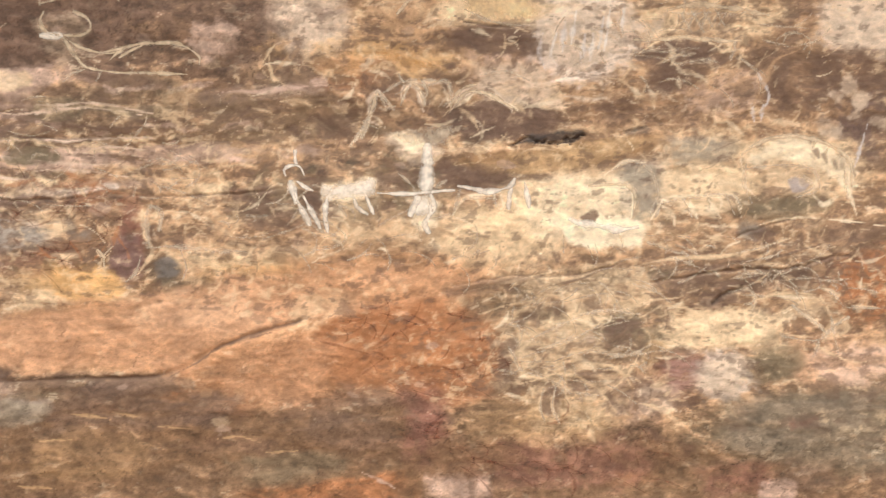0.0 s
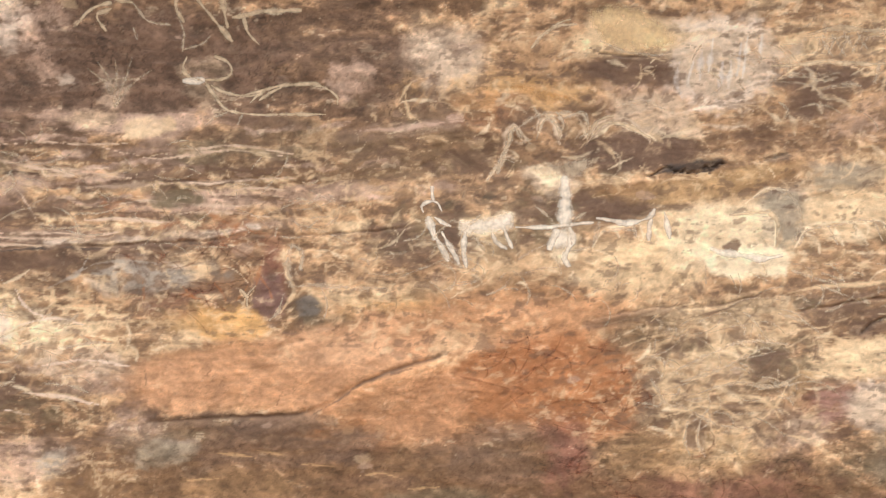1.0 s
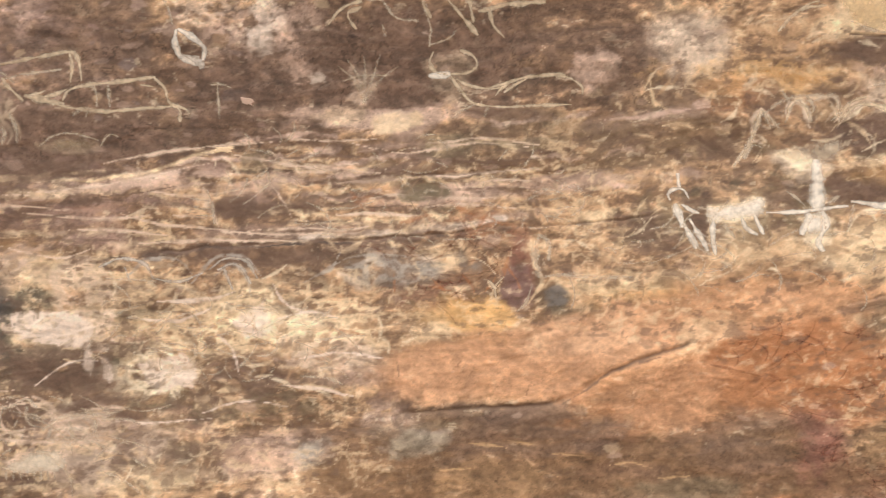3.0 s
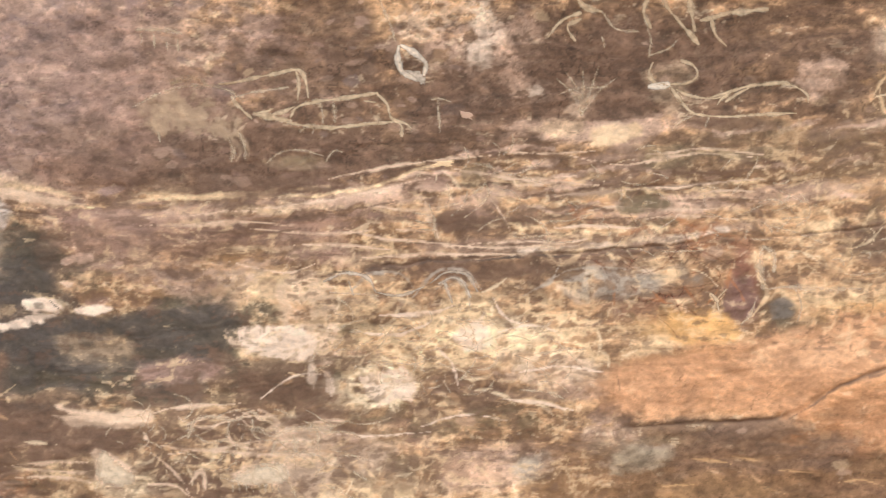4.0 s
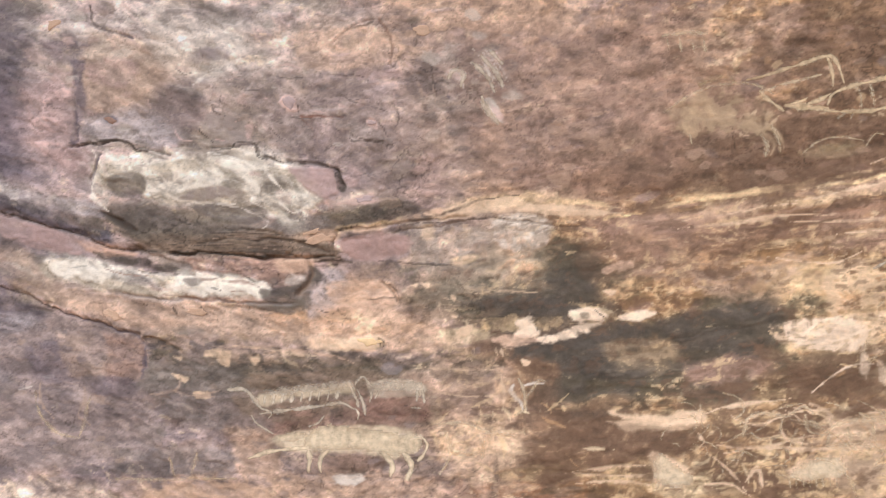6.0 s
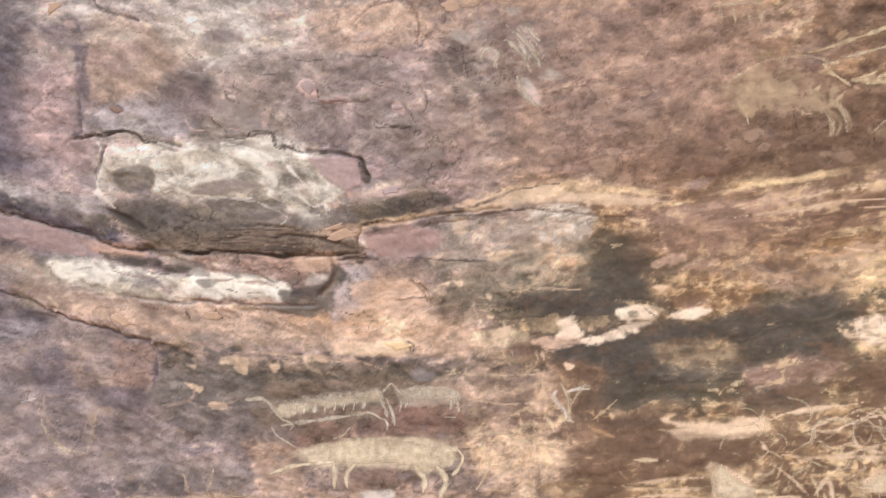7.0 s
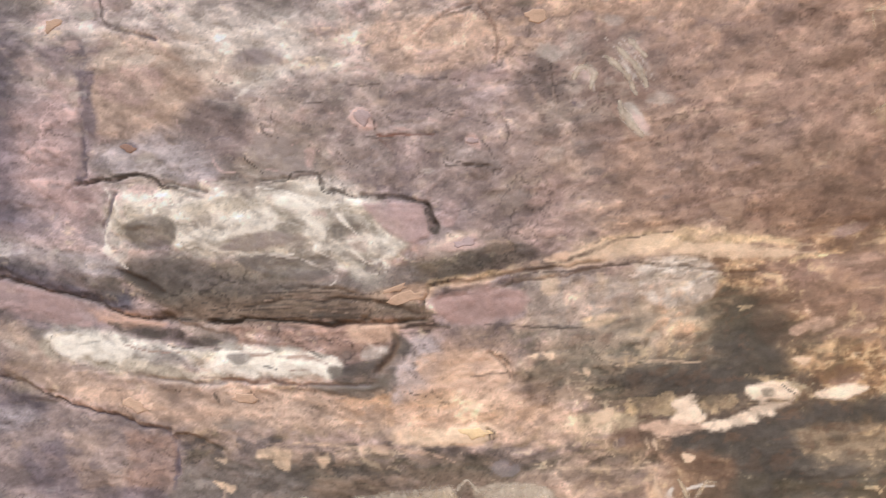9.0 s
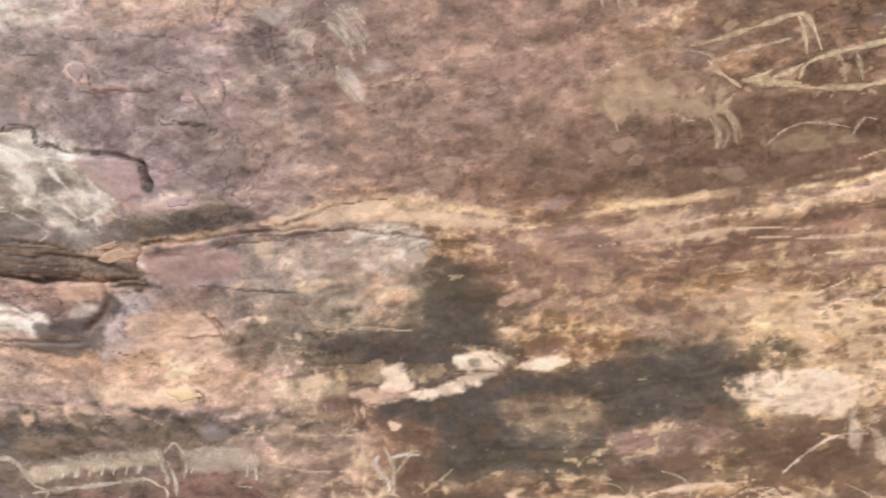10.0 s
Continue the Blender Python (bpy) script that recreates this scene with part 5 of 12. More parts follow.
patch(((-0.948, 1.577), (-0.809, 1.61), (-0.704, 1.577), (-0.613, 1.594), (-0.559, 1.554), (-0.742, 1.515), (-0.869, 1.47), (-0.946, 1.496)), "umber", 0.85, 0.0108, 0.00864, "blot", 0.4)
patch(((-0.942, 1.818), (-0.852, 1.796), (-0.751, 1.839), (-0.622, 1.861), (-0.412, 1.9), (-0.342, 1.877), (-0.355, 1.805), (-0.434, 1.763), (-0.568, 1.81), (-0.711, 1.814), (-0.798, 1.691), (-0.876, 1.707)), "shadegrey", 0.6, 0.0135, 0.0108, "blot", 0.4)
patch(((-0.726, 1.795), (-0.581, 1.81), (-0.576, 1.756), (-0.683, 1.74)), "khaki", 0.6, 0.0108, 0.00864, "vein", 0.6)
patch(((-0.901, 1.713), (-0.748, 1.72), (-0.642, 1.672), (-0.771, 1.638), (-0.874, 1.647)), "shadegrey", 0.6, 0.0162, 0.00864, "blot", 0.4)
patch(((-0.564, 1.702), (-0.486, 1.734), (-0.405, 1.711), (-0.431, 1.666), (-0.537, 1.663)), "shadegrey", 0.7, 0.0108, 0.00864, "blot", 0.4)
patch(((-0.552, 1.744), (-0.434, 1.763), (-0.393, 1.738), (-0.512, 1.716)), "fawn", 0.5, 0.0081, 0.00864, "blot", 0.4)
patch(((-0.519, 1.934), (-0.362, 1.997), (-0.282, 1.988), (-0.307, 1.933), (-0.465, 1.904)), "sand", 0.6, 0.0135, 0.0108, "vein", 0.7)
patch(((-0.295, 1.608), (-0.108, 1.632), (0.055, 1.587), (-0.023, 1.512), (-0.211, 1.501)), "buff", 0.6, 0.0135, 0.0108, "tangle", 0.7)
patch(((0.002, 1.557), (0.136, 1.565), (0.165, 1.499), (0.005, 1.489)), "umber", 0.6, 0.0108, 0.00864, "vein", 0.6)
patch(((0.162, 1.58), (0.321, 1.604), (0.337, 1.524), (0.192, 1.501)), "flesh", 0.5, 0.0162, 0.00864, "blot", 0.4)
patch(((0.342, 1.579), (0.413, 1.604), (0.428, 1.558), (0.363, 1.533)), "paleash", 0.7, 0.0081, 0.00864, "vein", 0.5)
patch(((0.532, 1.585), (0.569, 1.621), (0.633, 1.642), (0.716, 1.642), (0.699, 1.604), (0.571, 1.573)), "grey", 0.8, 0.0081, 0.00648, "bed", 0.4)
patch(((0.709, 1.671), (0.918, 1.706), (0.921, 1.647), (0.761, 1.628)), "umber", 0.7, 0.0108, 0.00648, "blot", 0.4)

# right of the upper face
patch(((0.498, 2.576), (0.743, 2.611), (0.848, 2.574), (0.827, 2.519), (0.742, 2.468), (0.58, 2.447), (0.509, 2.411)), "umber", 0.85, 0.0162, 0.00864, "blot", 0.4)
patch(((0.949, 2.613), (1.118, 2.635), (1.115, 2.515), (1.069, 2.443), (0.974, 2.471)), "umber", 0.6, 0.0189, 0.0108, "blot", 0.4)
patch(((1.168, 2.521), (1.25, 2.504), (1.255, 2.451), (1.188, 2.444), (1.145, 2.479)), "umber", 0.8, 0.0108, 0.00864, "blot", 0.4)
patch(((0.612, 2.347), (0.848, 2.416), (0.942, 2.388), (0.869, 2.326), (0.692, 2.292), (0.591, 2.292)), "olive", 0.7, 0.0162, 0.0108, "bed", 0.7)
patch(((0.889, 2.395), (1.256, 2.438), (1.32, 2.338), (1.109, 2.294), (0.95, 2.296)), "brownolive", 0.6, 0.0189, 0.0108, "vein", 0.6)
patch(((1.261, 2.385), (1.341, 2.401), (1.347, 2.341), (1.28, 2.327)), "umber", 0.6, 0.0081, 0.00648, "blot", 0.4)
patch(((1.118, 2.635), (1.288, 2.669), (1.305, 2.564), (1.248, 2.524), (1.153, 2.533), (1.129, 2.583)), "sandpale", 0.8, 0.0189, 0.0108, "fine", 0.4)
patch(((1.246, 2.544), (1.365, 2.571), (1.462, 2.548), (1.57, 2.554), (1.547, 2.517), (1.467, 2.495), (1.359, 2.49), (1.252, 2.485)), "orangetan", 0.7, 0.0108, 0.00864, "vein", 0.5)
patch(((1.358, 2.503), (1.423, 2.524), (1.441, 2.486), (1.375, 2.465)), "umber", 0.7, 0.0081, 0.00648, "blot", 0.4)
patch(((1.54, 2.711), (1.742, 2.733), (1.763, 2.661), (1.657, 2.637), (1.587, 2.649)), "cream", 0.612, 0.0081, 0.00648, "vein", 0.3)
patch(((1.55, 2.619), (1.699, 2.628), (1.783, 2.61), (1.746, 2.572), (1.596, 2.57)), "umber", 0.65, 0.0108, 0.0108, "vein", 0.6)
patch(((1.757, 2.654), (1.827, 2.701), (1.975, 2.716), (1.996, 2.651), (1.949, 2.586), (1.844, 2.548), (1.801, 2.564)), "sandpale", 0.85, 0.0108, 0.0108, "vein", 0.4)
patch(((1.611, 2.558), (1.788, 2.563), (1.823, 2.486), (1.716, 2.461), (1.631, 2.493)), "tan", 0.6, 0.0135, 0.0108, "vein", 0.5)
patch(((2.047, 2.622), (2.105, 2.648), (2.186, 2.642), (2.217, 2.605), (2.14, 2.577), (2.058, 2.583)), "umber", 0.85, 0.0081, 0.00756, "blot", 0.4)
patch(((2.045, 2.575), (2.152, 2.585), (2.17, 2.546), (2.064, 2.523)), "umber", 0.75, 0.0108, 0.00864, "blot", 0.4)
patch(((2.003, 2.712), (2.098, 2.708), (2.117, 2.663), (2.023, 2.654)), "cream", 0.504, 0.0108, 0.00864, "tangle", 0.5)
patch(((2.099, 2.701), (2.217, 2.725), (2.21, 2.671), (2.131, 2.657)), "umber", 0.7, 0.0108, 0.00648, "tangle", 0.7)
patch(((2.422, 2.797), (2.616, 2.812), (2.634, 2.654), (2.543, 2.66), (2.449, 2.679)), "sandpale", 0.9, 0.0081, 0.00864, "blot", 0.4)
patch(((2.332, 2.776), (2.41, 2.782), (2.408, 2.689), (2.36, 2.644), (2.328, 2.695)), "umber", 0.7, 0.0108, 0.0108, "vein", 0.6)
patch(((2.348, 2.63), (2.503, 2.663), (2.636, 2.641), (2.655, 2.469), (2.577, 2.475), (2.503, 2.55), (2.39, 2.499), (2.321, 2.52)), "umber", 0.8, 0.0162, 0.0108, "vein", 0.4)
patch(((2.494, 2.508), (2.648, 2.535), (2.664, 2.389), (2.586, 2.396), (2.513, 2.456)), "umber", 0.6, 0.0135, 0.0108, "fine", 0.5)
patch(((2.12, 2.515), (2.196, 2.556), (2.3, 2.585), (2.296, 2.504), (2.151, 2.477)), "sand", 0.55, 0.0135, 0.0108, "tangle", 0.7)
patch(((1.612, 2.416), (1.675, 2.464), (1.785, 2.461), (1.837, 2.419), (1.807, 2.382), (1.725, 2.381), (1.631, 2.357)), "umber", 0.9, 0.0081, 0.00756, "blot", 0.2)
patch(((1.931, 2.496), (2.091, 2.525), (2.194, 2.454), (2.06, 2.441), (1.964, 2.445)), "umber", 0.5, 0.0135, 0.0108, "bed", 0.5)
patch(((1.664, 2.306), (1.81, 2.355), (1.943, 2.389), (2.103, 2.418), (1.949, 2.335), (1.816, 2.301), (1.681, 2.281)), "ochretan", 0.9, 0.0081, 0.00648, "blot", 0.3)
patch(((1.569, 2.296), (1.678, 2.308), (1.735, 2.286), (1.67, 2.252), (1.588, 2.244)), "umber", 0.75, 0.0108, 0.00756, "blot", 0.4)
patch(((1.804, 2.28), (1.938, 2.314), (2.021, 2.301), (2.048, 2.236), (2.019, 2.192), (1.887, 2.151), (1.789, 2.169)), "bright", 0.54, 0.0162, 0.00864, "vein", 0.4)
patch(((1.609, 2.178), (1.784, 2.209), (1.834, 2.132), (1.758, 2.07), (1.619, 2.083)), "cream", 0.504, 0.0189, 0.0108, "vein", 0.4)
patch(((1.991, 2.326), (2.07, 2.347), (2.108, 2.31), (2.096, 2.241), (2.051, 2.209), (2.037, 2.276)), "greige", 0.85, 0.0081, 0.00756, "blot", 0.4)
patch(((2.119, 2.399), (2.237, 2.431), (2.28, 2.408), (2.23, 2.369), (2.137, 2.354)), "greige", 0.7, 0.0108, 0.00864, "blot", 0.4)
patch(((2.114, 2.324), (2.259, 2.352), (2.295, 2.274), (2.216, 2.252), (2.12, 2.27)), "peachcream", 0.8, 0.0108, 0.00864, "blot", 0.4)
patch(((2.324, 2.371), (2.455, 2.39), (2.502, 2.321), (2.384, 2.309)), "peachcream", 0.6, 0.0108, 0.00864, "vein", 0.5)
patch(((2.308, 2.275), (2.464, 2.31), (2.519, 2.288), (2.417, 2.252), (2.312, 2.241)), "olive", 0.75, 0.0081, 0.00864, "bed", 0.4)
patch(((2.298, 2.24), (2.34, 2.23), (2.357, 2.198), (2.304, 2.193)), "mossgrey", 0.7, 0.0081, 0.00648, "blot", 0.4)
patch(((2.498, 2.239), (2.627, 2.258), (2.633, 2.198), (2.53, 2.188)), "umber", 0.5, 0.0135, 0.0108, "vein", 0.6)

# orange wash, rust field and the crust beside them
patch(((0.522, 1.758), (0.566, 1.816), (0.7, 1.859), (0.835, 1.882), (0.969, 1.932), (1.103, 1.961), (1.24, 1.95), (1.297, 1.913), (1.218, 1.867), (1.138, 1.848), (1.059, 1.794), (0.994, 1.742), (0.844, 1.731), (0.708, 1.715), (0.599, 1.708)), "orangewash", 0.9, 0.0189, 0.01296, "vein", 0.35)
patch(((0.879, 1.899), (1.088, 1.933), (1.146, 1.884), (1.016, 1.844), (0.898, 1.833)), "peach", 0.6, 0.0189, 0.00864, "blot", 0.4)
patch(((1.15, 1.994), (1.485, 2.042), (1.706, 2.037), (1.628, 1.988), (1.415, 1.925), (1.281, 1.898), (1.196, 1.93)), "orangewash", 0.7, 0.0216, 0.00864, "vein", 0.4)
patch(((1.238, 1.921), (1.303, 1.948), (1.32, 1.915), (1.256, 1.875)), "cream", 0.396, 0.0081, 0.00864, "blot", 0.4)
patch(((1.312, 1.86), (1.468, 1.944), (1.603, 1.971), (1.732, 1.916), (1.76, 1.78), (1.657, 1.714), (1.516, 1.742), (1.378, 1.742), (1.29, 1.802)), "rustorange", 0.75, 0.0216, 0.01296, "vein", 0.5)
patch(((1.078, 1.754), (1.153, 1.817), (1.313, 1.846), (1.373, 1.797), (1.275, 1.677), (1.164, 1.694)), "orangewash", 0.6, 0.0189, 0.0108, "vein", 0.5)
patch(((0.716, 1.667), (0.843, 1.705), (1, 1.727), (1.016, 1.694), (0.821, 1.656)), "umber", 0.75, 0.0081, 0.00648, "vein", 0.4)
patch(((0.404, 1.639), (0.718, 1.64), (1.017, 1.68), (1.223, 1.644), (1.386, 1.66), (1.547, 1.703), (1.567, 1.511), (1.272, 1.427), (0.871, 1.379), (0.424, 1.36)), "foot", 0.85, 0.027, 0.01296, "bed", 0.5)
patch(((0.567, 1.613), (0.641, 1.64), (0.713, 1.626), (0.671, 1.581), (0.571, 1.566)), "greige", 0.75, 0.0081, 0.00648, "bed", 0.4)
patch(((0.717, 1.653), (1.003, 1.693), (1.137, 1.691), (1.116, 1.634), (0.853, 1.583), (0.71, 1.585)), "umber", 0.6, 0.0189, 0.0108, "bed", 0.7)
patch(((0.674, 1.555), (0.828, 1.574), (0.935, 1.556), (0.915, 1.479), (0.707, 1.462)), "ochrebrown", 0.7, 0.0108, 0.00864, "bed", 0.5)
patch(((1.332, 1.655), (1.497, 1.657), (1.53, 1.605), (1.394, 1.578), (1.31, 1.597)), "umber", 0.4, 0.0162, 0.00864, "bed", 0.6)
patch(((0.993, 1.651), (1.057, 1.684), (1.139, 1.678), (1.117, 1.621), (1.037, 1.613)), "umber", 0.6, 0.0135, 0.00864, "blot", 0.4)
patch(((1.378, 1.742), (1.488, 1.739), (1.493, 1.698), (1.396, 1.702)), "umber", 0.6, 0.0108, 0.00864, "blot", 0.4)
patch(((1.544, 1.731), (1.625, 1.753), (1.651, 1.631), (1.605, 1.543), (1.558, 1.594)), "maroon", 0.7, 0.0189, 0.0108, "vein", 0.5)
patch(((1.126, 1.525), (1.34, 1.572), (1.424, 1.553), (1.319, 1.501), (1.157, 1.486)), "olive", 0.6, 0.0162, 0.00864, "bed", 0.6)
patch(((1.187, 1.454), (1.348, 1.49), (1.565, 1.525), (1.572, 1.456), (1.192, 1.406)), "rust", 0.7, 0.0108, 0.00864, "blot", 0.4)
patch(((1.612, 1.613), (1.801, 1.66), (2.142, 1.682), (2.346, 1.677), (2.727, 1.681), (2.739, 1.561), (1.63, 1.434)), "foot", 0.75, 0.0243, 0.01296, "bed", 0.5)
patch(((1.802, 1.646), (1.937, 1.674), (2.103, 1.664), (2.151, 1.6), (1.952, 1.537), (1.785, 1.547)), "maroon", 0.55, 0.0216, 0.01296, "vein", 0.6)
patch(((2.27, 1.627), (2.415, 1.658), (2.435, 1.591), (2.304, 1.562)), "maroon", 0.6, 0.0189, 0.0108, "vein", 0.5)
patch(((1.62, 1.53), (1.757, 1.544), (1.763, 1.489), (1.626, 1.475)), "flesh", 0.6, 0.0162, 0.00864, "vein", 0.5)
patch(((2.42, 1.61), (2.485, 1.625), (2.503, 1.572), (2.425, 1.563)), "flesh", 0.6, 0.0081, 0.00648, "blot", 0.4)
patch(((2.308, 1.783), (2.462, 1.841), (2.706, 1.882), (2.727, 1.681), (2.546, 1.673), (2.344, 1.691)), "greyolive", 0.75, 0.027, 0.0108, "bed", 0.5)
patch(((2.48, 1.665), (2.589, 1.637), (2.541, 1.59), (2.458, 1.622)), "umber", 0.5, 0.0135, 0.00864, "blot", 0.4)
patch(((1.659, 1.687), (1.818, 1.759), (2.012, 1.751), (2.046, 1.685), (1.829, 1.649), (1.693, 1.635)), "ochretan", 0.6, 0.0216, 0.0108, "vein", 0.5)
patch(((2.127, 1.949), (2.218, 1.993), (2.337, 2.012), (2.371, 1.995), (2.355, 1.966), (2.263, 1.943), (2.158, 1.911)), "cream", 0.684, 0.0081, 0.00756, "blot", 0.2)
patch(((2.225, 1.856), (2.256, 1.887), (2.334, 1.909), (2.342, 1.841), (2.331, 1.813), (2.25, 1.818)), "sandpale", 0.9, 0.0108, 0.00864, "blot", 0.3)
patch(((2.155, 1.876), (2.221, 1.897), (2.235, 1.83), (2.183, 1.811)), "maroonpink", 0.7, 0.0108, 0.00864, "fine", 0.4)
patch(((2.114, 1.941), (2.143, 1.93), (2.135, 1.874), (2.095, 1.87)), "ochretan", 0.6, 0.0081, 0.00864, "blot", 0.4)
patch(((2.101, 1.816), (2.196, 1.812), (2.174, 1.768), (2.106, 1.761)), "sandpale", 0.5, 0.0108, 0.00864, "vein", 0.5)
patch(((2.386, 1.928), (2.463, 1.95), (2.484, 1.884), (2.406, 1.862)), "olive", 0.6, 0.0108, 0.00864, "vein", 0.5)
patch(((2.491, 1.939), (2.658, 1.971), (2.703, 1.908), (2.539, 1.863)), "flesh", 0.55, 0.0135, 0.0108, "vein", 0.6)
patch(((2.315, 2.085), (2.459, 2.113), (2.562, 2.137), (2.557, 2.177), (2.633, 2.198), (2.639, 2.145), (2.488, 2.089), (2.36, 2.048)), "umber", 0.7, 0.0108, 0.0108, "bed", 0.6)
patch(((2.534, 2.148), (2.672, 2.202), (2.689, 2.042), (2.573, 2.03)), "rust", 0.6, 0.0189, 0.01296, "tangle", 0.7)
patch(((1.761, 1.905), (1.852, 1.955), (1.988, 1.969), (2, 1.86), (1.87, 1.792), (1.783, 1.824)), "cream", 0.504, 0.0135, 0.0108, "tangle", 0.6)
patch(((1.762, 2.029), (1.975, 2.092), (2.115, 2.065), (2.043, 1.975), (1.852, 1.955)), "cream", 0.432, 0.0135, 0.0108, "tangle", 0.6)
patch(((1.842, 1.789), (2.057, 1.839), (2.069, 1.729), (1.881, 1.682)), "cream", 0.36, 0.0162, 0.0108, "tangle", 0.7)

# painted figures' grounds beside the white cow
patch(((1.09, 2.178), (1.197, 2.192), (1.243, 2.107), (1.149, 2.1), (1.093, 2.124)), "umber", 0.85, 0.0108, 0.00864, "vein", 0.4)
patch(((1.235, 2.228), (1.301, 2.252), (1.291, 2.204), (1.333, 2.18), (1.296, 2.123), (1.252, 2.175)), "umber", 0.85, 0.0081, 0.00648, "blot", 0.4)
patch(((1.407, 2.265), (1.512, 2.284), (1.529, 2.232), (1.437, 2.22)), "umber", 0.75, 0.0081, 0.00648, "blot", 0.4)
patch(((1.565, 2.287), (1.722, 2.283), (1.75, 2.251), (1.595, 2.229)), "umber", 0.75, 0.0108, 0.00648, "blot", 0.4)
patch(((1.308, 2.151), (1.494, 2.17), (1.537, 2.112), (1.393, 2.089), (1.311, 2.097)), "cream", 0.396, 0.0135, 0.00864, "bed", 0.5)
patch(((0.584, 2.532), (0.663, 2.545), (0.719, 2.502), (0.669, 2.432), (0.614, 2.468)), "khaki", 0.55, 0.0108, 0.00864, "blot", 0.4)
patch(((0.958, 2.558), (1.038, 2.57), (1.055, 2.511), (1.004, 2.468), (0.954, 2.505)), "sand", 0.6, 0.0081, 0.00864, "fine", 0.5)
patch(((0.339, 2.387), (0.47, 2.404), (0.458, 2.37), (0.34, 2.361)), "cream", 0.36, 0.0081, 0.00864, "bed", 0.6)
patch(((0.8, 2.023), (0.852, 2.054), (0.876, 2.001), (0.859, 1.945), (0.817, 1.956)), "maroonbrown", 0.85, 0.0081, 0.00864, "vein", 0.3)
patch(((1.565, 2.607), (1.631, 2.627), (1.753, 2.633), (1.778, 2.589), (1.746, 2.565), (1.596, 2.57)), "umber", 0.75, 0.0081, 0.00756, "vein", 0.5)
patch(((1.25, 2.504), (1.355, 2.53), (1.426, 2.498), (1.363, 2.45), (1.255, 2.445)), "rust", 0.35, 0.0135, 0.00864, "vein", 0.5)
patch(((1.625, 2.546), (1.775, 2.555), (1.84, 2.46), (1.716, 2.468), (1.647, 2.474)), "sandpale", 0.7, 0.0108, 0.00864, "vein", 0.4)
patch(((1.412, 2.368), (1.481, 2.355), (1.566, 2.323), (1.515, 2.291), (1.443, 2.324)), "sandpale", 0.6, 0.0081, 0.00756, "vein", 0.4)
patch(((1.539, 2.724), (1.727, 2.745), (1.75, 2.656), (1.657, 2.635), (1.58, 2.651)), "cream", 0.54, 0.0081, 0.00648, "vein", 0.3)

# the mauve blocks, the cleft and the lime panel at the left
patch(((-2.186, 2.631), (-2.012, 2.625), (-2.006, 2.505), (-2.044, 2.416), (-2.062, 2.335), (-2.032, 2.263), (-1.989, 2.22), (-2.082, 2.235), (-2.226, 2.272)), "dusk", 0.85, 0.03, 0.0048, "blot", 0.4)
patch(((-2.033, 2.435), (-1.964, 2.463), (-1.916, 2.42), (-1.918, 2.329), (-1.886, 2.286), (-1.902, 2.225), (-1.985, 2.26), (-2.035, 2.324)), "rosy", 0.8, 0.025, 0.0048, "blot", 0.4)
patch(((-2.1, 2.418), (-2.037, 2.395), (-2.045, 2.314), (-2.112, 2.307)), "lilac", 0.6, 0.025, 0.0048, "blot", 0.4)
patch(((-1.903, 2.45), (-1.874, 2.499), (-1.765, 2.534), (-1.698, 2.521), (-1.716, 2.441), (-1.759, 2.402), (-1.753, 2.361), (-1.848, 2.376), (-1.903, 2.409)), "fawn", 0.85, 0.01, 0.0048, "blot", 0.4)
patch(((-1.885, 2.489), (-1.824, 2.517), (-1.769, 2.494), (-1.793, 2.445), (-1.87, 2.448)), "rosy", 0.6, 0.008, 0.0048, "blot", 0.4)
patch(((-1.848, 2.376), (-1.74, 2.391), (-1.679, 2.316), (-1.759, 2.3), (-1.806, 2.318), (-1.883, 2.317), (-1.91, 2.338)), "haze", 0.8, 0.015, 0.0048, "blot", 0.4)
patch(((-1.735, 2.442), (-1.657, 2.442), (-1.621, 2.405), (-1.646, 2.355), (-1.687, 2.332), (-1.733, 2.36), (-1.749, 2.402)), "umbermauve", 0.8, 0.014, 0.0048, "blot", 0.4)
# shade along the upright crack, painted in plum
patch(((-1.917, 2.501), (-1.878, 2.509), (-1.862, 2.529), (-1.892, 2.47), (-1.893, 2.409), (-1.919, 2.318), (-1.931, 2.319), (-1.91, 2.41), (-1.912, 2.46)), "plum", 0.8, 0.006, 0.0048, "blot", 0.4)
patch(((-1.983, 2.544), (-1.897, 2.551), (-1.841, 2.543), (-1.913, 2.491), (-1.959, 2.503)), "plum", 0.7, 0.012, 0.0048, "blot", 0.4)
patch(((-1.97, 2.488), (-1.924, 2.481), (-1.913, 2.45), (-1.956, 2.447)), "rosy", 0.6, 0.006, 0.0048, "blot", 0.4)
patch(((-1.759, 2.595), (-1.544, 2.603), (-1.555, 2.483), (-1.645, 2.467), (-1.721, 2.492)), "bone", 0.6, 0.02, 0.0048, "blot", 0.4)
patch(((-1.68, 2.459), (-1.615, 2.471), (-1.607, 2.45), (-1.657, 2.442)), "mauve", 0.6, 0.008, 0.0048, "blot", 0.4)
patch(((-1.888, 2.266), (-1.772, 2.26), (-1.723, 2.267), (-1.633, 2.288), (-1.543, 2.298), (-1.497, 2.259), (-1.41, 2.228), (-1.374, 2.185), (-1.392, 2.155), (-1.448, 2.143), (-1.507, 2.146), (-1.587, 2.136), (-1.664, 2.161), (-1.732, 2.17), (-1.799, 2.189), (-1.847, 2.192), (-1.883, 2.224)), "paleash", 0.9, 0.008, 0.0064, "vein", 0.5)
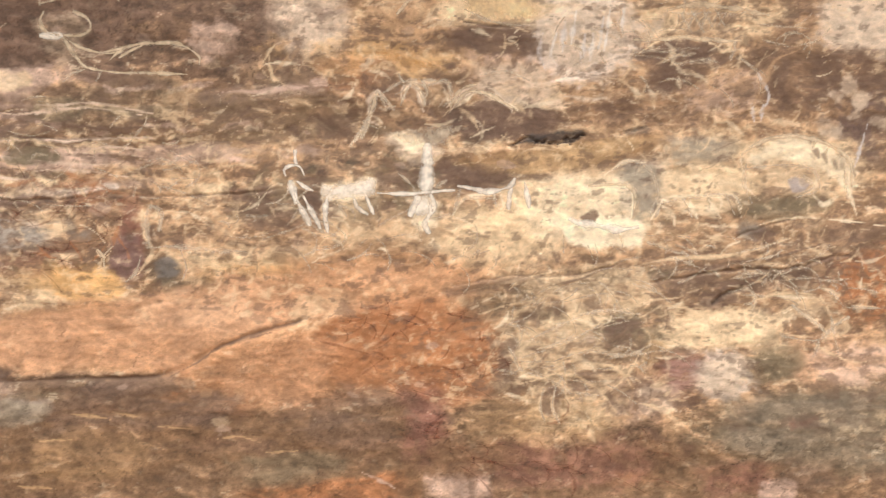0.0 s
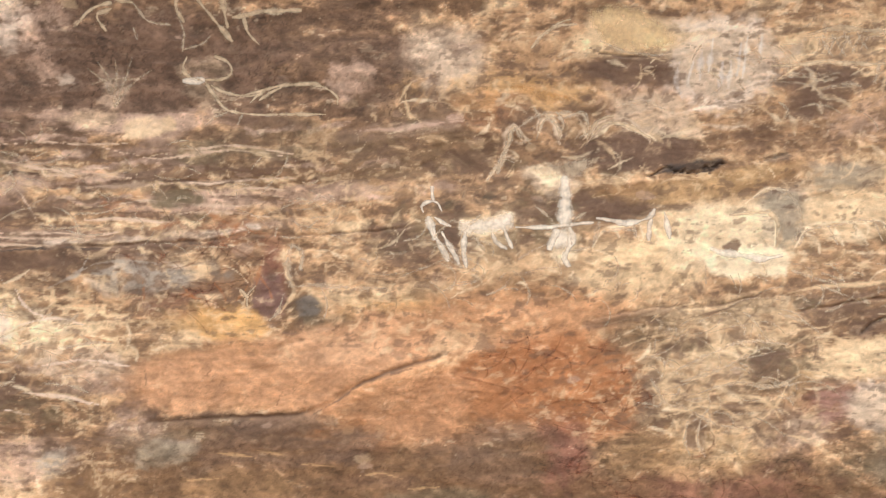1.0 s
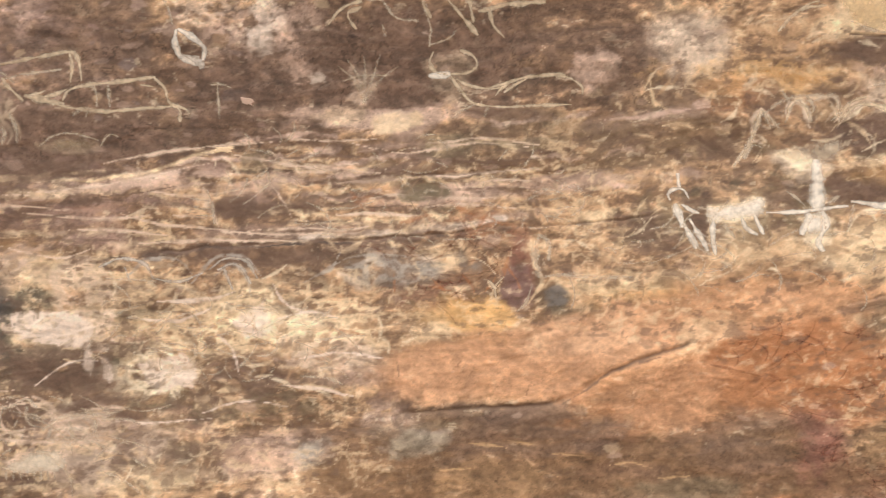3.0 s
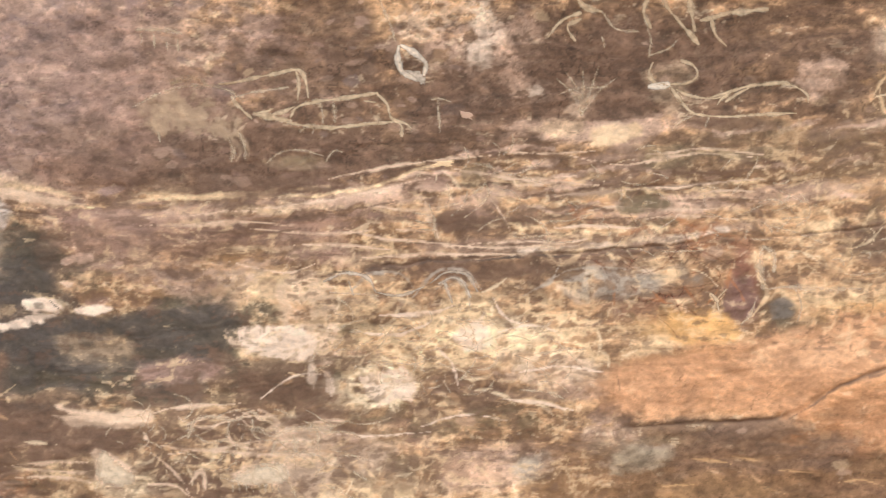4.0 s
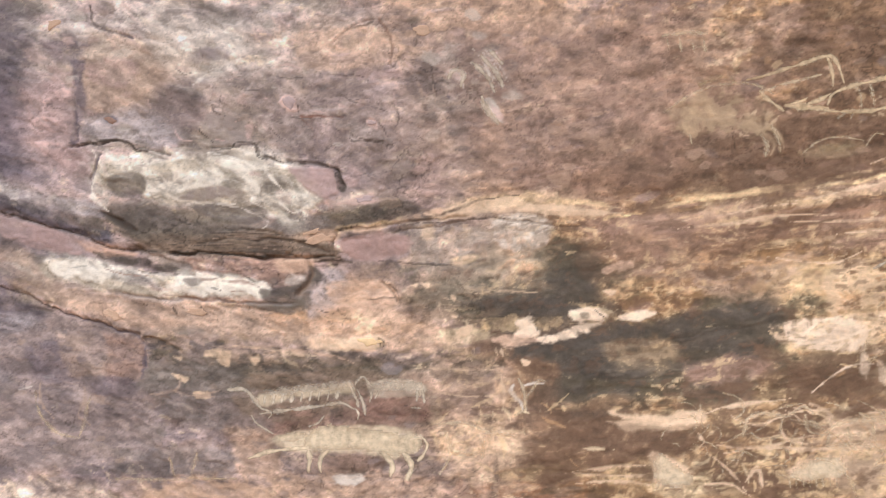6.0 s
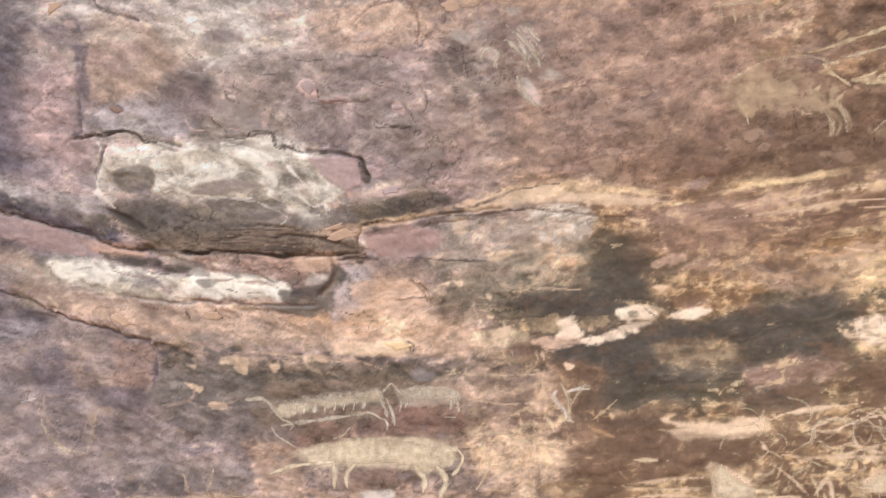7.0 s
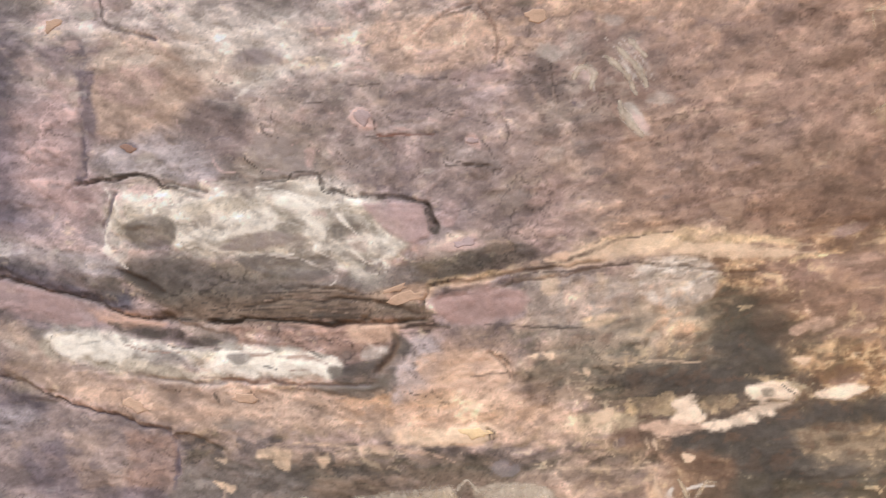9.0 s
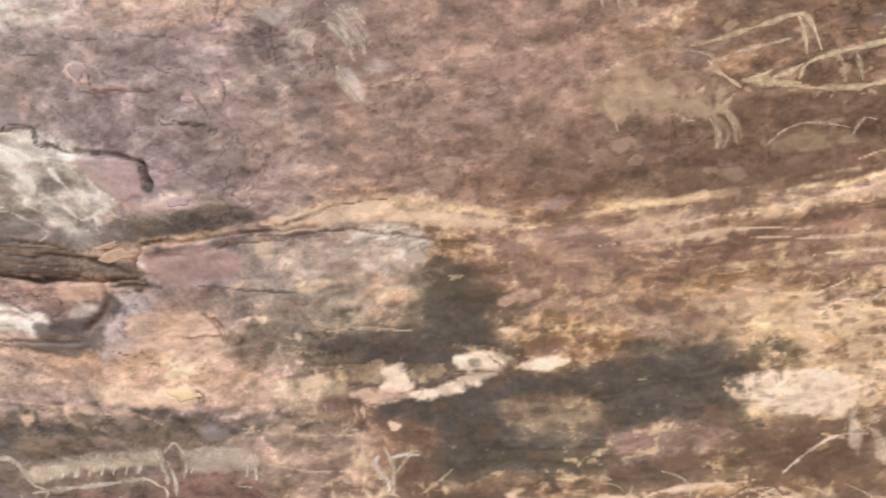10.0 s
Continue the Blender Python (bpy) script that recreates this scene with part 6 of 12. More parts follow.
patch(((-1.777, 2.214), (-1.707, 2.23), (-1.637, 2.242), (-1.598, 2.234), (-1.61, 2.214), (-1.7, 2.194), (-1.759, 2.195)), "lime", 0.9, 0.006, 0.0048, "vein", 0.3)
patch(((-1.551, 2.206), (-1.443, 2.199), (-1.38, 2.18), (-1.407, 2.156), (-1.486, 2.159), (-1.544, 2.174)), "lime", 0.85, 0.006, 0.0064, "vein", 0.4)
patch(((-1.513, 2.216), (-1.47, 2.222), (-1.458, 2.195), (-1.489, 2.181), (-1.515, 2.193)), "slate", 0.75, 0.006, 0.0064, "fine", 0.4)
# grey pocket under the lime panel, darkened by painted shade
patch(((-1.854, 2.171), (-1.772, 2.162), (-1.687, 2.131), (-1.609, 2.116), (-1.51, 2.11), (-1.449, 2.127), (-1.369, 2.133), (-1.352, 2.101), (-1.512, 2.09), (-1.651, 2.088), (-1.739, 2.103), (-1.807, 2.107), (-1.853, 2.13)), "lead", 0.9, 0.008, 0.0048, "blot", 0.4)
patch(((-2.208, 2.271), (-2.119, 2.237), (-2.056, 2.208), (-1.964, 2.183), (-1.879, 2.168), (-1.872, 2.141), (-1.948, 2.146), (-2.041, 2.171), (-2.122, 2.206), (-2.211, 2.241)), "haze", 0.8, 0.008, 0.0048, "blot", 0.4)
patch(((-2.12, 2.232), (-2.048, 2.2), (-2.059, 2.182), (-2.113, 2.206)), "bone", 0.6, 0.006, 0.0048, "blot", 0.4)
# bluish shade under the pale strip, painted as a patch
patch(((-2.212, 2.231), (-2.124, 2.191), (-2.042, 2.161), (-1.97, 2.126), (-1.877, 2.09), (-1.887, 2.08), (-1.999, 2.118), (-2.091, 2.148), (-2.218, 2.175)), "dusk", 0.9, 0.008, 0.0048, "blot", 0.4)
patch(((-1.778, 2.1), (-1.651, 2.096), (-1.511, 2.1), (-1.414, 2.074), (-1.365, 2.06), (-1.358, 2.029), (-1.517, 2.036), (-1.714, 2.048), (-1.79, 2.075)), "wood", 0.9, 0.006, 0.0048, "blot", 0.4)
patch(((-2.056, 2.121), (-1.964, 2.085), (-1.91, 2.051), (-1.979, 2.034), (-2.071, 2.07)), "plum", 0.7, 0.01, 0.0048, "blot", 0.4)
patch(((-2.191, 2.087), (-2.071, 2.07), (-2.026, 2.037), (-1.974, 1.982), (-1.891, 1.946), (-1.987, 1.952), (-2.087, 1.999), (-2.195, 2.047)), "fawn", 0.8, 0.01, 0.0048, "blot", 0.4)
patch(((-2.027, 2.032), (-1.959, 2.043), (-1.912, 2.03), (-1.875, 2.002), (-1.799, 1.982), (-1.772, 1.96), (-1.702, 1.966), (-1.603, 1.97), (-1.523, 1.966), (-1.535, 1.946), (-1.665, 1.943), (-1.784, 1.939), (-1.88, 1.956), (-1.974, 1.982), (-2.02, 2.005)), "paleash", 0.9, 0.006, 0.008, "vein", 0.5)
patch(((-1.885, 2.003), (-1.816, 2.009), (-1.78, 1.981), (-1.82, 1.971), (-1.868, 1.984)), "lead", 0.8, 0.006, 0.0064, "blot", 0.4)
patch(((-1.715, 2.039), (-1.617, 2.028), (-1.517, 2.038), (-1.418, 2.032), (-1.432, 1.981), (-1.503, 1.965), (-1.601, 1.991), (-1.679, 2.006)), "russet", 0.75, 0.008, 0.0064, "vein", 0.6)
patch(((-1.424, 1.96), (-1.38, 2.009), (-1.341, 1.997), (-1.357, 1.925), (-1.431, 1.877)), "haze", 0.75, 0.01, 0.0048, "blot", 0.4)
patch(((-2.06, 1.982), (-1.822, 1.944), (-1.667, 1.914), (-1.529, 1.904), (-1.431, 1.877), (-1.416, 1.824), (-1.536, 1.82), (-1.674, 1.839), (-1.791, 1.856), (-1.895, 1.904), (-1.988, 1.936)), "fawn", 0.8, 0.008, 0.0064, "vein", 0.5)
patch(((-1.987, 1.946), (-1.892, 1.935), (-1.807, 1.899), (-1.709, 1.893), (-1.668, 1.906), (-1.63, 1.889), (-1.671, 1.87), (-1.81, 1.873), (-1.904, 1.905)), "flesh", 0.6, 0.006, 0.0064, "blot", 0.4)
patch(((-1.431, 1.877), (-1.348, 1.914), (-1.23, 1.897), (-1.134, 1.85), (-1.066, 1.836), (-1.088, 1.806), (-1.237, 1.804), (-1.356, 1.815), (-1.426, 1.825)), "flesh", 0.85, 0.01, 0.0064, "vein", 0.4)

# the lower left blocks
patch(((-2.251, 2.035), (-2.101, 1.959), (-2.019, 1.922), (-1.898, 1.873), (-1.802, 1.847), (-1.801, 1.752), (-1.838, 1.565), (-2.296, 1.599)), "mauvebrown", 0.85, 0.01, 0.0048, "blot", 0.4)
patch(((-2.251, 2.04), (-2.197, 2.026), (-2.064, 1.946), (-2.02, 1.912), (-2.071, 1.874), (-2.157, 1.869), (-2.265, 1.907)), "dusk", 0.85, 0.012, 0.0048, "blot", 0.4)
patch(((-2.25, 1.875), (-2.125, 1.903), (-2.067, 1.915), (-2.032, 1.882), (-2.101, 1.865), (-2.161, 1.828), (-2.257, 1.803)), "haze", 0.75, 0.012, 0.008, "vein", 0.6)
patch(((-2.239, 1.802), (-2.163, 1.807), (-2.092, 1.761), (-2.195, 1.674), (-2.251, 1.679)), "haze", 0.5, 0.015, 0.008, "vein", 0.6)
patch(((-2.075, 1.833), (-1.997, 1.848), (-1.936, 1.782), (-1.978, 1.743), (-2.063, 1.759)), "plum", 0.75, 0.012, 0.0048, "blot", 0.4)
patch(((-1.996, 1.859), (-1.929, 1.854), (-1.883, 1.82), (-1.897, 1.779), (-1.977, 1.753), (-1.991, 1.806)), "fawn", 0.55, 0.01, 0.008, "vein", 0.6)
patch(((-1.899, 1.863), (-1.813, 1.837), (-1.816, 1.753), (-1.889, 1.758), (-1.894, 1.81)), "russet", 0.7, 0.008, 0.0048, "blot", 0.4)
patch(((-1.939, 1.75), (-1.841, 1.749), (-1.834, 1.712), (-1.923, 1.713)), "plum", 0.7, 0.006, 0.0048, "blot", 0.4)
patch(((-1.793, 1.836), (-1.678, 1.797), (-1.541, 1.768), (-1.524, 1.725), (-1.605, 1.719), (-1.744, 1.728), (-1.802, 1.742)), "moss", 0.8, 0.012, 0.008, "blot", 0.6)

# scabbed mauve face above the ledge
patch(((-1.616, 2.466), (-1.418, 2.474), (-1.283, 2.435), (-1.176, 2.417), (-1.146, 2.314), (-1.197, 2.286), (-1.299, 2.252), (-1.397, 2.269), (-1.503, 2.306), (-1.547, 2.36), (-1.623, 2.384)), "mauvebrown", 0.75, 0.02, 0.008, "vein", 0.6)
patch(((-1.409, 2.575), (-1.194, 2.56), (-1.189, 2.499), (-1.28, 2.475), (-1.379, 2.472), (-1.415, 2.505)), "flesh", 0.6, 0.008, 0.0064, "vein", 0.5)
patch(((-1.173, 2.458), (-1.122, 2.484), (-1.083, 2.471), (-1.097, 2.422), (-1.166, 2.417)), "umbermauve", 0.7, 0.008, 0.0064, "blot", 0.4)
patch(((-1.248, 2.269), (-1.197, 2.286), (-1.151, 2.253), (-1.203, 2.215), (-1.271, 2.23)), "umbermauve", 0.7, 0.008, 0.0064, "blot", 0.4)
patch(((-1.372, 2.441), (-1.302, 2.446), (-1.264, 2.429), (-1.286, 2.405), (-1.364, 2.42)), "umbermauve", 0.7, 0.008, 0.0064, "blot", 0.4)
patch(((-1.038, 2.428), (-1, 2.415), (-1.002, 2.394), (-1.079, 2.41)), "umbermauve", 0.7, 0.008, 0.0064, "blot", 0.4)
patch(((-1.422, 2.316), (-1.393, 2.314), (-1.37, 2.287), (-1.405, 2.29)), "umbermauve", 0.7, 0.008, 0.0064, "blot", 0.4)
patch(((-1.149, 2.395), (-1.101, 2.382), (-1.104, 2.341), (-1.162, 2.355)), "umbermauve", 0.7, 0.008, 0.0064, "blot", 0.4)
patch(((-1.079, 2.4), (-1.003, 2.374), (-1.018, 2.315), (-1.077, 2.309), (-1.093, 2.351)), "umbermauve", 0.7, 0.008, 0.0064, "blot", 0.4)
patch(((-1.331, 2.346), (-1.29, 2.359), (-1.234, 2.32), (-1.215, 2.303), (-1.304, 2.309)), "ash", 0.55, 0.006, 0.0064, "blot", 0.4)
patch(((-1.585, 2.372), (-1.528, 2.348), (-1.522, 2.307), (-1.552, 2.304), (-1.589, 2.331)), "ash", 0.55, 0.006, 0.0064, "blot", 0.4)
patch(((-1.488, 2.356), (-1.428, 2.363), (-1.391, 2.33), (-1.434, 2.302), (-1.482, 2.31)), "ash", 0.55, 0.006, 0.0064, "blot", 0.4)
patch(((-1.3, 2.242), (-1.201, 2.236), (-1.196, 2.184), (-1.265, 2.188)), "mauvebrown", 0.7, 0.01, 0.0048, "blot", 0.4)
patch(((-1.177, 2.295), (-1.099, 2.28), (-1.098, 2.177), (-1.169, 2.151), (-1.183, 2.214)), "rosy", 0.45, 0.015, 0.0064, "fine", 0.8)
patch(((-1.344, 2.121), (-1.308, 2.145), (-1.207, 2.169), (-1.15, 2.138), (-1.211, 2.125), (-1.312, 2.107), (-1.352, 2.096)), "shadegrey", 0.75, 0.006, 0.0048, "blot", 0.4)
patch(((-1.066, 2.571), (-0.565, 2.525), (-0.59, 2.172), (-0.959, 2.199), (-1.038, 2.306)), "russet", 0.45, 0.04, 0.0096, "vein", 0.5)
patch(((-0.92, 2.318), (-0.647, 2.316), (-0.59, 2.172), (-0.911, 2.195)), "umber", 0.35, 0.025, 0.0096, "vein", 0.5)

# pale lip of the ledge and the moss fields
patch(((-1.182, 2.111), (-1.015, 2.106), (-1, 2.048), (-1.072, 2.012), (-1.189, 2.029)), "ash", 0.6, 0.015, 0.008, "vein", 0.7)
patch(((-0.995, 2.118), (-0.926, 2.127), (-0.86, 2.106), (-0.873, 2.051), (-0.942, 2.045), (-0.989, 2.068)), "bone", 0.7, 0.008, 0.0064, "vein", 0.6)
patch(((-1.22, 2.01), (-1.122, 2.004), (-1.068, 1.939), (-1.13, 1.902), (-1.206, 1.937)), "mossgrey", 0.5, 0.012, 0.008, "vein", 0.7)
patch(((-1.058, 1.937), (-0.931, 1.94), (-0.883, 1.927), (-0.877, 1.886), (-0.945, 1.879), (-1.051, 1.895), (-1.079, 1.917)), "shadegrey", 0.75, 0.01, 0.008, "blot", 0.4)
patch(((-0.864, 1.989), (-0.773, 1.983), (-0.766, 1.892), (-0.838, 1.884), (-0.904, 1.908), (-0.876, 1.959)), "shadegrey", 0.75, 0.015, 0.008, "blot", 0.4)
patch(((-0.969, 1.819), (-0.843, 1.821), (-0.66, 1.851), (-0.672, 1.695), (-0.801, 1.736), (-0.897, 1.74), (-0.952, 1.784)), "shadegrey", 0.7, 0.012, 0.008, "blot", 0.4)
patch(((-1.031, 1.912), (-0.797, 1.924), (-0.708, 1.909), (-0.703, 1.838), (-0.826, 1.793), (-0.952, 1.784), (-1.005, 1.802), (-1.011, 1.844)), "shadegrey", 0.85, 0.007, 0.0064, "blot", 0.4)
patch(((-1.055, 1.846), (-0.986, 1.853), (-0.962, 1.79), (-1.051, 1.784)), "umber", 0.6, 0.007, 0.0064, "blot", 0.4)
patch(((-1.221, 1.761), (-0.984, 1.755), (-0.989, 1.688), (-1.149, 1.664), (-1.225, 1.709)), "fawn", 0.6, 0.015, 0.008, "bed", 0.6)
patch(((-1.608, 1.683), (-1.49, 1.66), (-1.249, 1.669), (-1.245, 1.595), (-1.616, 1.594)), "maroonbrown", 0.7, 0.012, 0.008, "blot", 0.4)

# dark ground of the lower left figures
patch(((-0.6, 1.7), (-0.443, 1.739), (-0.105, 1.749), (-0.02, 1.603), (-0.113, 1.443), (-0.453, 1.44), (-0.553, 1.549)), "umber", 0.6, 0.027, 0.01296, "tangle", 0.7)
patch(((-1.803, 1.791), (-1.6, 1.773), (-1.529, 1.647), (-1.583, 1.607), (-1.761, 1.653), (-1.82, 1.723)), "lead", 0.8, 0.0189, 0.0108, "blot", 0.4)
patch(((-1.599, 1.786), (-1.311, 1.78), (-1.313, 1.746), (-1.498, 1.729), (-1.588, 1.745)), "shadegrey", 0.45, 0.0108, 0.00864, "blot", 0.4)
patch(((-1.575, 1.758), (-1.3, 1.752), (-1.157, 1.694), (-1.16, 1.625), (-1.319, 1.625), (-1.424, 1.642), (-1.568, 1.648), (-1.604, 1.704)), "wood", 0.8, 0.0108, 0.00864, "blot", 0.4)
patch(((-1.316, 1.697), (-1.183, 1.695), (-1.173, 1.632), (-1.306, 1.628), (-1.424, 1.651), (-1.476, 1.659), (-1.371, 1.657)), "maroonbrown", 0.8, 0.0108, 0.00864, "blot", 0.4)
patch(((-1.892, 1.582), (-1.637, 1.574), (-1.641, 1.511), (-1.77, 1.509), (-1.896, 1.52)), "lead", 0.7, 0.0108, 0.00864, "blot", 0.4)
patch(((-1.416, 1.55), (-1.297, 1.547), (-1.272, 1.516), (-1.405, 1.512)), "maroonbrown", 0.7, 0.0081, 0.00864, "blot", 0.4)
patch(((-1.634, 1.622), (-1.531, 1.605), (-1.51, 1.522), (-1.59, 1.496), (-1.625, 1.566)), "sand", 0.6, 0.0108, 0.00864, "vein", 0.5)
patch(((-1.45, 1.642), (-1.319, 1.631), (-1.161, 1.611), (-1.138, 1.514), (-1.246, 1.488), (-1.432, 1.499), (-1.508, 1.549), (-1.546, 1.578)), "wood", 0.5, 0.0135, 0.00864, "blot", 0.4)
patch(((-1.537, 1.502), (-1.166, 1.493), (-1.169, 1.431), (-1.514, 1.438)), "sand", 0.55, 0.0108, 0.00864, "tangle", 0.6)
patch(((-1.147, 1.625), (-1.039, 1.637), (-0.948, 1.594), (-0.965, 1.497), (-1.113, 1.486)), "buff", 0.6, 0.0162, 0.0108, "tangle", 0.6)
patch(((-0.941, 1.773), (-0.862, 1.758), (-0.827, 1.634), (-0.604, 1.604), (-0.553, 1.549), (-0.711, 1.55), (-0.869, 1.565), (-0.932, 1.663)), "umber", 0.85, 0.0162, 0.0108, "blot", 0.4)
patch(((-0.754, 1.811), (-0.635, 1.823), (-0.584, 1.795), (-0.592, 1.761), (-0.716, 1.756)), "khaki", 0.5, 0.0081, 0.00756, "vein", 0.3)
patch(((-0.56, 1.74), (-0.494, 1.766), (-0.378, 1.772), (-0.392, 1.738), (-0.521, 1.719)), "russet", 0.55, 0.0081, 0.00756, "vein", 0.3)
patch(((-0.212, 1.81), (-0.103, 1.802), (-0.105, 1.735), (-0.189, 1.763)), "umber", 0.8, 0.0081, 0.00864, "vein", 0.4)
patch(((-0.328, 1.744), (-0.189, 1.749), (-0.116, 1.696), (-0.266, 1.683), (-0.342, 1.711)), "umber", 0.7, 0.0135, 0.00864, "vein", 0.5)
patch(((-0.336, 1.488), (-0.271, 1.535), (-0.195, 1.529), (-0.209, 1.489), (-0.297, 1.481)), "buff", 0.85, 0.0081, 0.00756, "fine", 0.3)
patch(((-0.23, 1.629), (-0.108, 1.636), (-0.113, 1.443), (-0.223, 1.441)), "buff", 0.45, 0.0162, 0.0108, "tangle", 0.7)
patch(((-1.648, 1.828), (-1.518, 1.839), (-1.467, 1.811), (-1.572, 1.806)), "blushpink", 0.5, 0.0108, 0.00864, "vein", 0.5)

# pale hide of the filled animals

# brown bed between the ledge and the moss field
patch(((-0.737, 2.097), (-0.523, 2.118), (-0.24, 2.126), (-0.089, 2.084), (-0.152, 2.033), (-0.383, 2.047), (-0.453, 1.959), (-0.606, 1.961), (-0.719, 2.042)), "russet", 0.5, 0.014, 0.0096, "vein", 0.5)
patch(((-0.448, 2.077), (-0.242, 2.093), (-0.09, 2.07), (-0.092, 2.022), (-0.337, 2.017), (-0.431, 2.028)), "umber", 0.38, 0.01, 0.008, "bed", 0.7)
patch(((-0.797, 2.053), (-0.66, 2.071), (-0.624, 2.001), (-0.722, 1.962), (-0.8, 1.983)), "umber", 0.5, 0.01, 0.008, "vein", 0.5)
patch(((-0.528, 1.98), (-0.337, 2.017), (-0.226, 2.015), (-0.34, 1.939), (-0.492, 1.92)), "fawn", 0.4, 0.012, 0.008, "vein", 0.6)
patch(((-0.854, 1.829), (-0.727, 1.838), (-0.532, 1.881), (-0.351, 1.914), (-0.321, 1.841), (-0.356, 1.778), (-0.537, 1.758), (-0.634, 1.724), (-0.809, 1.724)), "shadegrey", 0.7, 0.01, 0.008, "blot", 0.4)
patch(((-0.738, 1.811), (-0.592, 1.822), (-0.584, 1.775), (-0.71, 1.765)), "khaki", 0.5, 0.007, 0.0064, "vein", 0.6)
patch(((-0.556, 1.763), (-0.441, 1.778), (-0.357, 1.763), (-0.443, 1.724), (-0.538, 1.729)), "russet", 0.5, 0.008, 0.0064, "vein", 0.6)
patch(((-0.358, 1.849), (-0.214, 1.87), (-0.098, 1.869), (-0.101, 1.788), (-0.254, 1.788), (-0.345, 1.81)), "buff", 0.7, 0.006, 0.0096, "tangle", 0.8)
patch(((-0.876, 2.044), (-0.768, 2.053), (-0.732, 1.963), (-0.783, 1.903), (-0.861, 1.924)), "shadegrey", 0.5, 0.012, 0.008, "blot", 0.4)

# scabs, pits and worn brush lines that run over all the fields
SCAB = even(fbm(WX + 5, GZ + 0.3 * (GS - GZ), 0.038, 0.027, 5, 91, gain=0.62))
PIT = even(fbm(WX + 2, GS, 0.02, 0.013, 4, 95, gain=0.6))
WEAR = even(fbm(WX + 7, GS, 0.04, 0.022, 4, 98, True, 0.6))
PAINTED *= 1 - smooth(0.45, 0.7, GX) * smooth(1.72, 1.62, GZ - 0.06 * (GX - 0.6) + 0.02 * N_BLOT)
BARE = 1 - PAINTED
RISE = smooth(0.55, 0.75, SCAB) + 0.7 * smooth(1.25, 1.4, SCAB) - 0.9 * smooth(-0.75, -0.95, SCAB) - 0.6 * smooth(-1.5, -1.65, SCAB)
COL *= np.clip(1 + RISE * (0.17 * BARE + 0.08 * PAINTED) * (1 - 0.6 * WASHED) + 0.07 * np.clip(PIT, -2, 2), 0.6, 1.5)[..., None]
SPECK = even(fbm(GX + 6, GZ, 0.021, 0.015, 4, 161, gain=0.65))
GRIT = smooth(0.75, 1.0, SPECK) - 0.9 * smooth(-0.85, -1.1, SPECK)
COL *= (1 + 0.18 * GRIT * (0.12 + 0.88 * BARE) * (1 - 0.5 * WASHED))[..., None]
RIM = np.exp(-((SCAB - 0.6) / 0.09) ** 2) * BARE
COL *= (1 - 0.26 * RIM)[..., None]
RUBBED = smooth(0.6, 1.5, WEAR + 0.3 * PIT) * PAINTED * smooth(0.11, 0.2, COL.mean(-1)) * (1 - WASHED) * smooth(-0.6, 0.8, N_BLOT + 0.5 * SCAB)
COL += (0.5 * RUBBED)[..., None] * (np.array(PIGMENT["cream"], np.float32) - COL)
WORN = smooth(0.8, 1.6, -WEAR - 0.4 * PIT) * PAINTED * (1 - 0.8 * WASHED)
COL += (0.55 * WORN)[..., None] * (np.array(PIGMENT["umber"], np.float32) - COL)

HAIR = np.exp(-((fbm(GX + 4, GZ, 0.16, 0.11, 5, 151, gain=0.6) - 0.5) / 0.006) ** 2) * smooth(0.1, 0.9, even(fbm(GX, GZ, 0.2, 0.15, 2, 157))) * smooth(0.0, 0.5, LEFT + 0.5 * BARE)
COL *= (1 - 0.5 * HAIR)[..., None]

scabs(170, -2.2, -0.9, 2.15, 2.66, ("blushpink", "bone", "umbermauve", "ash", "fawn", "lead"), 21, 0.012)
scabs(60, -2.2, -1.0, 1.5, 1.85, ("haze", "fawn", "umbermauve", "mauve", "lead"), 24, 0.014)
scabs(200, -1.0, 0.25, 2.2, 2.66, ("sand", "flesh", "umber", "russet", "umbermauve"), 22, 0.014)
scabs(260, -0.4, 2.6, 1.6, 2.66, ("cream", "umber", "tan", "umber", "sand"), 23, 0.013)

def scribble(count, x, z, rx, rz, colours, seed):
    """Short crossing brush lines, layer over layer, that follow the beds."""
    rnd = random.Random(seed)
    for _ in range(count):
        a, r = rnd.uniform(0, 6.28), rnd.random() ** 0.5
        px, pz = x + r * rx * math.cos(a), z + r * rz * math.sin(a)
        way, bend, size = rnd.gauss(0.12, 0.4), rnd.gauss(0, 0.9), rnd.uniform(0.025, 0.085)
        if rnd.random() < 0.3:
            way, size = way + rnd.choice((-1.2, 1.2)), size * 0.5
        pts = []
        for k in range(4):
            pts.append((px, pz))
            way += bend * 0.3
            px, pz = px + size / 3 * math.cos(way), pz + size / 3 * math.sin(way)
        worn(pts, rnd.uniform(0.0022, 0.006), rnd.choice(colours), rnd.uniform(0.25, 0.65))


PALES = ("cream", "bright", "umber", "cream", "umber", "tan")
for k, (count, x, z, rx, rz) in enumerate(((200, 0.15, 1.83, 0.44, 0.15), (110, -0.25, 1.56, 0.34, 0.1), (170, 1.93, 1.9, 0.25, 0.2), (130, 2.05, 2.56, 0.5, 0.14),
        (170, 0.55, 2.17, 0.62, 0.13), (110, 1.35, 2.12, 0.42, 0.1), (120, 2.3, 2.13, 0.33, 0.13), (80, 1.35, 2.42, 0.45, 0.1), (50, 2.25, 2.33, 0.3, 0.08), (30, -0.98, 1.6, 0.2, 0.08))):
    scribble(count, x, z, rx, rz, PALES, 900 + k)

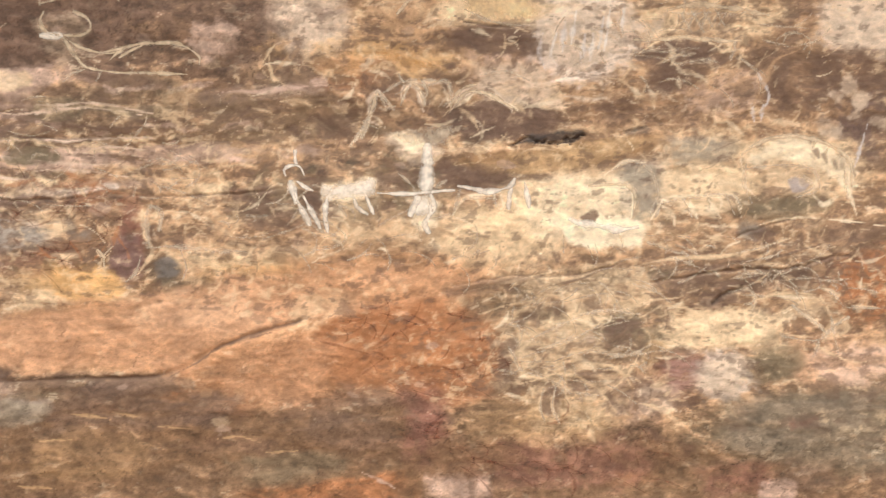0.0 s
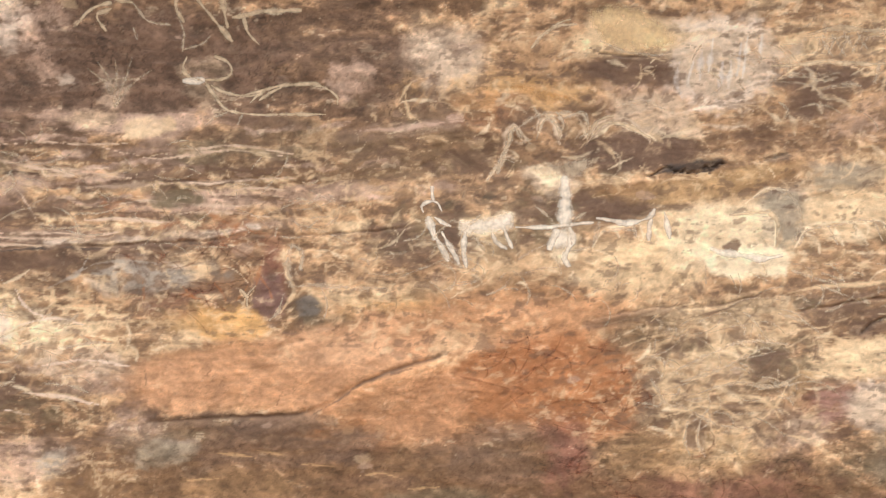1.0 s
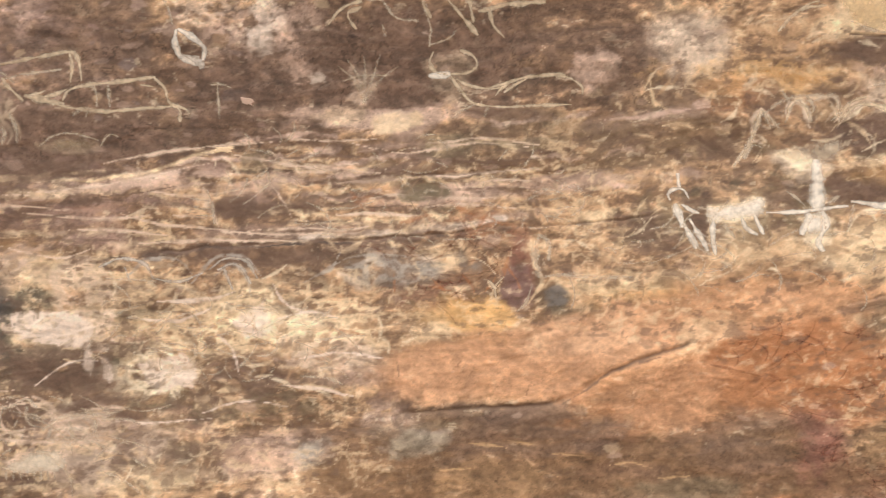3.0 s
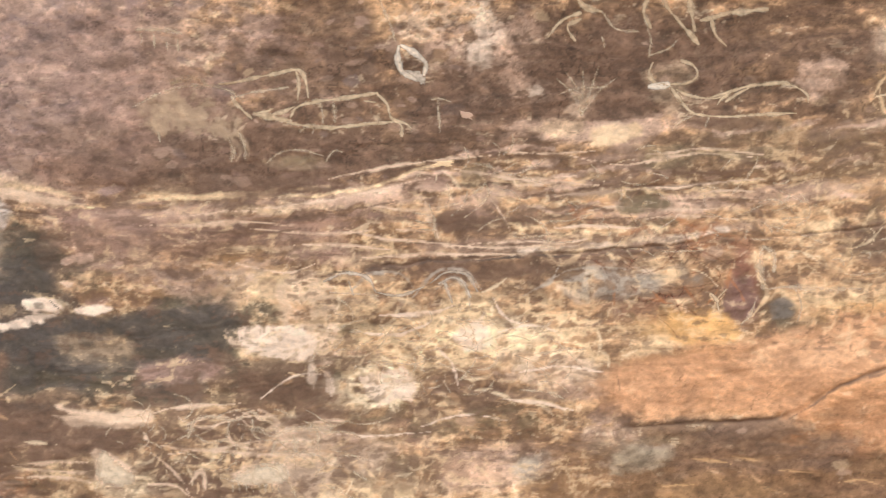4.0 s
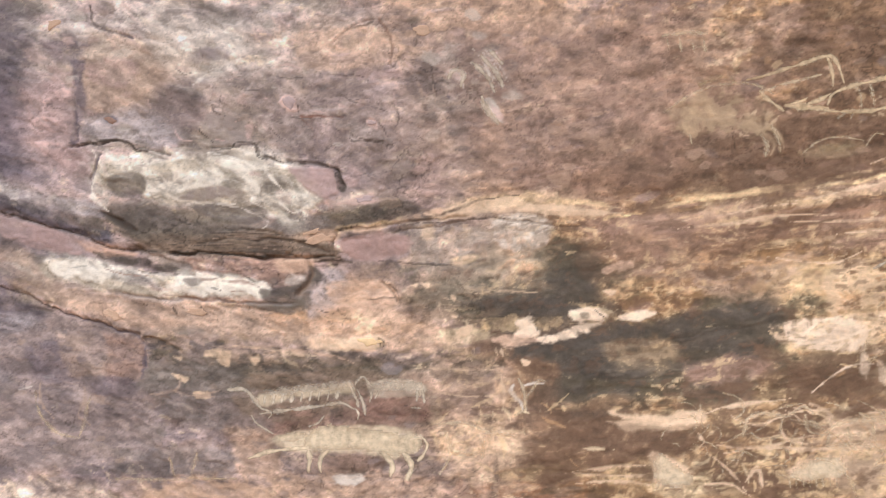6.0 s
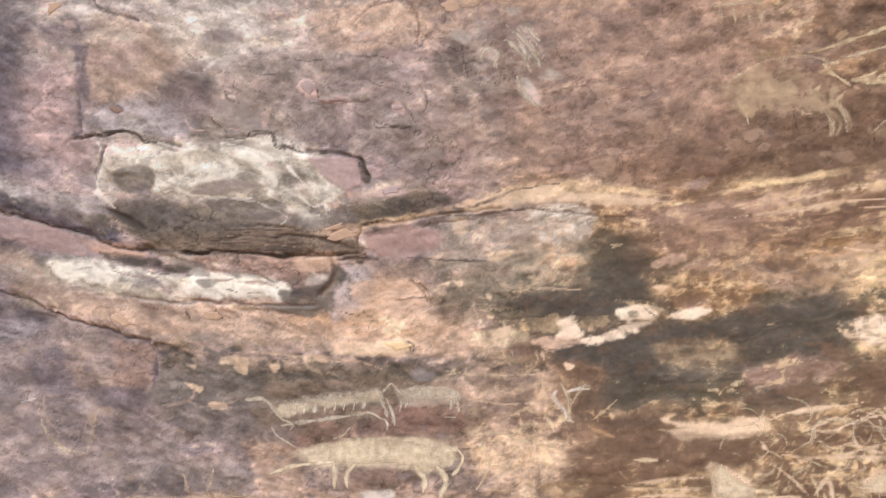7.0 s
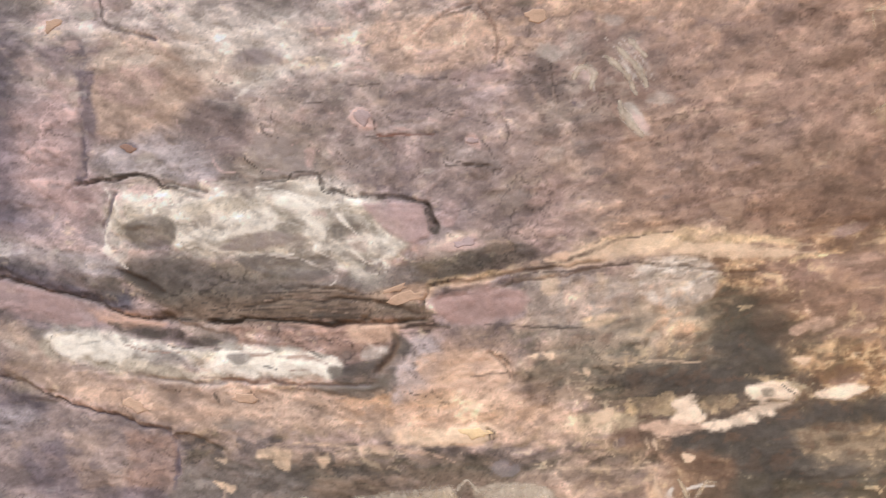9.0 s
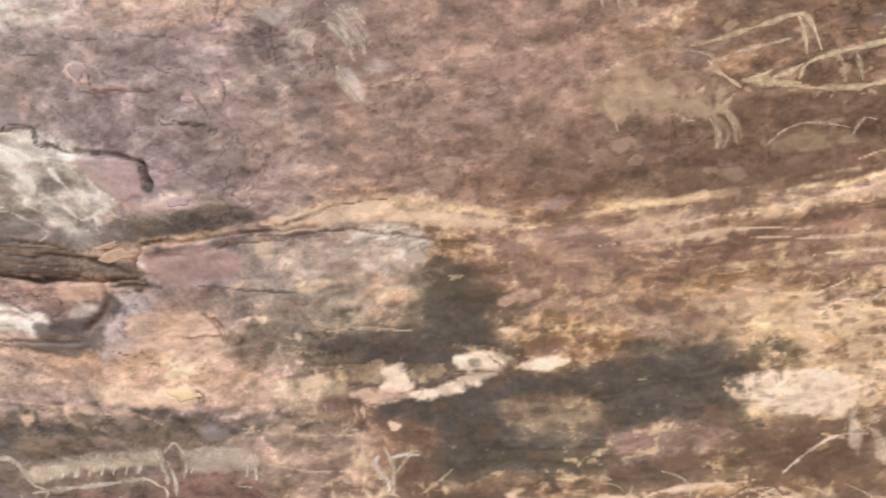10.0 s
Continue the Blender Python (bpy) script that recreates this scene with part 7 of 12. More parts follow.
# crisp marks: hairlines with painted crack shade, lips, flecks and worn strokes
patch(((-0.545, 2.381), (-0.454, 2.407), (-0.374, 2.382), (-0.349, 2.34), (-0.367, 2.305), (-0.477, 2.296), (-0.527, 2.309)), "khaki", 0.75, 0.00675, 0.00864, "fine", 0.75)
patch(((-0.583, 2.365), (-0.532, 2.369), (-0.504, 2.337), (-0.543, 2.321)), "khaki", 0.6, 0.00675, 0.00648, "blot", 0.4)
worn(((-0.366, 2.312), (-0.338, 2.28), (-0.347, 2.253)), 0.00467, "khaki", 0.77)
worn(((-0.357, 2.33), (-0.325, 2.294), (-0.318, 2.268)), 0.00467, "khaki", 0.66)
patch(((-0.278, 2.25), (-0.212, 2.271), (-0.145, 2.267), (-0.158, 2.244), (-0.25, 2.234)), "khaki", 0.55, 0.0054, 0.00405, "blot", 0.4)
patch(((0.703, 2.416), (0.891, 2.422), (0.892, 2.403), (0.716, 2.397)), "umber", 0.7, 0.00675, 0.0054, "blot", 0.4)
patch(((0.179, 2.558), (0.215, 2.578), (0.241, 2.524), (0.188, 2.513)), "blush", 0.65, 0.00675, 0.00864, "fine", 0.4)
patch(((0.309, 2.471), (0.35, 2.491), (0.37, 2.457), (0.328, 2.445)), "blush", 0.65, 0.00675, 0.00864, "fine", 0.4)
patch(((0.492, 2.392), (0.563, 2.398), (0.567, 2.357), (0.495, 2.354)), "buff", 0.85, 0.0054, 0.00405, "blot", 0.4)
worn(((-0.13, 2.222), (0.002, 2.259), (0.16, 2.291), (0.266, 2.305)), 0.00415, "buff", 0.935)
worn(((-0.314, 2.137), (-0.155, 2.162), (-0.023, 2.201), (0.109, 2.237)), 0.00467, "buff", 0.935)
worn(((-0.562, 2.08), (-0.339, 2.106), (-0.206, 2.105)), 0.00467, "buff", 0.935)
worn(((0.161, 2.267), (0.321, 2.254), (0.451, 2.267)), 0.00467, "buff", 0.935)
worn(((0.423, 2.319), (0.554, 2.298), (0.681, 2.33), (0.857, 2.336)), 0.00415, "buff", 0.935)
worn(((0.362, 2.22), (0.531, 2.234), (0.71, 2.262), (0.885, 2.285)), 0.00415, "buff", 0.935)
worn(((0.243, 2.204), (0.285, 2.153), (0.299, 2.127)), 0.00519, "buff", 0.935)
worn(((0.098, 2.183), (0.12, 2.131), (0.135, 2.091)), 0.00727, "buff", 0.935)
worn(((-0.099, 2.106), (0.089, 2.086), (0.301, 2.086), (0.484, 2.122)), 0.00467, "buff", 0.935)
worn(((0.481, 2.189), (0.545, 2.202), (0.661, 2.197), (0.788, 2.209)), 0.00415, "buff", 0.935)
worn(((-0.043, 2.044), (0.169, 2.063), (0.341, 2.072)), 0.00467, "buff", 0.935)
worn(((-0.362, 2.01), (-0.229, 1.991), (-0.15, 2.022)), 0.00415, "buff", 0.935)
patch(((0.129, 2.147), (0.165, 2.163), (0.245, 2.153), (0.241, 2.124), (0.141, 2.116)), "umber", 0.85, 0.0054, 0.00405, "blot", 0.4)
patch(((0.265, 2.158), (0.35, 2.176), (0.358, 2.149), (0.273, 2.136)), "umber", 0.75, 0.0054, 0.00486, "blot", 0.4)
patch(((0.557, 2.222), (0.608, 2.234), (0.673, 2.221), (0.648, 2.199), (0.571, 2.196)), "olive", 0.8, 0.0054, 0.00405, "blot", 0.4)
patch(((0.295, 2.233), (0.427, 2.231), (0.581, 2.266), (0.683, 2.29), (0.582, 2.246), (0.427, 2.213), (0.309, 2.213)), "umber", 0.6, 0.0054, 0.00486, "blot", 0.4)
worn(((-0.067, 1.966), (-0.015, 2.009), (0.052, 2.006), (0.08, 1.974)), 0.00415, "paleash", 0.825)
worn(((0.08, 1.954), (0.131, 2.017), (0.198, 2.025), (0.239, 1.983)), 0.00415, "paleash", 0.825)
worn(((0.133, 1.977), (0.172, 2.006), (0.212, 1.988)), 0.00415, "paleash", 0.825)
worn(((0.409, 2.025), (0.474, 2.049), (0.59, 2.055)), 0.00415, "paleash", 0.825)
worn(((0.185, 2), (0.207, 1.967), (0.215, 1.934)), 0.00415, "paleash", 0.825)
worn(((0.332, 1.968), (0.397, 2.011), (0.421, 2.053)), 0.00415, "paleash", 0.825)
worn(((0.427, 2.213), (0.469, 2.162)), 0.00519, "rust", 0.66)
worn(((0.561, 2.139), (0.637, 2.156)), 0.00519, "rust", 0.66)
worn(((0.553, 2.006), (0.556, 1.953)), 0.00519, "rust", 0.66)
worn(((0.644, 2.004), (0.684, 1.967)), 0.00519, "rust", 0.66)
worn(((0.82, 2.047), (0.859, 1.996)), 0.00519, "rust", 0.66)
worn(((0.416, 1.865), (0.495, 1.856)), 0.00519, "rust", 0.66)
patch(((-0.344, 1.847), (-0.224, 1.867), (-0.136, 1.834), (-0.168, 1.791), (-0.288, 1.796)), "ivory", 0.85, 0.0054, 0.00729, "tangle", 0.6)
patch(((-0.039, 1.751), (0.074, 1.778), (0.092, 1.725), (-0.003, 1.689)), "ivory", 0.8, 0.0054, 0.00729, "tangle", 0.6)
patch(((0.176, 1.889), (0.242, 1.92), (0.263, 1.856), (0.195, 1.836)), "ivory", 0.75, 0.0054, 0.00729, "vein", 0.5)
patch(((-0.127, 1.766), (-0.107, 1.768), (-0.098, 1.714), (-0.118, 1.713)), "ivory", 0.6, 0.00405, 0.00405, "blot", 0.4)
patch(((-0.156, 1.833), (-0.14, 1.752), (-0.145, 1.711), (-0.166, 1.751)), "ivory", 0.6, 0.00405, 0.00405, "blot", 0.4)
worn(((-0.063, 1.865), (0.044, 1.864), (0.123, 1.902)), 0.00363, "ivory", 0.88)
worn(((0.002, 1.909), (0.122, 1.922), (0.187, 1.946)), 0.00363, "ivory", 0.88)
worn(((0.283, 1.884), (0.362, 1.902), (0.441, 1.887)), 0.00415, "ivory", 0.88)
worn(((0.266, 1.964), (0.308, 1.913), (0.362, 1.902)), 0.00415, "ivory", 0.88)
worn(((0.34, 1.793), (0.444, 1.813), (0.536, 1.805)), 0.00415, "ivory", 0.88)
worn(((0.125, 1.848), (0.18, 1.798), (0.196, 1.744)), 0.00363, "ivory", 0.88)
worn(((-0.271, 1.691), (-0.193, 1.749), (-0.126, 1.753)), 0.00363, "ivory", 0.88)
worn(((0.106, 1.645), (0.212, 1.678), (0.318, 1.671)), 0.00312, "ivory", 0.88)
worn(((-0.134, 1.617), (0, 1.611), (0.133, 1.633)), 0.00363, "ivory", 0.88)
worn(((0.29, 1.723), (0.395, 1.723), (0.475, 1.708)), 0.00363, "ivory", 0.88)
patch(((-0.716, 2.001), (-0.678, 2.013), (-0.667, 1.993), (-0.703, 1.981)), "flesh", 0.9, 0.00405, 0.00405, "blot", 0.4)
patch(((-0.694, 1.878), (-0.661, 1.889), (-0.622, 1.883), (-0.661, 1.87)), "ivory", 0.9, 0.00405, 0.00324, "blot", 0.4)
patch(((-0.745, 1.626), (-0.615, 1.639), (-0.523, 1.65), (-0.535, 1.616), (-0.666, 1.603)), "buff", 0.65, 0.0054, 0.00486, "bed", 0.4)
worn(((-0.35, 1.659), (-0.296, 1.622), (-0.267, 1.582)), 0.00363, "buff", 0.825)
worn(((-0.402, 1.602), (-0.323, 1.64), (-0.216, 1.653)), 0.00363, "buff", 0.825)
worn(((-0.507, 1.57), (-0.4, 1.562), (-0.268, 1.589)), 0.00363, "buff", 0.825)
worn(((-0.845, 1.5), (-0.702, 1.493), (-0.584, 1.512)), 0.00467, "buff", 0.825)
worn(((-0.377, 1.671), (-0.297, 1.649), (-0.229, 1.625), (-0.186, 1.573)), 0.00312, "buff", 0.825)
worn(((-0.215, 1.626), (-0.082, 1.647), (-0.041, 1.622)), 0.00363, "buff", 0.825)
worn(((-0.456, 1.64), (-0.402, 1.616), (-0.336, 1.633)), 0.00312, "buff", 0.825)
patch(((-0.651, 1.543), (-0.625, 1.557), (-0.598, 1.525), (-0.609, 1.47), (-0.636, 1.482)), "buff", 0.85, 0.0054, 0.00405, "blot", 0.4)
worn(((-0.312, 2.094), (-0.152, 2.089), (-0.019, 2.11)), 0.00312, "buff", 0.88)
worn(((0.282, 2.233), (0.4, 2.249), (0.504, 2.246)), 0.00312, "buff", 0.88)
worn(((0.598, 2.168), (0.713, 2.186), (0.839, 2.185)), 0.00363, "buff", 0.88)
worn(((0.404, 2.145), (0.508, 2.157), (0.599, 2.152)), 0.00363, "buff", 0.88)
worn(((-0.231, 2.058), (-0.098, 2.071), (0.036, 2.067)), 0.00312, "buff", 0.88)
worn(((0.169, 2.08), (0.327, 2.104), (0.432, 2.104)), 0.00312, "buff", 0.88)
worn(((-0.021, 2.164), (0.086, 2.162), (0.165, 2.179)), 0.00312, "buff", 0.88)
worn(((0.711, 2.239), (0.811, 2.254), (0.896, 2.253)), 0.00312, "buff", 0.88)
worn(((0.239, 2.313), (0.371, 2.317), (0.501, 2.333)), 0.00312, "buff", 0.88)
worn(((0.604, 2.327), (0.731, 2.345), (0.882, 2.343)), 0.00312, "buff", 0.88)
worn(((0.034, 2.113), (0.114, 2.11)), 0.00363, "buff", 0.88)
worn(((-0.472, 2.112), (-0.366, 2.129), (-0.26, 2.132)), 0.00312, "buff", 0.88)
worn(((-0.073, 2.127), (0.033, 2.14), (0.113, 2.133)), 0.00467, "umber", 0.825)
worn(((0.363, 2.183), (0.467, 2.199), (0.545, 2.194)), 0.00467, "umber", 0.825)
worn(((0.66, 2.217), (0.787, 2.232), (0.897, 2.234)), 0.00415, "umber", 0.825)
worn(((-0.418, 2.081), (-0.285, 2.085), (-0.179, 2.099)), 0.00467, "umber", 0.825)
worn(((0.168, 2.1), (0.3, 2.116), (0.431, 2.133)), 0.00363, "umber", 0.825)
worn(((0.267, 2.272), (0.398, 2.285), (0.503, 2.283)), 0.00467, "umber", 0.825)
worn(((0.631, 2.295), (0.759, 2.293), (0.884, 2.309)), 0.00467, "umber", 0.825)
worn(((-0.337, 2.039), (-0.23, 2.037), (-0.097, 2.047)), 0.00415, "umber", 0.825)
worn(((0.469, 2.168), (0.585, 2.178)), 0.00363, "umber", 0.825)
worn(((-0.154, 2.136), (-0.061, 2.155), (0.032, 2.18)), 0.00363, "umber", 0.825)
worn(((1.352, 2.563), (1.421, 2.544), (1.466, 2.502), (1.501, 2.492), (1.477, 2.53), (1.57, 2.554)), 0.00571, "orangetan", 0.99)
patch(((1.234, 2.456), (1.266, 2.473), (1.281, 2.457), (1.249, 2.444)), "flesh", 0.9, 0.00405, 0.00324, "blot", 0.4)
worn(((1.026, 2.405), (1.124, 2.423), (1.216, 2.44), (1.281, 2.454)), 0.00623, "flesh", 0.825)
worn(((1.172, 2.402), (1.218, 2.41), (1.26, 2.398)), 0.00312, "cream", 0.77)
worn(((1.56, 2.647), (1.63, 2.634), (1.751, 2.651)), 0.00312, "umber", 0.88)
worn(((1.814, 2.633), (1.806, 2.578), (1.83, 2.547)), 0.00519, "lime", 0.66)
worn(((1.855, 2.691), (1.851, 2.61)), 0.00519, "lime", 0.66)
worn(((1.9, 2.655), (1.902, 2.575)), 0.00519, "lime", 0.66)
worn(((1.936, 2.699), (1.933, 2.605)), 0.00519, "lime", 0.66)
worn(((1.969, 2.709), (1.969, 2.648)), 0.00519, "lime", 0.66)
worn(((2.015, 2.606), (2.078, 2.648), (2.172, 2.652), (2.214, 2.631), (2.238, 2.66)), 0.00415, "cream", 0.935)
worn(((2.109, 2.669), (2.116, 2.689), (2.131, 2.711)), 0.0026, "cream", 0.66)
worn(((2.126, 2.674), (2.133, 2.695), (2.149, 2.713)), 0.0026, "cream", 0.66)
worn(((2.143, 2.68), (2.15, 2.701), (2.166, 2.714)), 0.0026, "cream", 0.66)
worn(((2.16, 2.685), (2.167, 2.706), (2.183, 2.716)), 0.0026, "cream", 0.66)
worn(((2.177, 2.691), (2.184, 2.712), (2.201, 2.717)), 0.0026, "cream", 0.66)
worn(((2.194, 2.697), (2.201, 2.717), (2.218, 2.719)), 0.0026, "cream", 0.66)
worn(((2.21, 2.702), (2.217, 2.723), (2.235, 2.72)), 0.0026, "cream", 0.66)
patch(((2.499, 2.583), (2.525, 2.589), (2.53, 2.565), (2.509, 2.557)), "sandpale", 0.7, 0.00675, 0.00864, "fine", 0.4)
patch(((2.476, 2.554), (2.503, 2.55), (2.492, 2.528)), "sandpale", 0.7, 0.00675, 0.00864, "fine", 0.4)
patch(((2.535, 2.552), (2.554, 2.561), (2.564, 2.535), (2.545, 2.526)), "sandpale", 0.7, 0.00675, 0.00864, "fine", 0.4)
patch(((2.52, 2.511), (2.559, 2.514), (2.555, 2.494), (2.529, 2.495)), "sandpale", 0.7, 0.00675, 0.00864, "fine", 0.4)
patch(((2.458, 2.485), (2.509, 2.496), (2.526, 2.458), (2.474, 2.453)), "sandpale", 0.7, 0.00675, 0.00864, "fine", 0.4)
patch(((2.573, 2.509), (2.611, 2.519), (2.615, 2.486), (2.582, 2.483)), "sandpale", 0.7, 0.00675, 0.00864, "fine", 0.4)
worn(((2.574, 2.495), (2.568, 2.434), (2.555, 2.379)), 0.00467, "bone", 0.715)
worn(((2.3, 2.585), (2.333, 2.534), (2.317, 2.493)), 0.00467, "bone", 0.715)
worn(((2.294, 2.517), (2.306, 2.471)), 0.00467, "bone", 0.715)
worn(((2.322, 2.513), (2.323, 2.473)), 0.00467, "bone", 0.715)
worn(((2.399, 2.648), (2.337, 2.615), (2.316, 2.56), (2.296, 2.504)), 0.00727, "tan", 0.825)
# shadow of the ledge in its slot, painted as dark patches
patch(((1.753, 2.37), (1.806, 2.396), (1.9, 2.409), (1.895, 2.391), (1.809, 2.365)), "shadegrey", 0.8, 0.0054, 0.00648, "blot", 0.4)
patch(((2.008, 2.42), (2.06, 2.441), (2.062, 2.421), (2.016, 2.41)), "shadegrey", 0.6, 0.0054, 0.00486, "blot", 0.4)
worn(((1.597, 2.293), (1.651, 2.302), (1.677, 2.319)), 0.0026, "cream", 0.66)
patch(((1.885, 2.165), (1.964, 2.193), (2.059, 2.203), (2.064, 2.155), (1.916, 2.134)), "bright", 0.85, 0.00675, 0.00648, "blot", 0.4)
patch(((1.922, 2.203), (1.947, 2.226), (1.96, 2.211), (1.937, 2.191)), "umber", 0.9, 0.0027, 0.00324, "blot", 0.4)
worn(((1.982, 2.284), (2.025, 2.288), (2.039, 2.262), (2.041, 2.215)), 0.00363, "bright", 0.88)
worn(((2.085, 2.212), (2.12, 2.27), (2.172, 2.282), (2.28, 2.286), (2.297, 2.253)), 0.00415, "bright", 0.715)
worn(((2.101, 2.255), (2.137, 2.238), (2.146, 2.211)), 0.00415, "bright", 0.715)
worn(((2.173, 2.275), (2.198, 2.23)), 0.00415, "bright", 0.715)
worn(((2.22, 2.277), (2.252, 2.235)), 0.00415, "bright", 0.715)
worn(((2.28, 2.283), (2.302, 2.234)), 0.00415, "bright", 0.715)
worn(((1.965, 2.31), (2.016, 2.349), (2.07, 2.347)), 0.00415, "bright", 0.715)
patch(((2.295, 2.396), (2.396, 2.446), (2.49, 2.427), (2.56, 2.393), (2.554, 2.325), (2.511, 2.362), (2.402, 2.392), (2.326, 2.358)), "bright", 0.65, 0.00675, 0.00756, "vein", 0.3)
patch(((2.405, 2.338), (2.44, 2.349), (2.449, 2.322), (2.417, 2.315)), "ash", 0.8, 0.00405, 0.00324, "blot", 0.4)
worn(((2.283, 2.381), (2.304, 2.315), (2.341, 2.278)), 0.00415, "bright", 0.66)
worn(((2.511, 2.362), (2.546, 2.338), (2.573, 2.273)), 0.00415, "bright", 0.66)
worn(((2.463, 2.317), (2.492, 2.293), (2.529, 2.316)), 0.00415, "bright", 0.66)
patch(((2.452, 2.417), (2.465, 2.422), (2.47, 2.399)), "umber", 0.7, 0.0027, 0.00243, "blot", 0.4)
patch(((2.475, 2.409), (2.488, 2.414), (2.493, 2.389)), "umber", 0.7, 0.0027, 0.00243, "blot", 0.4)
patch(((2.499, 2.4), (2.511, 2.405), (2.517, 2.379)), "umber", 0.7, 0.0027, 0.00243, "blot", 0.4)
patch(((2.522, 2.391), (2.535, 2.396), (2.54, 2.369)), "umber", 0.7, 0.0027, 0.00243, "blot", 0.4)
patch(((2.545, 2.383), (2.558, 2.388), (2.564, 2.359)), "umber", 0.7, 0.0027, 0.00243, "blot", 0.4)
worn(((2.34, 2.224), (2.417, 2.252), (2.522, 2.258), (2.638, 2.253)), 0.00312, "bright", 0.77)
# soft shadow along the step below the orange wash, painted in umber
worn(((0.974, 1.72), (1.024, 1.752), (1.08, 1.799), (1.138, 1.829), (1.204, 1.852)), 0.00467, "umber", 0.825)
worn(((1.454, 1.528), (1.511, 1.512), (1.548, 1.495)), 0.00312, "sand", 0.77)
worn(((1.094, 1.577), (1.147, 1.589), (1.202, 1.58)), 0.00312, "orangetan", 0.66)
worn(((1.218, 1.561), (1.299, 1.569)), 0.00312, "orangetan", 0.66)
worn(((0.85, 1.624), (0.916, 1.623)), 0.00312, "orangetan", 0.66)
worn(((0.746, 1.615), (0.811, 1.614), (0.852, 1.604)), 0.0026, "orangetan", 0.66)
worn(((0.675, 1.541), (0.764, 1.555)), 0.0026, "orangetan", 0.66)
worn(((0.908, 1.561), (0.976, 1.546)), 0.0026, "orangetan", 0.66)
worn(((0.645, 1.43), (0.736, 1.43)), 0.00415, "orangetan", 0.66)
worn(((0.957, 1.606), (1.038, 1.6)), 0.0026, "orangetan", 0.66)
patch(((2.463, 1.766), (2.534, 1.787), (2.523, 1.759), (2.472, 1.744)), "maroon", 0.55, 0.0054, 0.00486, "blot", 0.4)
patch(((1.871, 1.974), (1.898, 1.981), (1.904, 1.961), (1.88, 1.955)), "umber", 0.75, 0.0054, 0.00567, "vein", 0.3)
patch(((1.991, 1.942), (2.056, 1.976), (2.086, 1.952), (2.021, 1.918)), "umber", 0.75, 0.0054, 0.00567, "vein", 0.3)
patch(((2, 1.922), (2.067, 1.936), (2.064, 1.901), (2.009, 1.9)), "umber", 0.75, 0.0054, 0.00567, "vein", 0.3)
patch(((1.93, 1.812), (1.976, 1.83), (1.992, 1.804), (1.946, 1.786)), "umber", 0.75, 0.0054, 0.00567, "vein", 0.3)
patch(((1.752, 1.862), (1.79, 1.894), (1.79, 1.825), (1.764, 1.808)), "umber", 0.75, 0.0054, 0.00567, "vein", 0.3)
patch(((2.212, 2.04), (2.264, 2.059), (2.307, 2.043), (2.255, 2.017)), "umber", 0.75, 0.0054, 0.00567, "vein", 0.3)
patch(((2.128, 2.066), (2.22, 2.096), (2.261, 2.093), (2.17, 2.057)), "umber", 0.75, 0.0054, 0.00567, "vein", 0.3)
patch(((1.797, 1.957), (1.837, 1.968), (1.839, 1.947), (1.805, 1.944)), "umber", 0.75, 0.0054, 0.00567, "vein", 0.3)
patch(((1.866, 1.763), (1.904, 1.788), (1.918, 1.727), (1.877, 1.723)), "umber", 0.75, 0.0054, 0.00567, "vein", 0.3)
patch(((2.065, 1.895), (2.102, 1.926), (2.095, 1.87)), "umber", 0.75, 0.0054, 0.00567, "vein", 0.3)
worn(((1.831, 1.898), (1.908, 1.947), (1.987, 1.983), (2.082, 1.986)), 0.00363, "cream", 0.77)
worn(((1.847, 1.879), (1.926, 1.908), (1.99, 1.956)), 0.00312, "cream", 0.77)
worn(((1.779, 1.865), (1.826, 1.815), (1.868, 1.805)), 0.00363, "cream", 0.77)
worn(((1.891, 1.849), (1.97, 1.885), (2.053, 1.88), (2.117, 1.914)), 0.00363, "cream", 0.77)
worn(((1.871, 1.778), (1.869, 1.736), (1.886, 1.703)), 0.00312, "cream", 0.77)
worn(((1.898, 1.787), (1.9, 1.739), (1.921, 1.7)), 0.00312, "cream", 0.77)
worn(((1.926, 1.783), (1.945, 1.73)), 0.00312, "cream", 0.77)
worn(((1.973, 1.857), (2.042, 1.851), (2.088, 1.801)), 0.00363, "cream", 0.77)
worn(((2.083, 1.979), (2.148, 2.013), (2.229, 2.008)), 0.00363, "cream", 0.77)
worn(((2.01, 2.026), (2.092, 2.021), (2.172, 2.036)), 0.00312, "cream", 0.77)
worn(((1.656, 1.991), (1.762, 2.029), (1.868, 2.067)), 0.00415, "cream", 0.77)
worn(((2.421, 1.973), (2.501, 1.968), (2.537, 1.999), (2.573, 2.03)), 0.00415, "cream", 0.77)
worn(((2.44, 2.043), (2.526, 1.984), (2.504, 1.941)), 0.00415, "cream", 0.77)
worn(((2.503, 2.077), (2.535, 2.026), (2.555, 1.96)), 0.00363, "cream", 0.77)
worn(((2.571, 2.057), (2.649, 2.058)), 0.00312, "cream", 0.77)
worn(((2.475, 1.965), (2.585, 1.922), (2.675, 1.932)), 0.00363, "cream", 0.77)
worn(((2.031, 2.084), (2.162, 2.131), (2.295, 2.151), (2.423, 2.205)), 0.00363, "cream", 0.77)
worn(((2.092, 1.897), (2.071, 1.84), (2.034, 1.795)), 0.00312, "cream", 0.77)
worn(((1.815, 1.786), (1.921, 1.824), (2.007, 1.792), (2.054, 1.742)), 0.00363, "cream", 0.77)
worn(((1.689, 1.939), (1.768, 1.974), (1.848, 1.996)), 0.00363, "cream", 0.77)
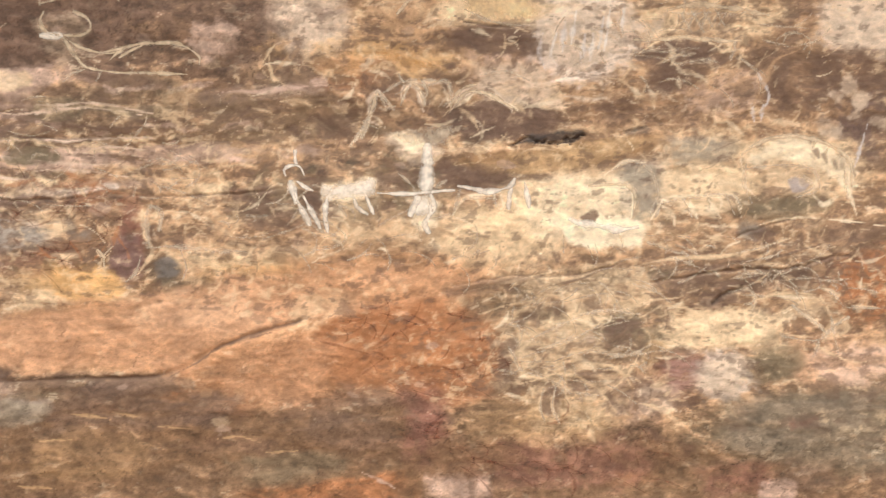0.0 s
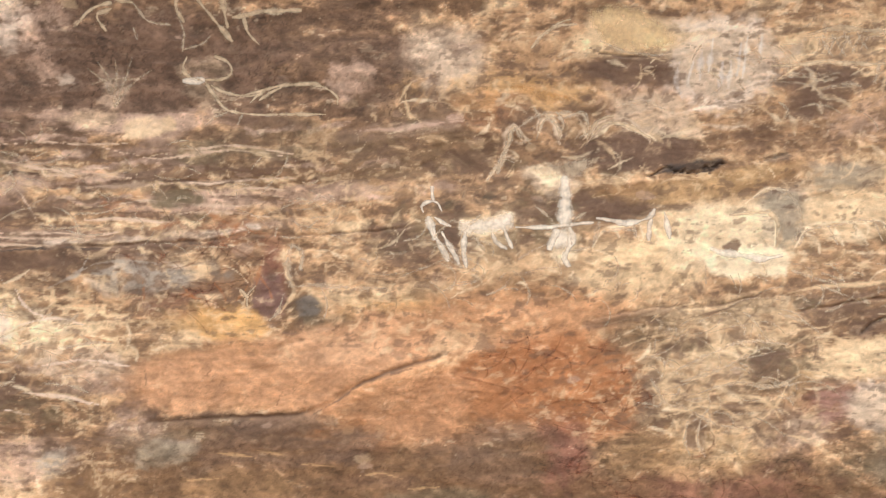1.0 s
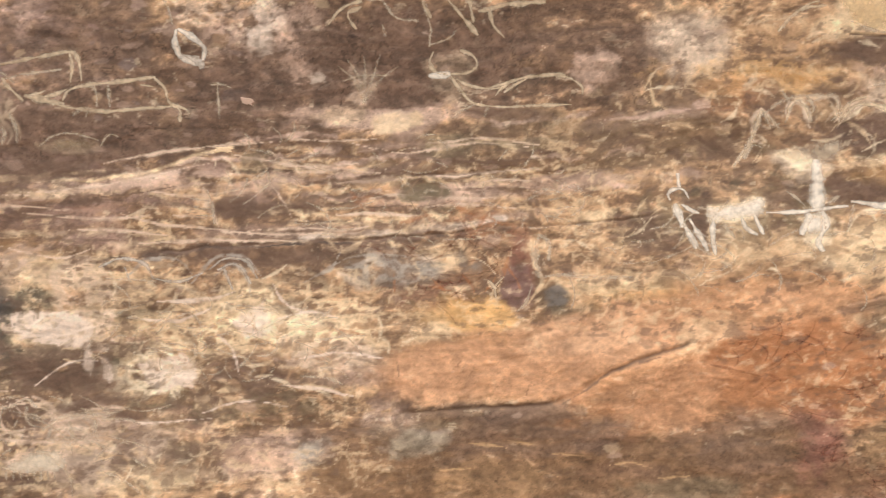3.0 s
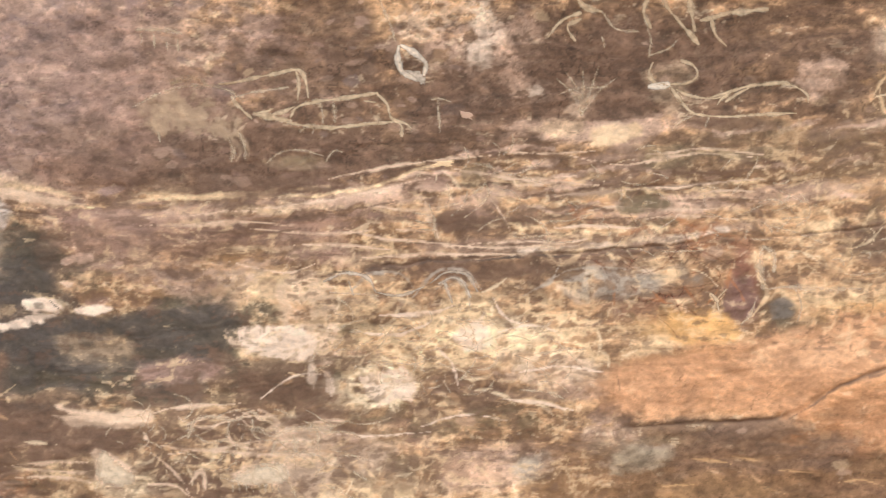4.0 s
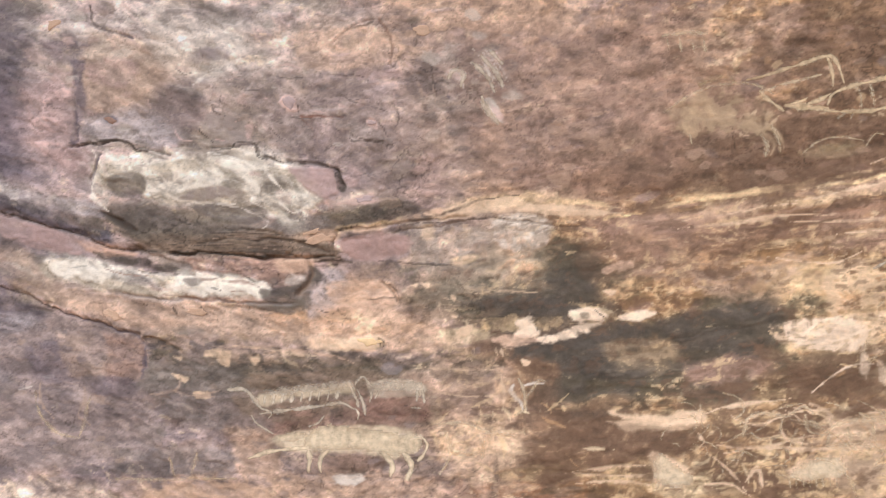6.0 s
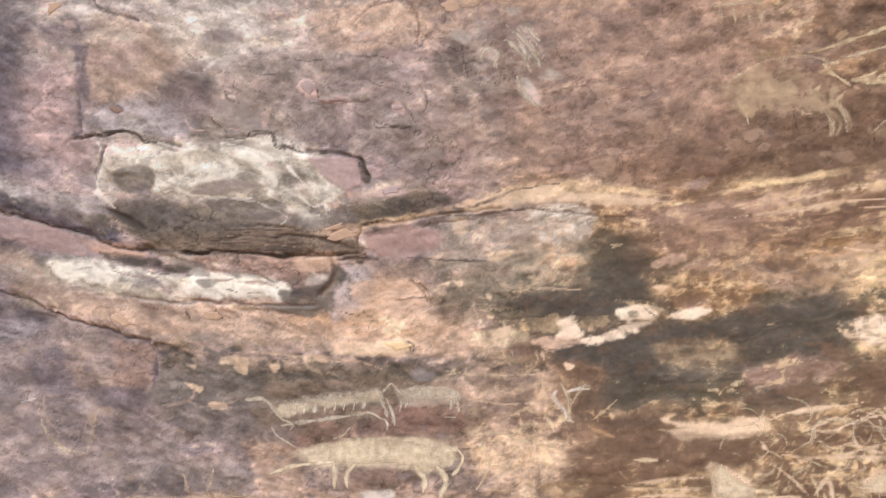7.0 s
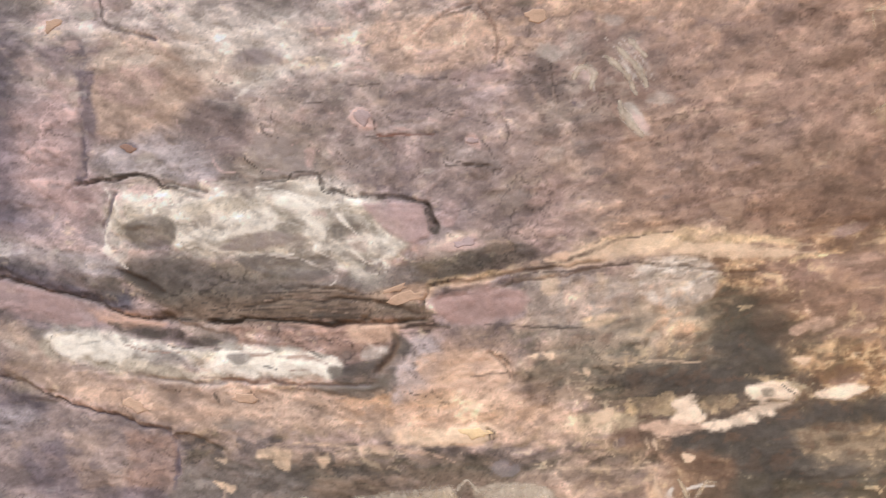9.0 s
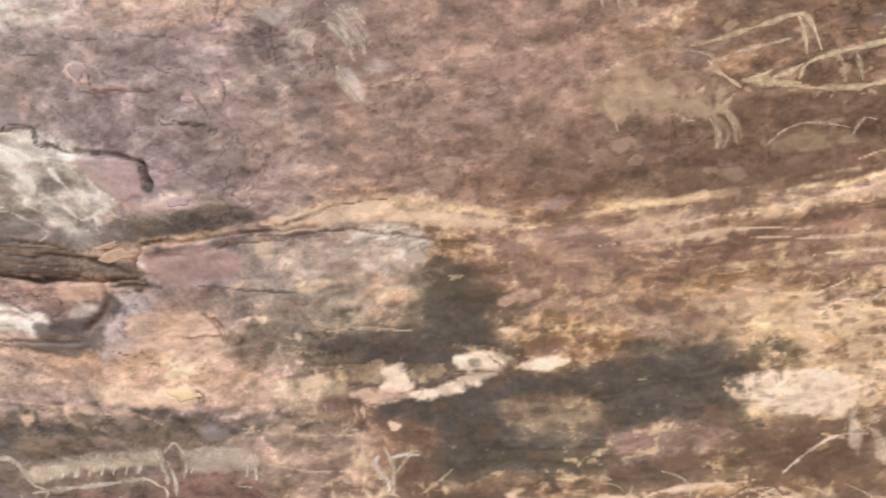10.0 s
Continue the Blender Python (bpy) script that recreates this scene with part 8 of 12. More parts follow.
worn(((1.741, 1.834), (1.806, 1.868), (1.843, 1.913)), 0.00312, "cream", 0.77)
worn(((2.321, 2.031), (2.398, 2.066), (2.49, 2.075)), 0.00312, "cream", 0.77)
patch(((1.6, 1.999), (1.707, 2.03), (1.815, 2.048), (1.71, 2.003), (1.615, 1.984)), "umber", 0.6, 0.00405, 0.00405, "blot", 0.4)
worn(((1.818, 2.018), (1.925, 2.052), (2.016, 2.096), (2.111, 2.099)), 0.00312, "umber", 0.825)
worn(((2.112, 2.092), (2.244, 2.119), (2.375, 2.152), (2.503, 2.199)), 0.00363, "umber", 0.825)
worn(((2.142, 2.067), (2.249, 2.078), (2.34, 2.101)), 0.0026, "umber", 0.825)
patch(((1.232, 2.281), (1.325, 2.3), (1.459, 2.281), (1.524, 2.305), (1.525, 2.285), (1.354, 2.255), (1.248, 2.242)), "shadebrown", 0.5, 0.00675, 0.00864, "vein", 0.6)
patch(((1.29, 2.218), (1.356, 2.228), (1.409, 2.245), (1.418, 2.205), (1.359, 2.184), (1.292, 2.184)), "bright", 0.85, 0.00675, 0.00648, "vein", 0.4)
patch(((1.505, 2.197), (1.537, 2.212), (1.571, 2.201), (1.569, 2.141), (1.543, 2.126), (1.51, 2.164)), "bright", 0.8, 0.00675, 0.00648, "vein", 0.4)
patch(((1.428, 2.353), (1.48, 2.369), (1.521, 2.338), (1.497, 2.317)), "bright", 0.75, 0.00675, 0.00864, "vein", 0.4)
worn(((1.612, 2.177), (1.635, 2.218), (1.686, 2.234), (1.75, 2.245)), 0.00415, "bright", 0.77)
worn(((1.661, 2.226), (1.676, 2.194)), 0.00415, "bright", 0.77)
worn(((1.718, 2.24), (1.734, 2.197)), 0.00415, "bright", 0.77)
worn(((1.774, 2.273), (1.785, 2.207)), 0.00415, "bright", 0.77)
worn(((1.743, 2.251), (1.767, 2.199)), 0.00415, "bright", 0.77)
worn(((1.375, 2.343), (1.396, 2.425), (1.401, 2.452)), 0.00415, "bright", 0.77)
worn(((1.401, 2.452), (1.443, 2.414)), 0.00415, "bright", 0.77)
worn(((1.35, 2.322), (1.38, 2.37)), 0.00415, "bright", 0.77)
worn(((1.462, 2.428), (1.473, 2.469), (1.492, 2.476), (1.515, 2.431)), 0.00415, "bright", 0.77)
worn(((1.55, 2.486), (1.58, 2.435)), 0.00415, "bright", 0.77)
worn(((1.618, 2.456), (1.643, 2.477), (1.722, 2.455), (1.742, 2.443)), 0.00415, "bright", 0.77)
worn(((1.593, 2.435), (1.63, 2.47)), 0.00415, "bright", 0.77)
worn(((1.472, 2.482), (1.563, 2.493)), 0.00415, "bright", 0.77)
worn(((1.124, 2.489), (1.148, 2.53), (1.201, 2.547)), 0.00467, "cream", 0.66)
worn(((1.135, 2.516), (1.146, 2.464), (1.181, 2.439)), 0.00467, "cream", 0.66)
worn(((1.118, 2.475), (1.139, 2.456)), 0.00467, "cream", 0.66)
patch(((0.478, 2.385), (0.583, 2.402), (0.592, 2.36), (0.486, 2.349)), "cream", 0.7, 0.0054, 0.00486, "blot", 0.4)
patch(((0.553, 2.212), (0.612, 2.23), (0.681, 2.216), (0.641, 2.191), (0.561, 2.191)), "olive", 0.8, 0.0054, 0.00405, "blot", 0.4)
patch(((0.117, 2.144), (0.165, 2.165), (0.224, 2.152), (0.219, 2.121), (0.128, 2.114)), "umber", 0.85, 0.0054, 0.00405, "blot", 0.4)
worn(((0.602, 2.172), (0.63, 2.147)), 0.00571, "rust", 0.66)
worn(((0.682, 2.185), (0.738, 2.162)), 0.00571, "rust", 0.66)
worn(((0.74, 2.114), (0.765, 2.157), (0.807, 2.139)), 0.00571, "rust", 0.66)
worn(((0.825, 2.066), (0.814, 2.01)), 0.00571, "rust", 0.66)
worn(((0.718, 2.018), (0.748, 1.979)), 0.00571, "rust", 0.66)
worn(((0.775, 1.981), (0.8, 2.023)), 0.00571, "rust", 0.66)
worn(((0.639, 1.985), (0.694, 1.975)), 0.00571, "rust", 0.66)
worn(((0.876, 2.123), (0.886, 2.056), (0.909, 2.017), (0.878, 1.96)), 0.00467, "cream", 0.88)
worn(((0.773, 2.014), (0.791, 1.988), (0.814, 2.01)), 0.00415, "cream", 0.88)
worn(((0.791, 1.988), (0.787, 1.961)), 0.00415, "cream", 0.77)
patch(((0.918, 1.99), (0.944, 2.008), (0.972, 1.987), (0.967, 1.966), (0.926, 1.956)), "slate", 0.85, 0.0054, 0.00324, "blot", 0.4)
patch(((1.262, 2.378), (1.341, 2.394), (1.347, 2.341), (1.274, 2.326)), "umber", 0.6, 0.00675, 0.00648, "blot", 0.4)
worn(((1.577, 2.419), (1.607, 2.463), (1.659, 2.489), (1.702, 2.466), (1.729, 2.441)), 0.00415, "sandpale", 0.99)
worn(((1.569, 2.432), (1.599, 2.473), (1.645, 2.494)), 0.00363, "sandpale", 0.88)
worn(((1.39, 2.379), (1.382, 2.425), (1.4, 2.454), (1.434, 2.418)), 0.00467, "sandpale", 0.935)
worn(((1.374, 2.337), (1.39, 2.379), (1.426, 2.363)), 0.00415, "sandpale", 0.88)
worn(((1.457, 2.434), (1.463, 2.468), (1.49, 2.467), (1.516, 2.42)), 0.00363, "sandpale", 0.88)
worn(((1.489, 2.484), (1.563, 2.488), (1.572, 2.466), (1.549, 2.43)), 0.00363, "sandpale", 0.88)
worn(((1.85, 2.488), (1.905, 2.486), (1.952, 2.496)), 0.00363, "sandpale", 0.88)
worn(((1.887, 2.526), (1.927, 2.539), (1.969, 2.527)), 0.00363, "sandpale", 0.77)
# the same ledge shadow, drawn again as dark lines
worn(((1.747, 2.363), (1.787, 2.376), (1.839, 2.399), (1.9, 2.405)), 0.00467, "shadegrey", 0.99)
worn(((2.001, 2.422), (2.06, 2.439)), 0.00363, "shadegrey", 0.77)
worn(((1.78, 2.63), (1.779, 2.582), (1.796, 2.544)), 0.00623, "bone", 0.66)
worn(((1.831, 2.662), (1.833, 2.588)), 0.00623, "bone", 0.66)
worn(((1.882, 2.64), (1.88, 2.566)), 0.00623, "bone", 0.66)
worn(((1.922, 2.684), (1.919, 2.61)), 0.00623, "bone", 0.66)
patch(((-1.641, 2.355), (-1.604, 2.378), (-1.561, 2.366), (-1.538, 2.349), (-1.532, 2.308), (-1.582, 2.3), (-1.621, 2.302)), "ash", 0.85, 0.005, 0.0048, "blot", 0.4)
patch(((-1.67, 2.509), (-1.629, 2.527), (-1.58, 2.53), (-1.573, 2.504), (-1.628, 2.492), (-1.672, 2.489)), "mauve", 0.75, 0.005, 0.0048, "blot", 0.4)
worn(((-1.657, 2.442), (-1.631, 2.461), (-1.604, 2.48)), 0.0045, "bone", 0.88)
patch(((-2.142, 2.54), (-2.112, 2.557), (-2.101, 2.538), (-2.112, 2.519), (-2.14, 2.512)), "bone", 0.9, 0.004, 0.0036, "blot", 0.4)
patch(((-1.604, 2.281), (-1.543, 2.293), (-1.506, 2.265), (-1.498, 2.242), (-1.558, 2.242), (-1.596, 2.255)), "lime", 0.8, 0.005, 0.0048, "blot", 0.4)
worn(((-1.766, 2.23), (-1.68, 2.203), (-1.599, 2.221), (-1.551, 2.214)), 0.005, "lime", 0.935)
worn(((-1.885, 2.294), (-1.86, 2.254), (-1.894, 2.204), (-1.861, 2.151)), 0.0045, "lime", 0.935)
worn(((-1.781, 2.176), (-1.731, 2.183), (-1.663, 2.169), (-1.565, 2.163)), 0.0035, "lime", 0.935)
worn(((-1.633, 2.285), (-1.575, 2.271), (-1.499, 2.234), (-1.463, 2.19)), 0.0045, "lime", 0.935)
worn(((-1.558, 2.237), (-1.522, 2.204), (-1.535, 2.169), (-1.507, 2.152)), 0.0045, "lime", 0.935)
worn(((-1.504, 2.18), (-1.444, 2.184), (-1.385, 2.173)), 0.0045, "lime", 0.935)
worn(((-1.754, 2.248), (-1.728, 2.216), (-1.759, 2.195)), 0.004, "lime", 0.935)
worn(((-1.476, 2.165), (-1.448, 2.138), (-1.417, 2.154)), 0.0035, "lime", 0.935)
patch(((-1.854, 2.218), (-1.823, 2.24), (-1.784, 2.238), (-1.769, 2.213), (-1.784, 2.188), (-1.829, 2.182), (-1.852, 2.197)), "slate", 0.9, 0.004, 0.0024, "blot", 0.4)
patch(((-1.702, 2.178), (-1.661, 2.2), (-1.591, 2.203), (-1.553, 2.19), (-1.603, 2.18), (-1.663, 2.171)), "ash", 0.85, 0.004, 0.0018, "blot", 0.4)
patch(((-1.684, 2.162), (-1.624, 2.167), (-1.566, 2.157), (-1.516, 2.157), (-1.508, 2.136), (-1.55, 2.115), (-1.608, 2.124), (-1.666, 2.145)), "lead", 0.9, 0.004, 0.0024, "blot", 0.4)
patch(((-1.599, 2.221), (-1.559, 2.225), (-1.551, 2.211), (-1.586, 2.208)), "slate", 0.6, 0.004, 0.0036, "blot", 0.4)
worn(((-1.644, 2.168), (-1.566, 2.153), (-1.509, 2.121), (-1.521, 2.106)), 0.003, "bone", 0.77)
patch(((-1.872, 2.141), (-1.843, 2.138), (-1.806, 2.115), (-1.807, 2.101), (-1.836, 2.113)), "shadegrey", 0.9, 0.003, 0.0018, "blot", 0.4)
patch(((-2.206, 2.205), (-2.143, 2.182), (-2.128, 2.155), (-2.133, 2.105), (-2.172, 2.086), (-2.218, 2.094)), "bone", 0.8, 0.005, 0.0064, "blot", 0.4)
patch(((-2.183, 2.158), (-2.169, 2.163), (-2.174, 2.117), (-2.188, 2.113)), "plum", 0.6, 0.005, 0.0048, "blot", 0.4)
worn(((-1.769, 2.092), (-1.631, 2.095), (-1.512, 2.092), (-1.374, 2.073)), 0.0016, "shadebrown", 0.77)
worn(((-1.75, 2.084), (-1.617, 2.087), (-1.513, 2.082), (-1.395, 2.067)), 0.0016, "shadegrey", 0.77)
worn(((-1.731, 2.076), (-1.632, 2.08), (-1.513, 2.077), (-1.415, 2.061)), 0.0016, "shadebrown", 0.77)
worn(((-1.771, 2.071), (-1.618, 2.072), (-1.514, 2.067), (-1.436, 2.055)), 0.0016, "shadegrey", 0.77)
worn(((-1.752, 2.062), (-1.634, 2.066), (-1.515, 2.063), (-1.377, 2.044)), 0.0016, "shadebrown", 0.77)
worn(((-1.733, 2.054), (-1.619, 2.058), (-1.515, 2.053), (-1.397, 2.038)), 0.0016, "shadegrey", 0.77)
worn(((-1.773, 2.049), (-1.635, 2.051), (-1.516, 2.049), (-1.418, 2.032)), 0.0016, "shadebrown", 0.77)
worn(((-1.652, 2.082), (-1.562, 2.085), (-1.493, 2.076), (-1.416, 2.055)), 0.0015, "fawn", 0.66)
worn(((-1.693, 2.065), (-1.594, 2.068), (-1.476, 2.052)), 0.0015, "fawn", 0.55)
# long dark line of the cleft, its shade put into the colour
worn(((-2.127, 2.166), (-2.036, 2.13), (-1.925, 2.091), (-1.869, 2.069), (-1.792, 2.056), (-1.694, 2.049), (-1.576, 2.042), (-1.457, 2.039), (-1.368, 2.034)), 0.004, "shadegrey", 1)
patch(((-2.109, 2.152), (-2.046, 2.128), (-1.925, 2.086), (-1.812, 2.053), (-1.794, 2.039), (-1.91, 2.051), (-1.987, 2.05), (-2.069, 2.08), (-2.123, 2.114)), "rosy", 0.85, 0.005, 0.0048, "blot", 0.4)
patch(((-1.954, 2.089), (-1.812, 2.05), (-1.881, 2.049), (-1.946, 2.068)), "peach", 0.4, 0.005, 0.0048, "blot", 0.4)
patch(((-2.008, 2.028), (-1.959, 2.036), (-1.911, 2.033), (-1.866, 2.001), (-1.887, 1.985), (-1.954, 1.991), (-1.996, 2.009)), "lime", 0.8, 0.005, 0.0064, "blot", 0.4)
patch(((-1.771, 1.97), (-1.73, 1.99), (-1.66, 1.995), (-1.581, 1.985), (-1.514, 1.963), (-1.535, 1.946), (-1.625, 1.946), (-1.723, 1.955)), "lime", 0.85, 0.005, 0.008, "vein", 0.5)
worn(((-1.699, 2.002), (-1.661, 1.986), (-1.62, 1.992)), 0.003, "russet", 0.77)
worn(((-1.622, 1.98), (-1.572, 1.981), (-1.533, 1.97)), 0.003, "russet", 0.77)
worn(((-1.753, 1.953), (-1.685, 1.942), (-1.605, 1.941)), 0.003, "russet", 0.77)
worn(((-1.884, 2.018), (-1.837, 2), (-1.788, 1.994)), 0.003, "russet", 0.77)
worn(((-1.658, 2.015), (-1.629, 2.003), (-1.58, 2.002)), 0.003, "russet", 0.77)
worn(((-1.604, 1.955), (-1.564, 1.958)), 0.003, "russet", 0.77)
worn(((-1.961, 2.017), (-1.922, 2.022)), 0.0025, "shadegrey", 0.77)
worn(((-1.83, 2.015), (-1.797, 2.003), (-1.768, 2.003)), 0.0025, "shadegrey", 0.77)
worn(((-1.652, 1.968), (-1.623, 1.961)), 0.0025, "shadegrey", 0.77)
worn(((-1.57, 1.995), (-1.542, 1.982), (-1.521, 1.986)), 0.0025, "shadegrey", 0.77)
worn(((-1.739, 1.999), (-1.718, 2.003)), 0.0025, "shadegrey", 0.77)
patch(((-1.909, 2.054), (-1.872, 2.033), (-1.815, 2.022), (-1.802, 2.036), (-1.852, 2.047)), "shadegrey", 0.85, 0.003, 0.0036, "fine", 0.4)
patch(((-1.776, 2.022), (-1.736, 2.024), (-1.718, 2.01), (-1.758, 2.004)), "shadegrey", 0.8, 0.003, 0.0036, "fine", 0.4)
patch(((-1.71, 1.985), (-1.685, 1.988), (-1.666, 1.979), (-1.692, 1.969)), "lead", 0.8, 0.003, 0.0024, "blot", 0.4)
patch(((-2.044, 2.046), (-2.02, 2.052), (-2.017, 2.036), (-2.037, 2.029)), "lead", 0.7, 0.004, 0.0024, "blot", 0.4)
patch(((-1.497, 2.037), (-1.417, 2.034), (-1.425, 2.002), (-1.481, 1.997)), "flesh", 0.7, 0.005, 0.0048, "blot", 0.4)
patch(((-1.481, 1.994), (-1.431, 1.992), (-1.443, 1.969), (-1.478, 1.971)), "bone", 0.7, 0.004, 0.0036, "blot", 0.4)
patch(((-1.525, 1.948), (-1.473, 1.966), (-1.433, 1.976), (-1.42, 2.01), (-1.389, 1.989), (-1.419, 1.958), (-1.437, 1.919), (-1.507, 1.921)), "shadegrey", 0.85, 0.005, 0.0048, "blot", 0.4)
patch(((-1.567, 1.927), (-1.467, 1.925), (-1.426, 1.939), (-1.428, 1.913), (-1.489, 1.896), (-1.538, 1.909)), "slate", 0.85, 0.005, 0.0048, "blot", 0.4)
worn(((-1.893, 1.925), (-1.89, 1.904), (-1.877, 1.888)), 0.0025, "shadebrown", 0.825)
worn(((-1.804, 1.932), (-1.785, 1.921)), 0.0025, "shadebrown", 0.825)
worn(((-1.736, 1.924), (-1.728, 1.905)), 0.0025, "shadebrown", 0.825)
worn(((-1.676, 1.923), (-1.668, 1.903), (-1.655, 1.89)), 0.0025, "shadebrown", 0.825)
patch(((-1.76, 1.87), (-1.7, 1.877), (-1.672, 1.862), (-1.732, 1.855)), "slate", 0.75, 0.005, 0.0048, "blot", 0.4)
patch(((-1.383, 1.968), (-1.292, 1.983), (-1.239, 1.96), (-1.222, 1.933), (-1.239, 1.908), (-1.328, 1.913), (-1.377, 1.926)), "flesh", 0.9, 0.005, 0.0048, "blot", 0.4)
patch(((-1.334, 1.838), (-1.264, 1.839), (-1.265, 1.814), (-1.337, 1.812)), "buff", 0.95, 0.003, 0.0024, "blot", 0.2, 0.002)
worn(((-1.273, 1.837), (-1.26, 1.828), (-1.265, 1.807)), 0.0025, "shadebrown", 0.99)
worn(((-1.239, 1.962), (-1.223, 1.948), (-1.219, 1.934)), 0.0025, "shadebrown", 0.99)
worn(((-1.297, 1.932), (-1.246, 1.937), (-1.222, 1.93)), 0.0015, "shadebrown", 0.66)
worn(((-1.413, 1.909), (-1.389, 1.902), (-1.367, 1.896)), 0.0015, "shadebrown", 0.77)
patch(((-1.435, 1.835), (-1.345, 1.836), (-1.342, 1.809), (-1.436, 1.817)), "buff", 0.6, 0.005, 0.0048, "blot", 0.4)
worn(((-2.046, 1.742), (-2.043, 1.695), (-2.016, 1.656)), 0.0045, "fawn", 0.88)
worn(((-1.949, 1.741), (-1.946, 1.699), (-1.966, 1.666), (-1.939, 1.64)), 0.004, "fawn", 0.77)
worn(((-2.096, 1.724), (-2.071, 1.733), (-2.056, 1.737)), 0.003, "bone", 0.88)
worn(((-1.8, 1.846), (-1.811, 1.805), (-1.817, 1.753)), 0.004, "plum", 0.88)
patch(((-1.637, 1.814), (-1.611, 1.812), (-1.618, 1.781), (-1.631, 1.789)), "buff", 0.9, 0.002, 0.0024, "blot", 0.4)
patch(((-1.668, 1.815), (-1.636, 1.82), (-1.637, 1.809)), "buff", 0.9, 0.002, 0.0024, "blot", 0.4)
patch(((-1.57, 1.799), (-1.547, 1.806), (-1.547, 1.784), (-1.565, 1.782)), "buff", 0.9, 0.002, 0.0024, "blot", 0.4)
patch(((-1.747, 1.801), (-1.725, 1.802), (-1.728, 1.792)), "buff", 0.9, 0.002, 0.0024, "blot", 0.4)
patch(((-1.751, 1.76), (-1.712, 1.752), (-1.723, 1.737)), "buff", 0.9, 0.002, 0.0024, "blot", 0.4)
patch(((-1.706, 1.713), (-1.671, 1.713), (-1.667, 1.7), (-1.697, 1.698)), "buff", 0.9, 0.002, 0.0024, "blot", 0.4)
worn(((-1.675, 1.828), (-1.596, 1.82), (-1.496, 1.818), (-1.437, 1.808)), 0.003, "fawn", 0.77)
worn(((-1.538, 1.799), (-1.477, 1.812), (-1.378, 1.796), (-1.33, 1.777)), 0.0035, "sand", 0.66)
patch(((-1.28, 2.475), (-1.201, 2.475), (-1.183, 2.458), (-1.281, 2.455)), "rosy", 0.5, 0.004, 0.0036, "blot", 0.4)
patch(((-1.462, 2.401), (-1.448, 2.415), (-1.433, 2.415), (-1.419, 2.393), (-1.417, 2.38), (-1.446, 2.384)), "blushpink", 1, 0.002, 0.0018, "blot", 0.1, 0.003)
# shadow at the raised flake's right edge, drawn as a dark line
worn(((-1.435, 2.414), (-1.42, 2.395), (-1.419, 2.381)), 0.002, "shadebrown", 0.99)
worn(((-1.417, 2.372), (-1.368, 2.366), (-1.318, 2.358)), 0.0025, "maroon", 0.88)
worn(((-1.413, 2.367), (-1.391, 2.335)), 0.002, "maroon", 0.66)
patch(((-1.268, 2.358), (-1.25, 2.357), (-1.242, 2.334), (-1.262, 2.342)), "blushpink", 0.9, 0.002, 0.0018, "blot", 0.4)
patch(((-1.562, 2.412), (-1.541, 2.421), (-1.533, 2.4), (-1.558, 2.396)), "blushpink", 0.6, 0.003, 0.0024, "blot", 0.4)
worn(((-1.312, 2.337), (-1.304, 2.31), (-1.255, 2.305), (-1.211, 2.296)), 0.002, "shadebrown", 0.77)
worn(((-1.236, 2.355), (-1.219, 2.319)), 0.0015, "shadebrown", 0.66)
worn(((-1.379, 2.472), (-1.35, 2.464), (-1.281, 2.465), (-1.257, 2.448)), 0.002, "shadebrown", 0.66)
worn(((-1.936, 2.313), (-1.884, 2.312), (-1.844, 2.319), (-1.801, 2.312), (-1.788, 2.295), (-1.76, 2.288)), 0.00225, "shadegrey", 0.935)
worn(((-1.632, 2.295), (-1.583, 2.294), (-1.57, 2.308), (-1.528, 2.305), (-1.521, 2.274), (-1.496, 2.266)), 0.00225, "shadegrey", 0.935)
worn(((-1.48, 2.265), (-1.438, 2.255), (-1.398, 2.254), (-1.347, 2.243)), 0.00225, "shadegrey", 0.935)
worn(((-1.647, 2.345), (-1.64, 2.329), (-1.621, 2.311)), 0.00225, "shadegrey", 0.935)
worn(((-1.869, 2.28), (-1.878, 2.255), (-1.888, 2.22)), 0.003, "plum", 0.88)
patch(((-1.854, 2.369), (-1.834, 2.373), (-1.826, 2.36), (-1.845, 2.358)), "plum", 0.85, 0.003, 0.0018, "blot", 0.4)
patch(((-1.453, 2.249), (-1.35, 2.24), (-1.333, 2.203), (-1.365, 2.174), (-1.404, 2.189), (-1.435, 2.225)), "rosy", 0.85, 0.004, 0.003, "blot", 0.2, 0.002)
# shadow in the notch right of the raised plate, painted dark
patch(((-1.348, 2.24), (-1.323, 2.204), (-1.327, 2.187), (-1.342, 2.195)), "shadegrey", 0.95, 0.003, 0.0018, "blot", 0.4)
patch(((-1.345, 2.16), (-1.306, 2.175), (-1.265, 2.186), (-1.245, 2.164), (-1.307, 2.155)), "blushpink", 0.85, 0.003, 0.003, "blot", 0.4)
patch(((-1.309, 2.253), (-1.286, 2.231), (-1.303, 2.201), (-1.322, 2.212)), "rosy", 0.6, 0.005, 0.0048, "blot", 0.4)
patch(((-1.086, 2.459), (-1.066, 2.472), (-1.035, 2.464), (-1.039, 2.446), (-1.073, 2.45)), "bone", 0.95, 0.004, 0.003, "blot", 0.4)
worn(((-1.046, 2.448), (-1.039, 2.423)), 0.003, "bone", 0.66)
patch(((-1.001, 2.404), (-0.976, 2.408), (-0.961, 2.361), (-0.951, 2.344), (-0.966, 2.349), (-0.988, 2.381)), "bone", 0.9, 0.003, 0.0024, "blot", 0.4)
worn(((-1.016, 2.517), (-0.986, 2.469), (-0.968, 2.427)), 0.0045, "bone", 0.715)
